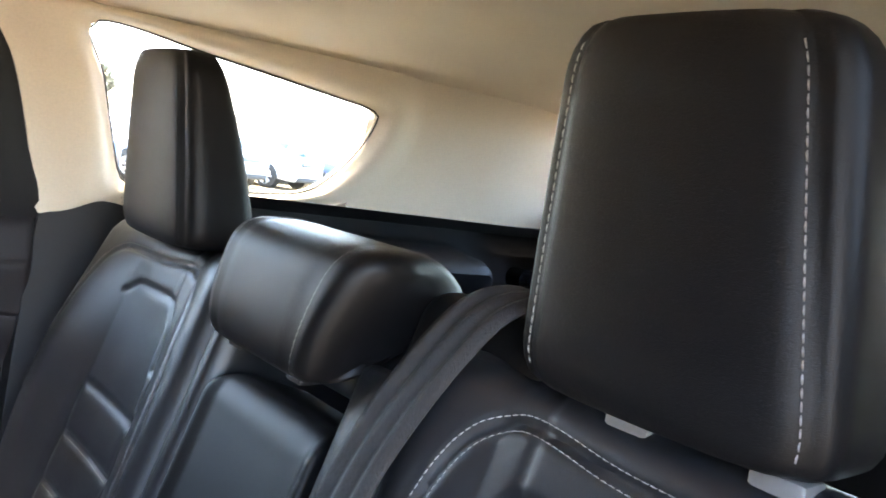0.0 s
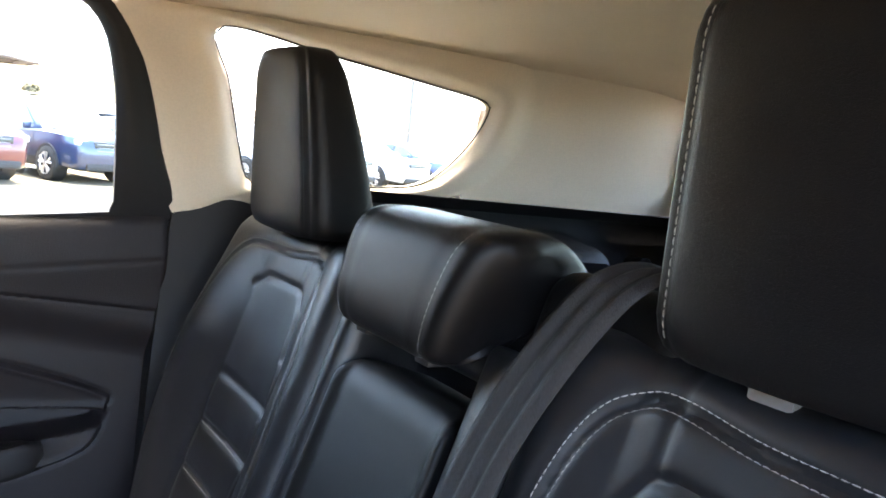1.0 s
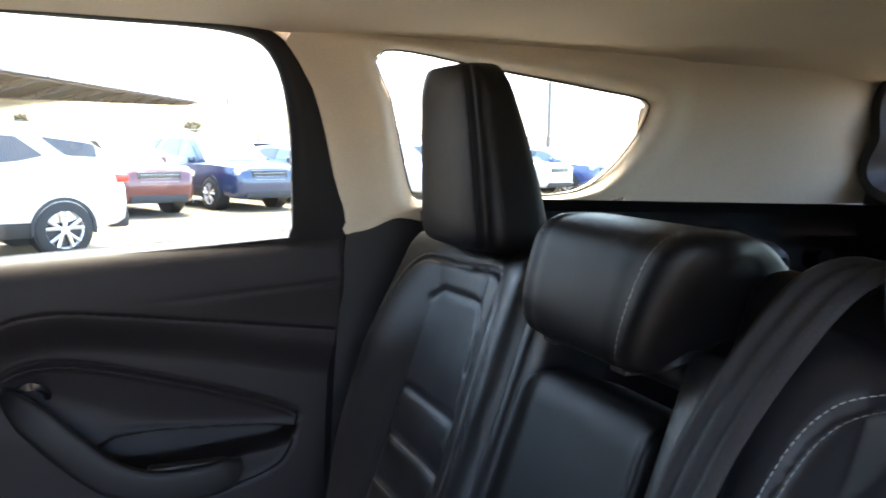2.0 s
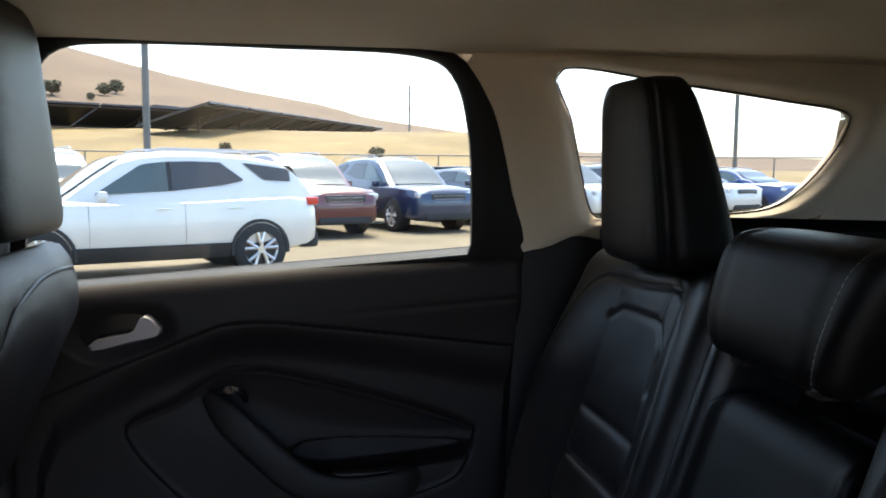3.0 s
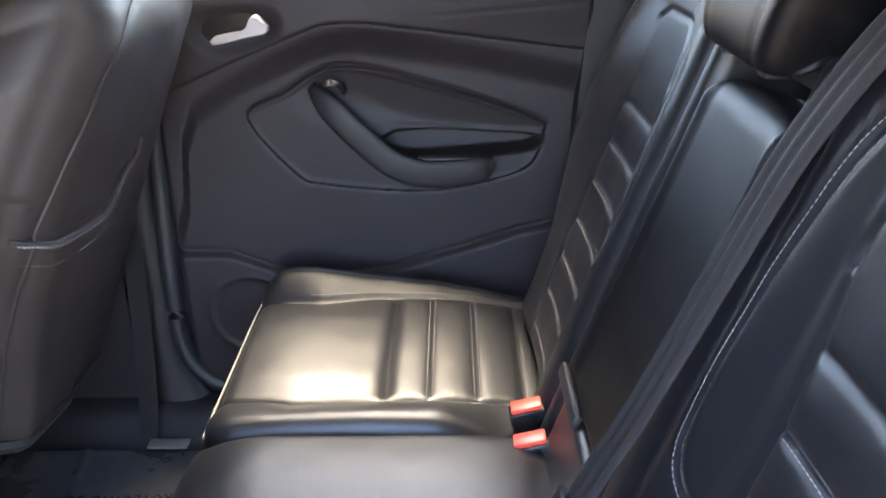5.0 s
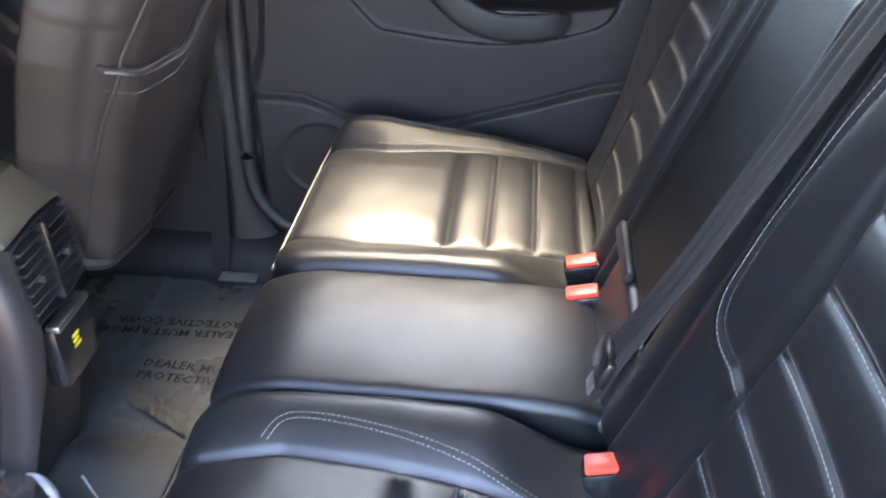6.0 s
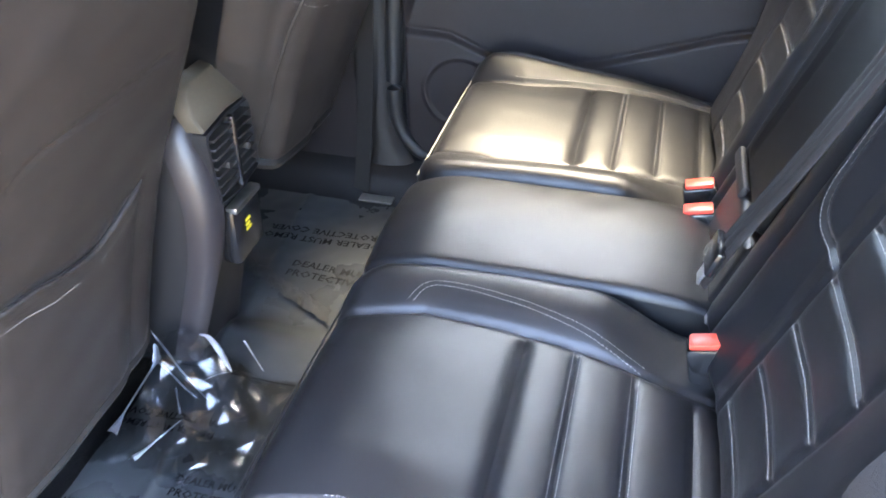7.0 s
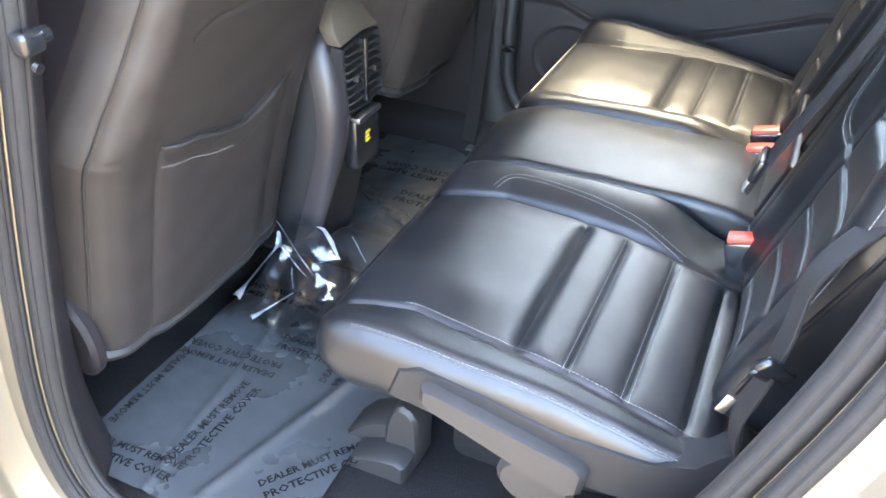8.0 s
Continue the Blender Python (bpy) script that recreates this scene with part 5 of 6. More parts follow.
for x0, x1 in ((0.0, 0.060), (0.070, 0.130)):
    for k in range(7):
        z = 0.762 + k * 0.0165
        bm = bmesh.new()
        block(bm, (x0, 0.704, z - 0.0022), (x1, 0.722, z + 0.0022), 0.0012, Matrix.Translation((0, 0, 0)), 1)
        cpart("slat", bm, PLASTIC_GREY, vent)
    bm = bmesh.new()
    block(bm, (x0 + 0.026, 0.698, 0.800), (x0 + 0.036, 0.712, 0.812), 0.002)
    cpart("slider", bm, PLASTIC_GREY, vent)
bm = bmesh.new()
block(bm, (0.060, 0.700, 0.748), (0.070, 0.724, 0.878), 0.003)
cpart("divider", bm, GLOSS_BLACK, vent)
bm = bmesh.new()
block(bm, (0.0, 0.722, 0.745), (0.135, 0.731, 0.878), 0.0)
cpart("vent_back", bm, BLACK, vent)
bm = bmesh.new()
block(bm, (0.012, 0.700, 0.612), (0.112, 0.735, 0.722), 0.008)
flap = cpart("outlet_cover", bm, GLOSS_BLACK, t, "black power outlet cover")
bm = bmesh.new()
block(bm, (0.016, 0.694, 0.716), (0.108, 0.716, 0.728), 0.003)
cpart("outlet_rim", bm, STEEL, flap)
bm = bmesh.new()
for k in range(3):
    block(bm, (0.048, 0.6985, 0.664 + 0.009 * k), (0.066 - 0.004 * (k % 2), 0.6997, 0.669 + 0.009 * k), 0)
cpart("outlet_print", bm, YELLOW, flap, "small yellow warning print")
# belt and stalk by the far front seat
bm = bmesh.new()
strap(bm, [(0.655, 0.70, 1.20), (0.650, 0.705, 0.95), (0.648, 0.715, 0.70), (0.645, 0.73, 0.50), (0.64, 0.74, 0.40)], 0.047, across=(0.3, 1, 0))
t = thing("seat_belt", (0.65, 0.71, 0.9), "black belt of the far front seat hanging by the pillar", "seat belt", "seat belts")
part("webbing", bm, WEBBING, t)


# ---- film, print and wrapping on the floor ----
def film_z(x, y):
    fold = 0.006 * math.exp(-((y - 0.60 + 0.25 * (x + 0.5)) / 0.012) ** 2) + 0.004 * math.exp(-((y - 0.80 - 0.1 * x) / 0.010) ** 2)
    return 0.390 + 0.03 * math.exp(-(x / 0.10) ** 4) + 0.004 * noise.noise((x * 9, y * 9, 3)) + 0.0012 * noise.noise((x * 27, y * 27, 5)) + fold


def film(x0, x1, y0, y1, label, material=FILM):
    bm = bmesh.new()
    rows = []
    for x in np.linspace(x0, x1, 150):
        wob = 0.012 * noise.noise((x * 7, 0, 9))
        rows.append([(x, y, film_z(x, y)) for y in np.linspace(y0 + wob, y1 + wob * 0.5, 120)])
    grid(bm, rows)
    return piece("floor_cover", bm, material, label, "floor cover", "floor covers")


near_film = film(-0.690, -0.060, 0.470, 0.897, "grey printed protective film over the near footwell carpet")
far_film = film(-0.058, 0.60, 0.47, 1.02, "grey printed protective film over the far footwell carpet")


def printed(parent, text, x, y, turn, size):
    """A line of print lying on the film, from (x, y) on, read in the direction turn."""
    fc = bpy.data.curves.new("print", "FONT")
    fc.body, fc.size, fc.resolution_u, fc.offset = text, size, 1, 0.0005
    ob = bpy.data.objects.new("print", fc)
    scene.collection.objects.link(ob)
    me = bpy.data.meshes.new_from_object(ob)
    bpy.data.objects.remove(ob)
    bpy.data.curves.remove(fc)
    c, s = math.cos(radians(turn)), math.sin(radians(turn))
    for v in me.vertices:
        px, py = x + v.co.x * c - v.co.y * s, y + v.co.x * s + v.co.y * c
        v.co = (px, py, film_z(px, py) + 0.0016)
    me.materials.append(INK)
    o = new("printed_text", me)
    o.parent = parent
    return o


A, B = "DEALER MUST REMOVE", "PROTECTIVE COVER"
for x, y, turn in ((-0.621, 0.727, -2), (-0.378, 0.692, 93), (-0.642, 0.905, -87), (-0.288, 0.737, -89), (-0.607, 0.569, -37), (-0.18, 0.72, 91), (-0.36, 0.60, 2)):
    c, s = math.cos(radians(turn)), math.sin(radians(turn))
    printed(near_film, A, x, y, turn, 0.0195)
    printed(near_film, B, x + 0.028 * s, y - 0.028 * c, turn, 0.0215)
printed(near_film, A, -0.395, 0.884, 180, 0.0195)
for x, y, turn in ((0.31, 0.79, -92), (0.43, 0.62, 92)):
    c, s = math.cos(radians(turn)), math.sin(radians(turn))
    printed(far_film, A, x, y, turn, 0.030)
    printed(far_film, B, x + 0.034 * s, y - 0.034 * c, turn, 0.030)
# strip of film across the tunnel, and a silver glint by the far sill
bm = bmesh.new()
rows = []
for k in range(40):
    f = k / 39
    x, y = 0.26 - 0.13 * f, 0.87 - 0.24 * f
    rows.append([(x + 0.05 * w + 0.01 * noise.noise((f * 9, w, 0)), y + 0.02 * w, film_z(x, y) + 0.006 + 0.007 * abs(noise.noise((f * 12, w * 3, 2)))) for w in np.linspace(0, 1, 8)])
grid(bm, rows)
piece("film_strip", bm, FILM_STRIP, "wrinkled grey strip of printed film on the carpet", "film strip")
# small silver plate added in place of a glint of light
bm = bmesh.new()
block(bm, (0.600, 0.650, 0.393), (0.632, 0.735, 0.397), 0.001)
piece("sill_glint", bm, PLASTIC_SILVER, "silver plate standing for a glint on the carpet by the far sill", "clip")


def wrapping():
    """A clear plastic sheet pulled up to a peak, with a few long folds whose highlights are whitish strips."""
    t = thing("plastic_wrapping", (-0.15, 0.80, 0.39), "crumpled clear plastic wrapping lying in the footwell", "plastic wrapping")
    rng = np.random.RandomState(5)
    bm = bmesh.new()
    rows = []
    for i in range(15):
        a = i / 14
        row = []
        for j in range(19):
            b = j / 18
            x, y = -0.30 + 0.24 * a + 0.006 * rng.uniform(-1, 1), 0.585 + 0.315 * b + 0.006 * rng.uniform(-1, 1)
            turn = math.atan2(y - 0.80, x + 0.10)
            rise = 0.10 * max(0.0, 1 - math.hypot((x + 0.07) / 0.17, (y - 0.82) / 0.15)) + 0.014 * abs(math.sin(3.5 * turn + 4 * a))
            row.append((x, y, 0.402 + rise + 0.011 * rng.uniform(0, 1)))
        rows.append(row)
    V = [[bm.verts.new(p) for p in r] for r in rows]
    for i in range(14):
        for j in range(18):
            q = (V[i][j], V[i + 1][j], V[i + 1][j + 1], V[i][j + 1])
            for f in (((q[0], q[1], q[2]), (q[0], q[2], q[3])) if rng.uniform() < 0.5 else ((q[0], q[1], q[3]), (q[1], q[2], q[3]))):
                bm.faces.new(f)
    sheet = part("sheet", bm, WRAP, t, "thin clear crumpled sheet", False)
    sheet.visible_shadow = False
    # doubled folds, their highlights put into a whitish colour: each a line of (x, y, z, width)
    for line in (((-0.088, 0.870, 0.483, 0.010), (-0.106, 0.858, 0.474, 0.017), (-0.117, 0.856, 0.469, 0.011), (-0.128, 0.858, 0.463, 0.004), (-0.200, 0.874, 0.427, 0.003), (-0.220, 0.878, 0.416, 0.012), (-0.236, 0.881, 0.408, 0.017)),
                 ((-0.068, 0.888, 0.496, 0.003), (-0.095, 0.845, 0.483, 0.008), (-0.123, 0.802, 0.470, 0.006), (-0.150, 0.743, 0.440, 0.003)),
                 ((-0.114, 0.852, 0.470, 0.013), (-0.124, 0.825, 0.460, 0.006), (-0.137, 0.795, 0.446, 0.007), (-0.148, 0.765, 0.436, 0.002)),
                 ((-0.060, 0.795, 0.500, 0.004), (-0.062, 0.775, 0.499, 0.022), (-0.075, 0.752, 0.490, 0.024), (-0.095, 0.728, 0.479, 0.014), (-0.108, 0.712, 0.474, 0.004)),
                 ((-0.108, 0.710, 0.474, 0.003), (-0.112, 0.735, 0.466, 0.004), (-0.122, 0.758, 0.456, 0.005)),
                 ((-0.046, 0.715, 0.490, 0.006), (-0.066, 0.690, 0.480, 0.004), (-0.088, 0.662, 0.468, 0.003)),
                 ((-0.193, 0.772, 0.425, 0.002), (-0.240, 0.800, 0.411, 0.003), (-0.262, 0.813, 0.405, 0.009), (-0.272, 0.820, 0.403, 0.013)),
                 ((-0.142, 0.806, 0.444, 0.004), (-0.160, 0.795, 0.434, 0.003), (-0.180, 0.780, 0.425, 0.003))):
        bm = bmesh.new()
        pts = curve([p[:3] for p in line], 5)
        rows = []
        for i, c in enumerate(pts):
            d = pts[min(i + 1, len(pts) - 1)] - pts[max(i - 1, 0)]
            out = d.cross(Vector((0.5, -0.5, 0.7))).normalized()
            w = float(np.interp(i / (len(pts) - 1), np.linspace(0, 1, len(line)), [p[3] for p in line])) * rng.uniform(0.88, 1.1)
            rows.append([c - out * w * 0.5, c - out * w * 0.1 + Vector((0, 0, 0.25 * w)), c + out * w * 0.5])
        grid(bm, rows)
        fold = part("fold", bm, FOLD_GLINT, t, "whitish strip painted as a fold's highlight", False)
        fold.visible_shadow = False


wrapping()

# ---- the near side with its open doorway ----
OPENING = [(p.x, p.y) for p in curve([(0.60, 1.655, 0), (0.655, 1.40, 0), (0.690, 1.17, 0), (0.735, 0.98, 0), (0.775, 0.80, 0), (0.808, 0.60, 0), (0.806, 0.47, 0), (0.77, 0.390, 0), (0.68, 0.362, 0), (0.50, 0.355, 0), (0.32, 0.37, 0),
                                      (0.16, 0.45, 0), (0.04, 0.60, 0), (-0.035, 0.74, 0), (-0.080, 0.85, 0), (-0.140, 1.05, 0), (-0.165, 1.25, 0), (-0.155, 1.45, 0), (-0.10, 1.60, 0), (0.0, 1.668, 0), (0.3, 1.680, 0)], 8, True)]
OPEN_N = resample(OPENING, 180)


def jamb_x(z):
    return -0.722 + (0.22 * max(0.0, z - 1.31))


bm = bmesh.new()
tube(bm, [(jamb_x(z), y, z) for y, z in OPEN_N], 0.016, 30, True, up=(1, 0, 0), ribs=5)
tube(bm, [(jamb_x(z) - 0.022, y, z) for y, z in outward(OPEN_N, 0.024)], 0.013, 30, True, up=(1, 0, 0), ribs=5)
piece("door_seal", bm, RUBBER, "black rubber seal round the open doorway", "seal", kind="structure")
bm = bmesh.new()
grid(bm, [[(jamb_x(z) + dx, y, z) for y, z in outward(OPEN_N, d)] for d, dx in ((0.008, 0.006), (0.020, 0.03), (0.035, 0.06), (0.07, 0.10), (0.11, 0.12))], True)
piece("door_jamb_trim", bm, PLASTIC_SOFT, "charcoal plastic trim inside the open doorway", "trim", kind="structure")
bm = bmesh.new()
grid(bm, [[(jamb_x(z) + dx, y, z) for y, z in outward(OPEN_N, d)] for d, dx in ((0.014, -0.010), (0.030, -0.022), (0.034, -0.028), (0.042, -0.028), (0.060, -0.030), (0.066, -0.040), (0.072, -0.070), (0.085, -0.082), (0.12, -0.086))], True)
piece("body_side", bm, CAR_GOLD, "pale gold painted body side round the doorway", "car body", kind="structure")
bm = bmesh.new()
for lo, hi in (((-0.83, -1.36, 0.25), (-0.79, -0.235, 1.20)), ((-0.80, 0.885, 0.25), (-0.76, 1.80, 1.22)), ((-0.815, -0.30, 0.22), (-0.775, 1.80, 0.262))):
    block(bm, lo, hi, 0.01)
piece("body_side", bm, CAR_GOLD, "pale gold painted lower body side", "car body", kind="structure")
bm = bmesh.new()
block(bm, (0.76, -1.36, 0.25), (0.80, 1.80, 1.28), 0.01)
piece("body_side", bm, CAR_GOLD, "pale gold painted far body side", "car body", kind="structure")
bm = bmesh.new()
grid(bm, [[(-0.66 + 0.20 * (z - 1.38) * (z > 1.38), y, z) for z in np.linspace(0.6, 1.70, 14)] for y in np.linspace(-0.28, -1.29, 14)])
piece("pillar_trim", bm, BEIGE, "beige rear pillar trim behind the open doorway", "pillar trim", kind="structure")
bm = bmesh.new()
block(bm, (-0.740, 0.664, 1.118), (-0.708, 0.687, 1.144), 0.007, None, 3)
tube(bm, [(-0.712, 0.676, 1.133), (-0.700, 0.676, 1.133)], 0.010, 16)
tube(bm, [(-0.732, 0.664, 1.110), (-0.732, 0.658, 1.108)], 0.006, 10)
piece("door_check", bm, GLOSS_BLACK, "black door check on the pillar of the doorway", "door check")

# trim of the pillar beside the front seat, and of the wheel arch behind the rear seat
bm = bmesh.new()
rows = []
for z in np.linspace(0.40, 1.66, 40):
    y0 = float(np.interp(z, [0.40, 0.47, 0.60, 0.80, 0.98, 1.17, 1.40, 1.655], [0.775, 0.806, 0.808, 0.775, 0.735, 0.690, 0.655, 0.60])) + 0.012
    lean = 0.22 * max(0.0, z - 1.31)
    rows.append([(-0.705 + lean, y0, z), (-0.690 + lean, y0 + 0.012, z), (-0.672 + lean, y0 + 0.05, z), (-0.662 + lean, y0 + 0.12, z), (-0.665 + lean, y0 + 0.20, z), (-0.70 + lean, y0 + 0.26, z)])
grid(bm, rows)
piece("pillar_trim", bm, PLASTIC_GREY, "grey plastic trim on the pillar beside the front seat", "pillar trim", kind="structure")
bm = bmesh.new()
rows = []
for z in np.linspace(1.39, 0.55, 28):
    f = (1.39 - z) / 0.84
    yf = -0.185 + 0.13 * f
    rows.append([(-0.715, yf, z), (-0.700, yf - 0.012, z)] + [(-0.675 + 0.03 * f - 0.01 * u * u, yf - 0.02 - 0.24 * u, z) for u in np.linspace(0, 1, 10)])
grid(bm, rows)
piece("side_trim", bm, PLASTIC, "charcoal plastic wheel arch trim beside the rear seat", "trim", kind="structure")

# unseen: a plain wall added to hold back light ahead, and the open door
bm = bmesh.new()
block(bm, (-0.74, 1.55, 1.16), (0.74, 1.58, 1.75), 0.005, Matrix.Rotation(0, 4, "X"))
for lo, hi in (((-0.76, 0.90, 1.20), (-0.70, 1.60, 1.75)), ((0.56, 1.25, 1.20), (0.70, 1.60, 1.75)), ((-0.74, 1.20, 1.67), (0.74, 1.60, 1.74))):
    block(bm, lo, hi, 0.005)
piece("front_light_stop", bm, PLASTIC_GREY, "plain grey wall added unseen to keep light out of the cabin", "wall", kind="structure")
bm = bmesh.new()
m = Matrix.Translation((-0.83, 0.86, 0)) @ Matrix.Rotation(radians(10), 4, "Z")
block(bm, (-0.98, -0.05, 0.30), (-0.02, 0.05, 1.30), 0.02, m)
block(bm, (-0.98, -0.03, 1.62), (-0.02, 0.03, 1.68), 0.01, m)
block(bm, (-0.10, -0.03, 1.301), (-0.02, 0.03, 1.619), 0.01, m)
block(bm, (-0.98, -0.03, 1.301), (-0.90, 0.03, 1.619), 0.01, m)
piece("open_door", bm, CAR_GOLD, "pale gold rear door standing open", "car door", kind="structure")


# ---- outside ----
def terrain(x, y):
    r, az = math.hypot(x, y), math.degrees(math.atan2(y, x))
    flat = min(1.0, max(0.0, (r - 34) / 58.0))
    front = 1.0 if abs(az) < 75 else max(0.0, 1 - (abs(az) - 75) / 40)
    field = front * (5.2 * flat * flat * (3 - 2 * flat)) * (1.0 if az > -14 else max(0.25, 1 + (az + 14) / 10))
    elev = float(np.interp(az, [-180, -90, -32, -20, -16.4, -9.3, -5.1, -2.1, 1, 6.8, 11.6, 24, 45, 100, 180], [0.6, 0.6, 0.9, 1.2, 1.7, 2.5, 3.1, 4.0, 4.6, 5.6, 6.6, 9.0, 10, 3, 0.6]))
    k = min(1.0, max(0.0, (r - 110) / 300.0))
    k = k * k * (3 - 2 * k)
    hill = max(0.0, math.tan(math.radians(elev)) * 410 - field) * k
    rough = 3.0 * k * noise.noise((x * 0.012, y * 0.012, 0)) + 0.25 * flat * noise.noise((x * 0.07, y * 0.07, 2))
    far = max(0.0, min(1.0, (r - 600) / 1500))
    return (field + hill + rough) * (1 - far)


bm = bmesh.new()
radii = [0.0] + list(np.geomspace(3, 3500, 60))
rows = []
for r in radii[1:]:
    rows.append([(r * math.cos(a), r * math.sin(a), terrain(r * math.cos(a), r * math.sin(a))) for a in np.linspace(-math.pi, math.pi, 241)[:-1]])
V = grid(bm, rows, True)
bm.faces.new(V[0][::-1])
GROUND = bpy.data.materials.new("lot_and_dry_grass")
GROUND.use_nodes = True
gn, gl = GROUND.node_tree.nodes, GROUND.node_tree.links.new
gb = gn["Principled BSDF"]
gb.inputs["Roughness"].default_value = 0.92
co = gn.new("ShaderNodeTexCoord")


def g_noise(scale, detail=6):
    t = gn.new("ShaderNodeTexNoise")
    t.inputs["Scale"].default_value, t.inputs["Detail"].default_value = scale, detail
    gl(co.outputs["Object"], t.inputs["Vector"])
    return t


def g_ramp(fac, c0, c1, p0=0.3, p1=0.7):
    t = gn.new("ShaderNodeValToRGB")
    t.color_ramp.elements[0].position, t.color_ramp.elements[1].position = p0, p1
    t.color_ramp.elements[0].color, t.color_ramp.elements[1].color = (*c0, 1), (*c1, 1)
    gl(fac, t.inputs[0])
    return t


lot = g_ramp(g_noise(0.7).outputs[0], (0.155, 0.118, 0.070), (0.22, 0.170, 0.105))
fine = g_ramp(g_noise(40).outputs[0], (0.8, 0.8, 0.8), (1.15, 1.15, 1.15))
lot2 = gn.new("ShaderNodeMix")
lot2.data_type, lot2.blend_type = "RGBA", "MULTIPLY"
lot2.inputs[0].default_value = 1.0
gl(lot.outputs[0], lot2.inputs[6]), gl(fine.outputs[0], lot2.inputs[7])
grass = g_ramp(g_noise(0.18, 10).outputs[0], (0.17, 0.112, 0.042), (0.27, 0.185, 0.075))
hillc = g_ramp(g_noise(0.035, 12).outputs[0], (0.105, 0.062, 0.032), (0.165, 0.102, 0.056))
sep = gn.new("ShaderNodeSeparateXYZ")
gl(co.outputs["Object"], sep.inputs[0])
length = gn.new("ShaderNodeVectorMath")
length.operation = "LENGTH"
gl(co.outputs["Object"], length.inputs[0])


def g_band(lo, hi):
    t = gn.new("ShaderNodeMapRange")
    t.inputs["From Min"].default_value, t.inputs["From Max"].default_value = lo, hi
    gl(length.outputs["Value"], t.inputs[0])
    return t


m1, m2 = gn.new("ShaderNodeMix"), gn.new("ShaderNodeMix")
for m_, f_, a_, b_ in ((m1, g_band(31, 34), lot2.outputs[2], grass.outputs[0]), (m2, g_band(108, 135), m1.outputs[2], hillc.outputs[0])):
    m_.data_type = "RGBA"
    gl(f_.outputs[0], m_.inputs[0]), gl(a_, m_.inputs[6]), gl(b_, m_.inputs[7])
gl(m2.outputs[2], gb.inputs["Base Color"])
piece("ground", bm, GROUND, "sandy parking lot running into dry grass and a bare brown hill", "ground", kind="structure")

TYRE = mat("tyre_rubber", (0.018, 0.018, 0.018), 0.85, var=0.2, scale=30)
RIM = mat("alloy_rim", (0.62, 0.61, 0.60), 0.3, metal=0.9, var=0.05)
CLAD = mat("black_cladding", (0.019, 0.020, 0.022), 0.7, var=0.15, scale=20)
CAR_GLASS = mat("dark_car_glass", (0.02, 0.026, 0.03), 0.06, var=0.1, spec=0.8, scale=3)
LAMP = mat("headlamp_lens", (0.65, 0.66, 0.68), 0.12, metal=0.4, var=0.1)
# windshield glare is put into the pale base colour
CAR_GLASS_PALE = mat("pale_reflecting_car_glass", (0.10, 0.12, 0.125), 0.05, metal=0.3, var=0.1, spec=1.0, scale=3)
CAR_GLASS_FRONT = mat("green_tinted_car_glass", (0.06, 0.085, 0.08), 0.05, metal=0.2, var=0.1, spec=1.0, scale=3)
TAIL = mat("red_tail_lamp", (0.55, 0.03, 0.02), 0.15, var=0.1)


def paint(name, colour, metal=0.2):
    return mat(name, colour, 0.3, metal=metal, var=0.03, scale=8, stain=0.04, stain_scale=1.2, coat=1.0)


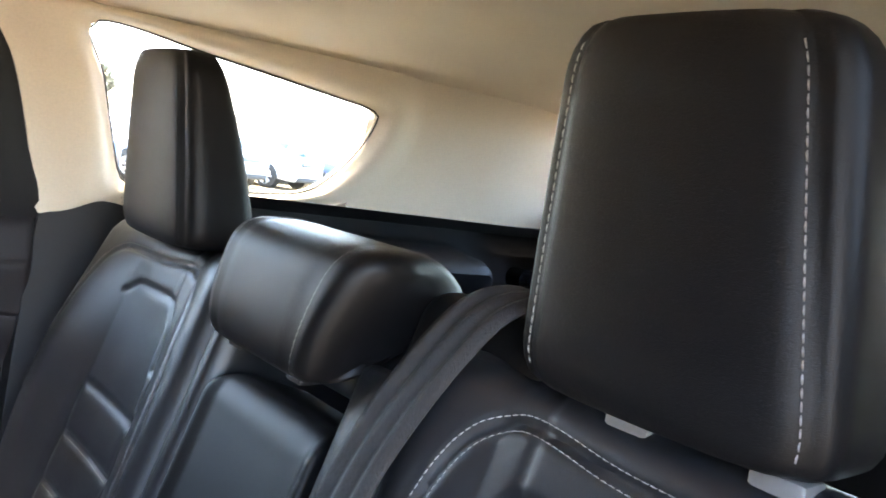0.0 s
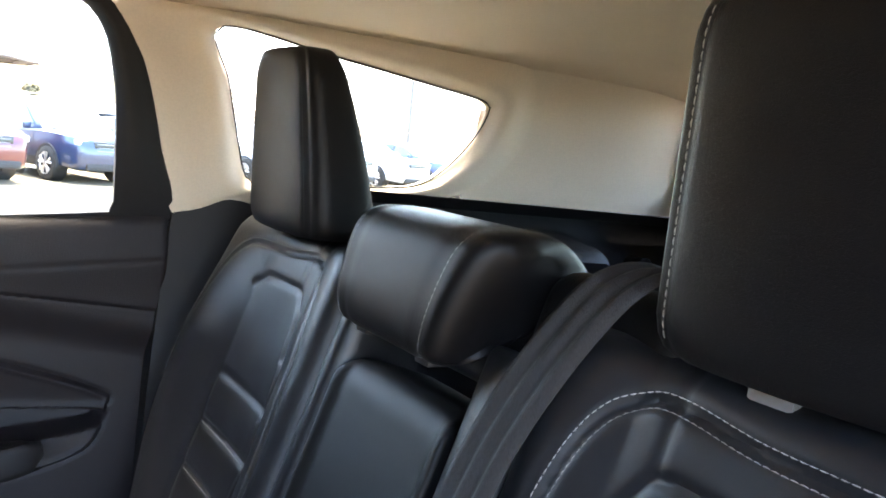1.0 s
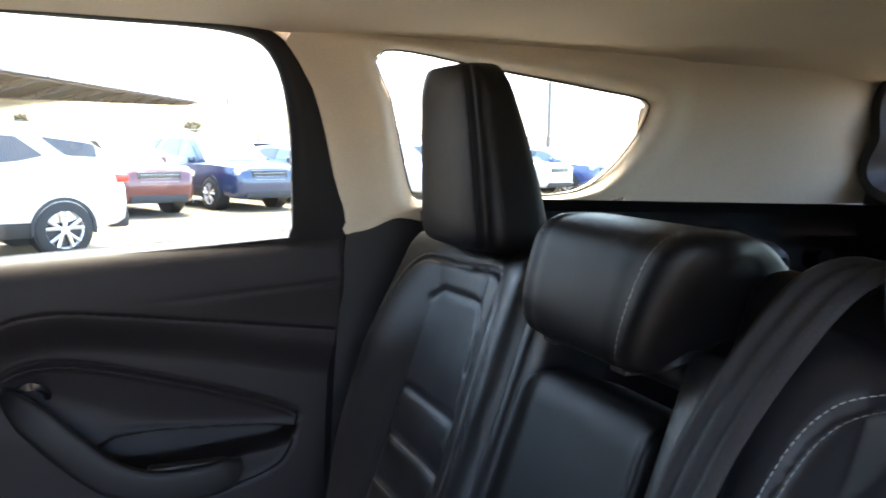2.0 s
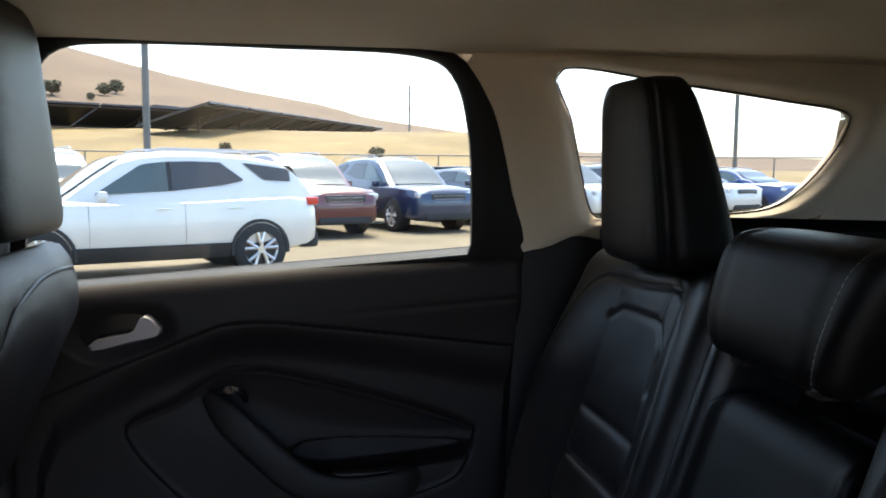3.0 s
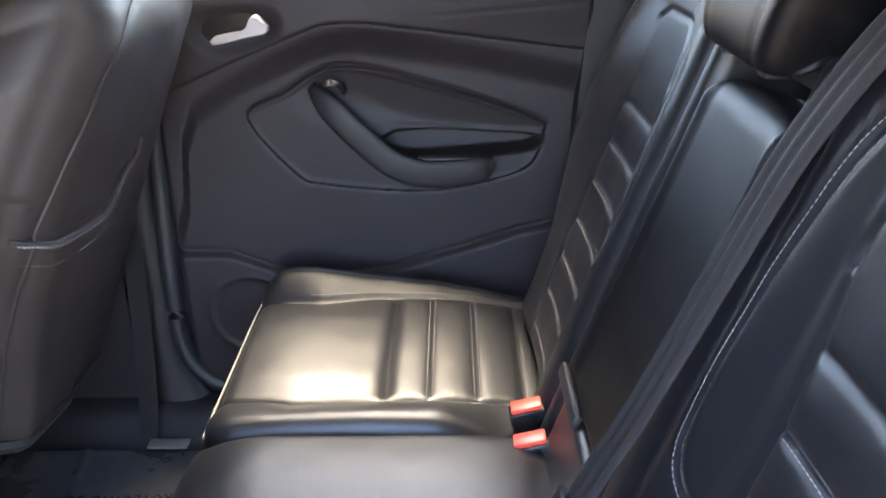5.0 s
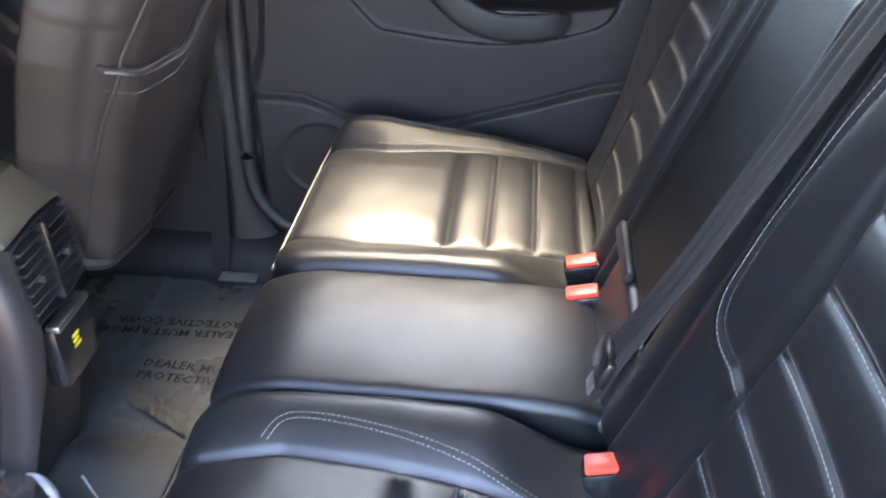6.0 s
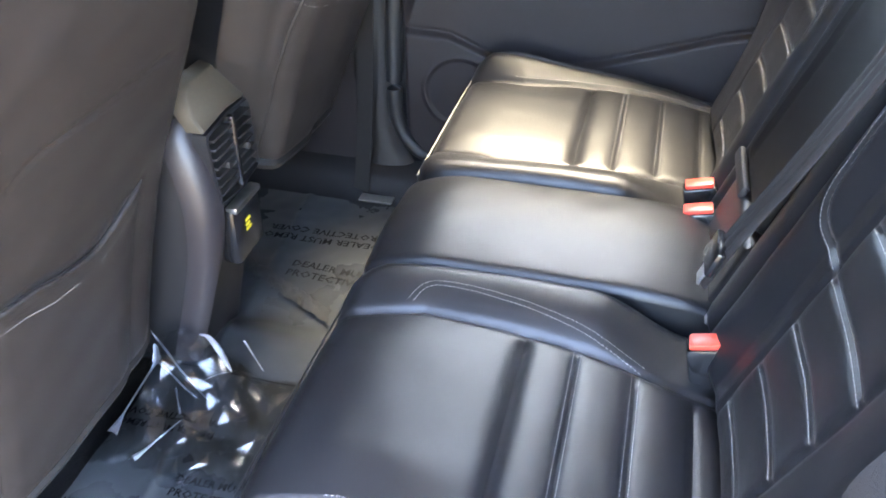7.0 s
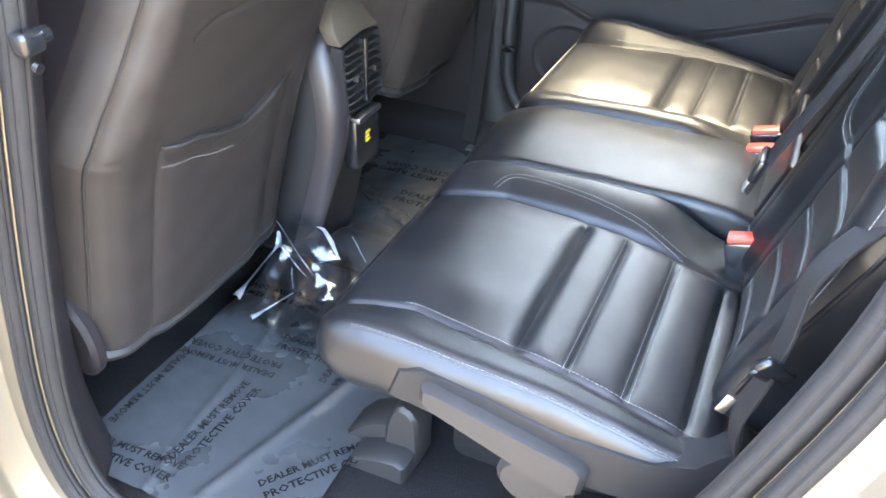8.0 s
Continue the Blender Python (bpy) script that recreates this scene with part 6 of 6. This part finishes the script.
def suv(x, y, heading, colour, label, L=4.65, Hh=1.66, W2=0.92, group="parked cars"):
    """A parked sport utility car: x forwards in its own frame."""
    t = new("car")
    tagged(t, label, "car", group)
    P = paint("body_paint", colour)

    def sx(u):
        return (u - 0.5) * L
    S = [0, 0.012, 0.04, 0.10, 0.19, 0.30, 0.45, 0.60, 0.70, 0.80, 0.88, 0.94, 0.975, 0.992, 1.0]
    top = [0.78, 0.95, 1.06, 1.10, 1.09, 1.07, 1.05, 1.04, 1.05, 1.05, 1.03, 1.00, 0.95, 0.86, 0.70]
    hw = [0.74, 0.84, 0.89, 0.91, 0.92, 0.92, 0.92, 0.92, 0.92, 0.92, 0.90, 0.85, 0.79, 0.72, 0.64]
    bot = [0.50, 0.42, 0.36, 0.32, 0.30, 0.29, 0.28, 0.28, 0.29, 0.30, 0.30, 0.28, 0.28, 0.32, 0.40]
    k = W2 / 0.92
    loops = []
    for u, zt, w, zb in zip(S, top, hw, bot):
        w *= k
        half = [(0.0, zb), (w * 0.80, zb), (w * 0.95, zb + 0.05), (w * 0.985, zb + 0.16), (w, zb + (zt - zb) * 0.48), (w * 0.985, zb + (zt - zb) * 0.72), (w * 0.965, zt - 0.05), (w * 0.90, zt - 0.004), (w * 0.55, zt + 0.025), (0.0, zt + 0.035)]
        loops.append([(sx(u), -a, b) for a, b in half] + [(sx(u), a, b) for a, b in half[-2:0:-1]])
    bm = bmesh.new()
    loft(bm, loops)
    part("body", bm, P, t)
    # cabin
    CS = [0.015, 0.035, 0.07, 0.12, 0.20, 0.32, 0.44, 0.52, 0.58, 0.64, 0.70, 0.745]
    CZ = [1.02, 1.24, Hh - 0.23, Hh - 0.11, Hh - 0.04, Hh, Hh, Hh - 0.03, Hh - 0.11, Hh - 0.29, 1.17, 1.03]
    zc, wb, wt = 0.98, 0.892 * k, 0.665 * k

    def roof_at(u):
        return float(np.interp(u, CS, CZ))

    def side_at(u, z, off=0.0):
        f = min(1.0, max(0.0, (z - zc) / (Hh - zc)))
        taper = 1 - 0.10 * max(0.0, (0.12 - u) / 0.12) - 0.08 * max(0.0, (u - 0.60) / 0.15)
        return (wb + (wt - wb) * f ** 1.1) * taper + off
    loops = []
    for u, zr in zip(CS, CZ):
        half = [(side_at(u, zc), zc)] + [(side_at(u, zc + (zr - 0.05 - zc) * f), zc + (zr - 0.05 - zc) * f) for f in (0.35, 0.7, 1.0)] + [(side_at(u, zr) * 0.88, zr - 0.008), (side_at(u, zr) * 0.5, zr + 0.012), (0, zr + 0.018)]
        loops.append([(sx(u), -a, b) for a, b in half] + [(sx(u), a, b) for a, b in half[-2::-1]])
    bm = bmesh.new()
    loft(bm, loops)
    part("cabin", bm, P, t)
    for s in (-1, 1):
        # one long tapering row of side glass with a black post, and the quarter glass behind the painted pillar
        tops = ([0.089, 0.097, 0.232], [1.42, 1.46, 1.54]), ([0.238, 0.300, 0.38, 0.458, 0.521, 0.645], [1.315, 1.545, 1.555, 1.545, 1.51, 1.14])
        lows = ([0.089, 0.175, 0.232], [1.285, 1.305, 1.525]), ([0.238, 0.30, 0.45, 0.645], [1.295, 1.235, 1.165, 1.125])
        fit = (Hh - zc) / (1.67 - zc)
        for lo, hi, q, nm, gm in ((0.089, 0.232, 0, "side_window", CAR_GLASS), (0.238, 0.441, 1, "side_window", CAR_GLASS), (0.442, 0.454, 1, "window_post", GLOSS_BLACK), (0.455, 0.645, 1, "side_window", CAR_GLASS_FRONT)):
            bm = bmesh.new()
            rows = []
            for u in np.linspace(lo, hi, 14 if hi - lo > 0.05 else 2):
                z0, z1 = (zc + (float(np.interp(u, *w[q])) - zc) * fit for w in (lows, tops))
                rows.append([(sx(u), s * side_at(u, z, 0.014), z) for z in np.linspace(z0, z1, 6)])
            grid(bm, rows)
            part(nm, bm, gm, t)
        for uw in (0.195, 0.785):
            bm = bmesh.new()
            prof = [(-0.115, 0.24), (-0.115, 0.33), (-0.09, 0.36), (0.09, 0.36), (0.115, 0.33), (0.115, 0.24)]
            cy = s * (W2 - 0.085)
            loops2 = [[(sx(uw) + r * math.cos(a), cy + d, 0.36 + r * math.sin(a)) for d, r in prof] for a in np.linspace(0, 2 * math.pi, 33)[:-1]]
            grid(bm, loops2 + [loops2[0]], True)
            wheel = part("wheel", bm, TYRE, t, "black tyre on alloy rim")
            bm = bmesh.new()
            oy = cy + s * 0.10
            ring = [(0.235, 0.0), (0.255, 0.008 * s), (0.245, -0.03 * s), (0.22, -0.03 * s)]
            lp = [[(sx(uw) + r * math.cos(a), oy + d, 0.36 + r * math.sin(a)) for r, d in ring] for a in np.linspace(0, 2 * math.pi, 33)[:-1]]
            grid(bm, lp + [lp[0]], True)
            for q in range(5):
                for d in (-0.16, 0.16):
                    a = 2 * math.pi * q / 5 + d * 0.6 + 0.3
                    c0, c1 = (sx(uw) + 0.05 * math.cos(a - d), 0.36 + 0.05 * math.sin(a - d)), (sx(uw) + 0.24 * math.cos(a + d * 0.9), 0.36 + 0.24 * math.sin(a + d * 0.9))
                    tube(bm, [(c0[0], oy, c0[1]), (c1[0], oy, c1[1])], 0.025, 6)
            loft(bm, [[(sx(uw) + 0.055 * math.cos(a), oy + e, 0.36 + 0.055 * math.sin(a)) for a in np.linspace(0, 2 * math.pi, 16, endpoint=False)] for e in (-0.02, 0.012 * s)])
            part("rim", bm, RIM, wheel, "bright alloy rim")
            bm = bmesh.new()
            ps = [(sx(uw) + r * math.cos(a), 0.36 + r * math.sin(a)) for r, a in [(0.415, b) for b in np.linspace(-0.15, math.pi + 0.15, 22)]]
            pin = [(sx(uw) + 0.37 * math.cos(a), 0.36 + 0.37 * math.sin(a)) for a in np.linspace(-0.15, math.pi + 0.15, 22)]
            yy = s * (float(np.interp(uw, S, hw)) * k + 0.012)
            grid(bm, [[(a, yy - s * 0.05, b) for a, b in ps], [(a, yy, b) for a, b in ps], [(a, yy, b) for a, b in pin], [(a, yy - s * 0.20, b) for a, b in pin]])
            part("wheel_arch", bm, CLAD, t)
            bm = bmesh.new()
            loft(bm, [[(sx(uw) + 0.375 * math.cos(a), s * (W2 * 0.97 + e), 0.36 + 0.375 * math.sin(a)) for a in np.linspace(0, 2 * math.pi, 24, endpoint=False)] for e in (-0.25, 0.012)])
            part("wheel_well", bm, BLACK, t)
        bm = bmesh.new()
        grid(bm, [[(sx(u), s * (W2 * f + 0.006), z) for f, z in ((0.93, 0.27), (0.985, 0.36), (1.0, 0.47))] for u in np.linspace(0.27, 0.71, 6)])
        part("sill_cladding", bm, CLAD, t)
        for u in (0.208, 0.412, 0.665):
            bm = bmesh.new()
            tube(bm, [(sx(u), s * (W2 * f + 0.004), z) for f, z in ((0.985, 0.45), (1.0, 0.66), (0.985, 0.83), (0.962, 1.0))], 0.003, 4)
            part("door_gap", bm, BLACK, t)
        for u in (0.245, 0.452):
            bm = bmesh.new()
            tube(bm, [(sx(u), s * (W2 * 0.985 + 0.01), 0.93), (sx(u + 0.02), s * (W2 * 0.985 + 0.022), 0.935), (sx(u + 0.042), s * (W2 * 0.985 + 0.01), 0.93)], 0.013, 6)
            part("door_handle", bm, P, t)
        bm = bmesh.new()
        block(bm, (sx(0.622), min(s * 0.90 * k, s * 1.06 * k), 1.03), (sx(0.645), max(s * 0.90 * k, s * 1.06 * k), 1.17), 0.03)
        part("mirror", bm, P, t)
        bm = bmesh.new()
        block(bm, (sx(0.935), min(s * 0.48 * k, s * 0.80 * k), 0.80), (sx(0.985), max(s * 0.48 * k, s * 0.80 * k), 0.93), 0.03)
        part("headlight", bm, LAMP, t)
        bm = bmesh.new()
        block(bm, (sx(0.004), min(s * 0.60 * k, s * 0.885 * k), 0.95), (sx(0.042), max(s * 0.60 * k, s * 0.885 * k), 1.06), 0.03)
        part("tail_light", bm, TAIL, t)
        bm = bmesh.new()
        tube(bm, [(sx(0.10), s * wt * 0.86, Hh - 0.03), (sx(0.14), s * wt * 0.86, Hh + 0.035), (sx(0.46), s * wt * 0.86, Hh + 0.05), (sx(0.50), s * wt * 0.86, Hh)], 0.016, 6)
        part("roof_rail", bm, STEEL, t)
    bm = bmesh.new()
    rows = []
    for f in np.linspace(0, 1, 8):
        u = 0.565 + 0.165 * f
        z = roof_at(u) + 0.012
        w = side_at(u, z) * 0.86
        rows.append([(sx(u) + 0.012, yy2 * w, z + 0.012 * (1 - yy2 ** 2)) for yy2 in np.linspace(-1, 1, 9)])
    grid(bm, rows)
    part("windshield", bm, CAR_GLASS_PALE, t)
    bm = bmesh.new()
    grid(bm, [[(sx(0.025 + 0.055 * f) - 0.02, yy2 * side_at(0.05, 1.2) * 0.82, 1.12 + 0.38 * f) for yy2 in np.linspace(-1, 1, 7)] for f in np.linspace(0, 1, 5)])
    part("rear_window", bm, CAR_GLASS, t)
    bm = bmesh.new()
    block(bm, (sx(0.97), -0.46 * k, 0.66), (sx(0.998), 0.46 * k, 0.90), 0.02)
    grille = part("grille", bm, GLOSS_BLACK, t)
    for q in range(3):
        bm = bmesh.new()
        block(bm, (sx(0.985), -0.40 * k, 0.700 + 0.07 * q), (sx(1.001), 0.40 * k, 0.712 + 0.07 * q), 0.004)
        part("chrome_bar", bm, SATIN, grille)
    bm = bmesh.new()
    block(bm, (sx(0.965), -0.62 * k, 0.29), (sx(1.004), 0.62 * k, 0.45), 0.04)
    part("front_bumper", bm, CLAD, t)
    bm = bmesh.new()
    block(bm, (sx(-0.004), -0.80 * k, 0.34), (sx(0.06), 0.80 * k, 0.56), 0.05)
    part("rear_bumper", bm, CLAD, t)
    t.matrix_world = pose(x, y, terrain(x, y), 0, 0, heading)
    return t


WB = Vector((9.907 - 10.984, 3.206 - 0.71, 0))
ang = math.degrees(math.atan2(WB.y, WB.x))
fwd = WB.normalized()
rgt = Vector((fwd.y, -fwd.x, 0))
mid = Vector(((9.907 + 10.984) / 2, (3.206 + 0.71) / 2, 0)) + rgt * 0.83 + fwd * 0.05
suv(mid.x, mid.y, ang, (0.66, 0.66, 0.65), "white sport utility car parked across the lot")
row_dir, nose = Vector((0.40, -0.917, 0)), math.degrees(math.atan2(-0.40, -0.917))
first = Vector((18.9, 0.15, 0))
for k, col, lab, LL, HH in ((0, (0.085, 0.010, 0.016), "dark red sport utility car parked nose out", 5.0, 1.76), (1, (0.014, 0.030, 0.075), "deep blue sport utility car parked nose out", 4.6, 1.70),
                            (2, (0.02, 0.028, 0.05), "dark blue saloon car parked nose out", 4.6, 1.46), (3, (0.70, 0.71, 0.70), "white sport utility car parked in a row", 4.6, 1.66),
                            (4, (0.30, 0.31, 0.33), "grey car parked in a row", 4.6, 1.6), (5, (0.62, 0.64, 0.66), "silver car parked in a row", 4.6, 1.5), (6, (0.03, 0.06, 0.18), "blue car parked in a row", 4.6, 1.5),
                            (-1, (0.55, 0.56, 0.57), "silver car parked in a row", 4.6, 1.6), (-2, (0.42, 0.55, 0.66), "pale blue sport utility car parked in a row", 4.9, 1.80)):
    p = first + row_dir * 2.7 * k
    suv(p.x, p.y, nose, col, lab, LL, HH)


PANEL = mat("dark_solar_panel", (0.034, 0.030, 0.030), 0.45, var=0.2, scale=0.6, stain=0.2)
RUST = mat("brown_painted_steel", (0.045, 0.034, 0.028), 0.7, var=0.2, scale=2, stain=0.2)


# solar canopies in the dry field beyond the fence
def canopy(p, q, width, rise):
    """A sloping deck of panels between p and q (the upper edge), on posts and raking beams."""
    p, q = Vector(p), Vector(q)
    run = (q - p).normalized()
    down = Vector((run.y, -run.x, 0)).normalized() * (-1 if run.y < 0 else 1)
    down = -down if down.x < 0 else down
    down = down * width - Vector((0, 0, rise))
    t = thing("solar_canopy", ((p.x + q.x) / 2, (p.y + q.y) / 2, terrain((p.x + q.x) / 2, (p.y + q.y) / 2)), "long dark solar canopy on steel posts in dry grass", "canopy", "solar canopies")
    nrm = run.cross(down).normalized() * 0.09
    count = max(3, int((q - p).length / 9))
    for i in range(count):
        a, b = p.lerp(q, i / count + 0.004), p.lerp(q, (i + 1) / count - 0.004)
        bm = bmesh.new()
        loft(bm, [[a + nrm, b + nrm, b - nrm, a - nrm], [a + down + nrm, b + down + nrm, b + down - nrm, a + down - nrm]])
        part("panel", bm, PANEL, t, smooth=False)
        c = a.lerp(b, 0.5)
        foot = c + down * 0.45
        bm = bmesh.new()
        tube(bm, [c - nrm * 3 + down * 0.04, c - nrm * 3 + down * 0.96], 0.11, 6)
        part("beam", bm, RUST, t)
        bm = bmesh.new()
        tube(bm, [(foot.x, foot.y, terrain(foot.x, foot.y) - 0.2), foot - Vector((0, 0, 0.3))], 0.13, 6)
        part("post", bm, RUST, t)
        bm = bmesh.new()
        tube(bm, [(foot.x, foot.y, foot.z - 1.1), c - nrm * 3 + down * 0.12], 0.07, 5)
        part("brace", bm, RUST, t)
    for f in (0.06, 0.94):
        bm = bmesh.new()
        tube(bm, [p + down * f - nrm * 2, q + down * f - nrm * 2], 0.10, 5)
        part("edge_beam", bm, RUST, t)


def polar(az, r, z):
    return (-0.67 + r * math.cos(radians(az)), 0.15 + r * math.sin(radians(az)), z)


canopy(polar(27, 74, 6.7), polar(6.2, 92, 7.3), 5.0, 1.9)
canopy(polar(5.6, 72, 6.7), polar(-6.0, 150, 8.3), 6.5, 2.0)
canopy(polar(9.0, 100, 8.2), polar(-1.0, 128, 8.3), 5.0, 1.6)

GALV = mat("galvanised_steel", (0.16, 0.155, 0.15), 0.5, metal=0.6, var=0.1, scale=3)


def lamp_post(x, y, r, h):
    t = thing("lamp_post", (x, y, terrain(x, y)), "tall grey steel lamp post in the parking lot", "lamp post", "lamp posts")
    z0 = terrain(x, y)
    bm = bmesh.new()
    tube(bm, [(x, y, z0 + h * f) for f in (0, 0.5, 1.0)], r, 12)
    part("pole", bm, GALV, t)
    bm = bmesh.new()
    loft(bm, [[(x + (r * 2.2) * math.cos(a), y + (r * 2.2) * math.sin(a), z0 + e) for a in np.linspace(0, 2 * math.pi, 14, endpoint=False)] for e in (0, 0.5)])
    part("base", bm, mat("pale_concrete", (0.4, 0.38, 0.35), 0.9, scale=12, stain=0.15), t)


lamp_post(24.0, 4.29, 0.10, 9.0)
lamp_post(40.0, -22.72, 0.12, 12.0)
lamp_post(98.0, -13.3, 0.12, 6.0)
lamp_post(63.0, -29.5, 0.06, 8.5)

# chain-link fence: rail and posts
t = thing("fence", (36, 0, 1.5), "thin wire fence along the edge of the lot", "fence")
for q in range(-14, 12):
    x, y = 36 + q * 0.35, q * 3.0
    bm = bmesh.new()
    tube(bm, [(x, y, terrain(x, y)), (x, y, terrain(x, y) + 2.0)], 0.035, 6)
    part("post", bm, GALV, t)
bm = bmesh.new()
tube(bm, [(36 + q * 0.35, q * 3.0, terrain(36 + q * 0.35, q * 3.0) + 1.98) for q in range(-14, 12)], 0.03, 5)
part("top_rail", bm, GALV, t)

# leaf colour lightened to stand in for haze over the hill
LEAF = mat("haze_paled_green_leaves", (0.14, 0.125, 0.08), 0.9, var=0.4, scale=0.8)
BARK = mat("bark", (0.12, 0.09, 0.06), 0.9, var=0.3, scale=3)


def bush(x, y, size, seed):
    rng = np.random.RandomState(seed)
    z0 = terrain(x, y)
    t = thing("shrub", (x, y, z0), "green shrub on the dry hillside, paled for haze", "shrub", "hillside shrubs")
    bm = bmesh.new()
    tube(bm, [(x, y, z0 - 0.3), (x + 0.1 * size, y, z0 + 0.35 * size)], 0.05 * size, 6)
    for q in range(4):
        a = q * 1.6
        tube(bm, [(x, y, z0 + 0.2 * size), (x + 0.4 * size * math.cos(a), y + 0.4 * size * math.sin(a), z0 + 0.6 * size)], 0.025 * size, 5)
    part("trunk", bm, BARK, t)
    V, F = [], []
    for q in range(420):
        d = rng.normal(size=3)
        d /= np.linalg.norm(d)
        rad = size * 0.55 * rng.uniform(0.45, 1.0) * (1 + 0.35 * noise.noise(Vector(d * 2.2) + Vector((seed, 0, 0))))
        c = np.array((x, y, z0 + 0.55 * size)) + d * rad * np.array((1, 1, 0.75))
        a, b = rng.normal(size=3), rng.normal(size=3)
        a, b = a / np.linalg.norm(a) * 0.09 * size, b / np.linalg.norm(b) * 0.09 * size
        i = len(V)
        V += [tuple(c - a), tuple(c + b), tuple(c + a), tuple(c - b)]
        F.append((i, i + 1, i + 2, i + 3))
    part("crown", stuff_mesh(V, F), LEAF, t, "", False)


def on_hill(az, el):
    """Where a line of sight first meets the hillside."""
    r = 110.0
    while r < 700 and terrain(*polar(az, r, 0)[:2]) - 1.5 < r * math.tan(radians(el)):
        r += 4
    return polar(az, r, 0)[:2]


for k, (az, el, size) in enumerate(((14.9, 4.2, 3.8), (11.9, 4.3, 3.2), (11.2, 4.4, 3.6), (12.7, 3.9, 1.8), (17.2, 4.2, 2.6), (-16.8, 1.3, 5.0), (-16.0, 1.3, 4.0))):
    bush(*on_hill(az, el), size, k + 3)
for k, (x, y, size) in enumerate(((60, 5.0, 0.9), (58, -5.5, 1.0))):
    bush(x, y, size, k + 13)
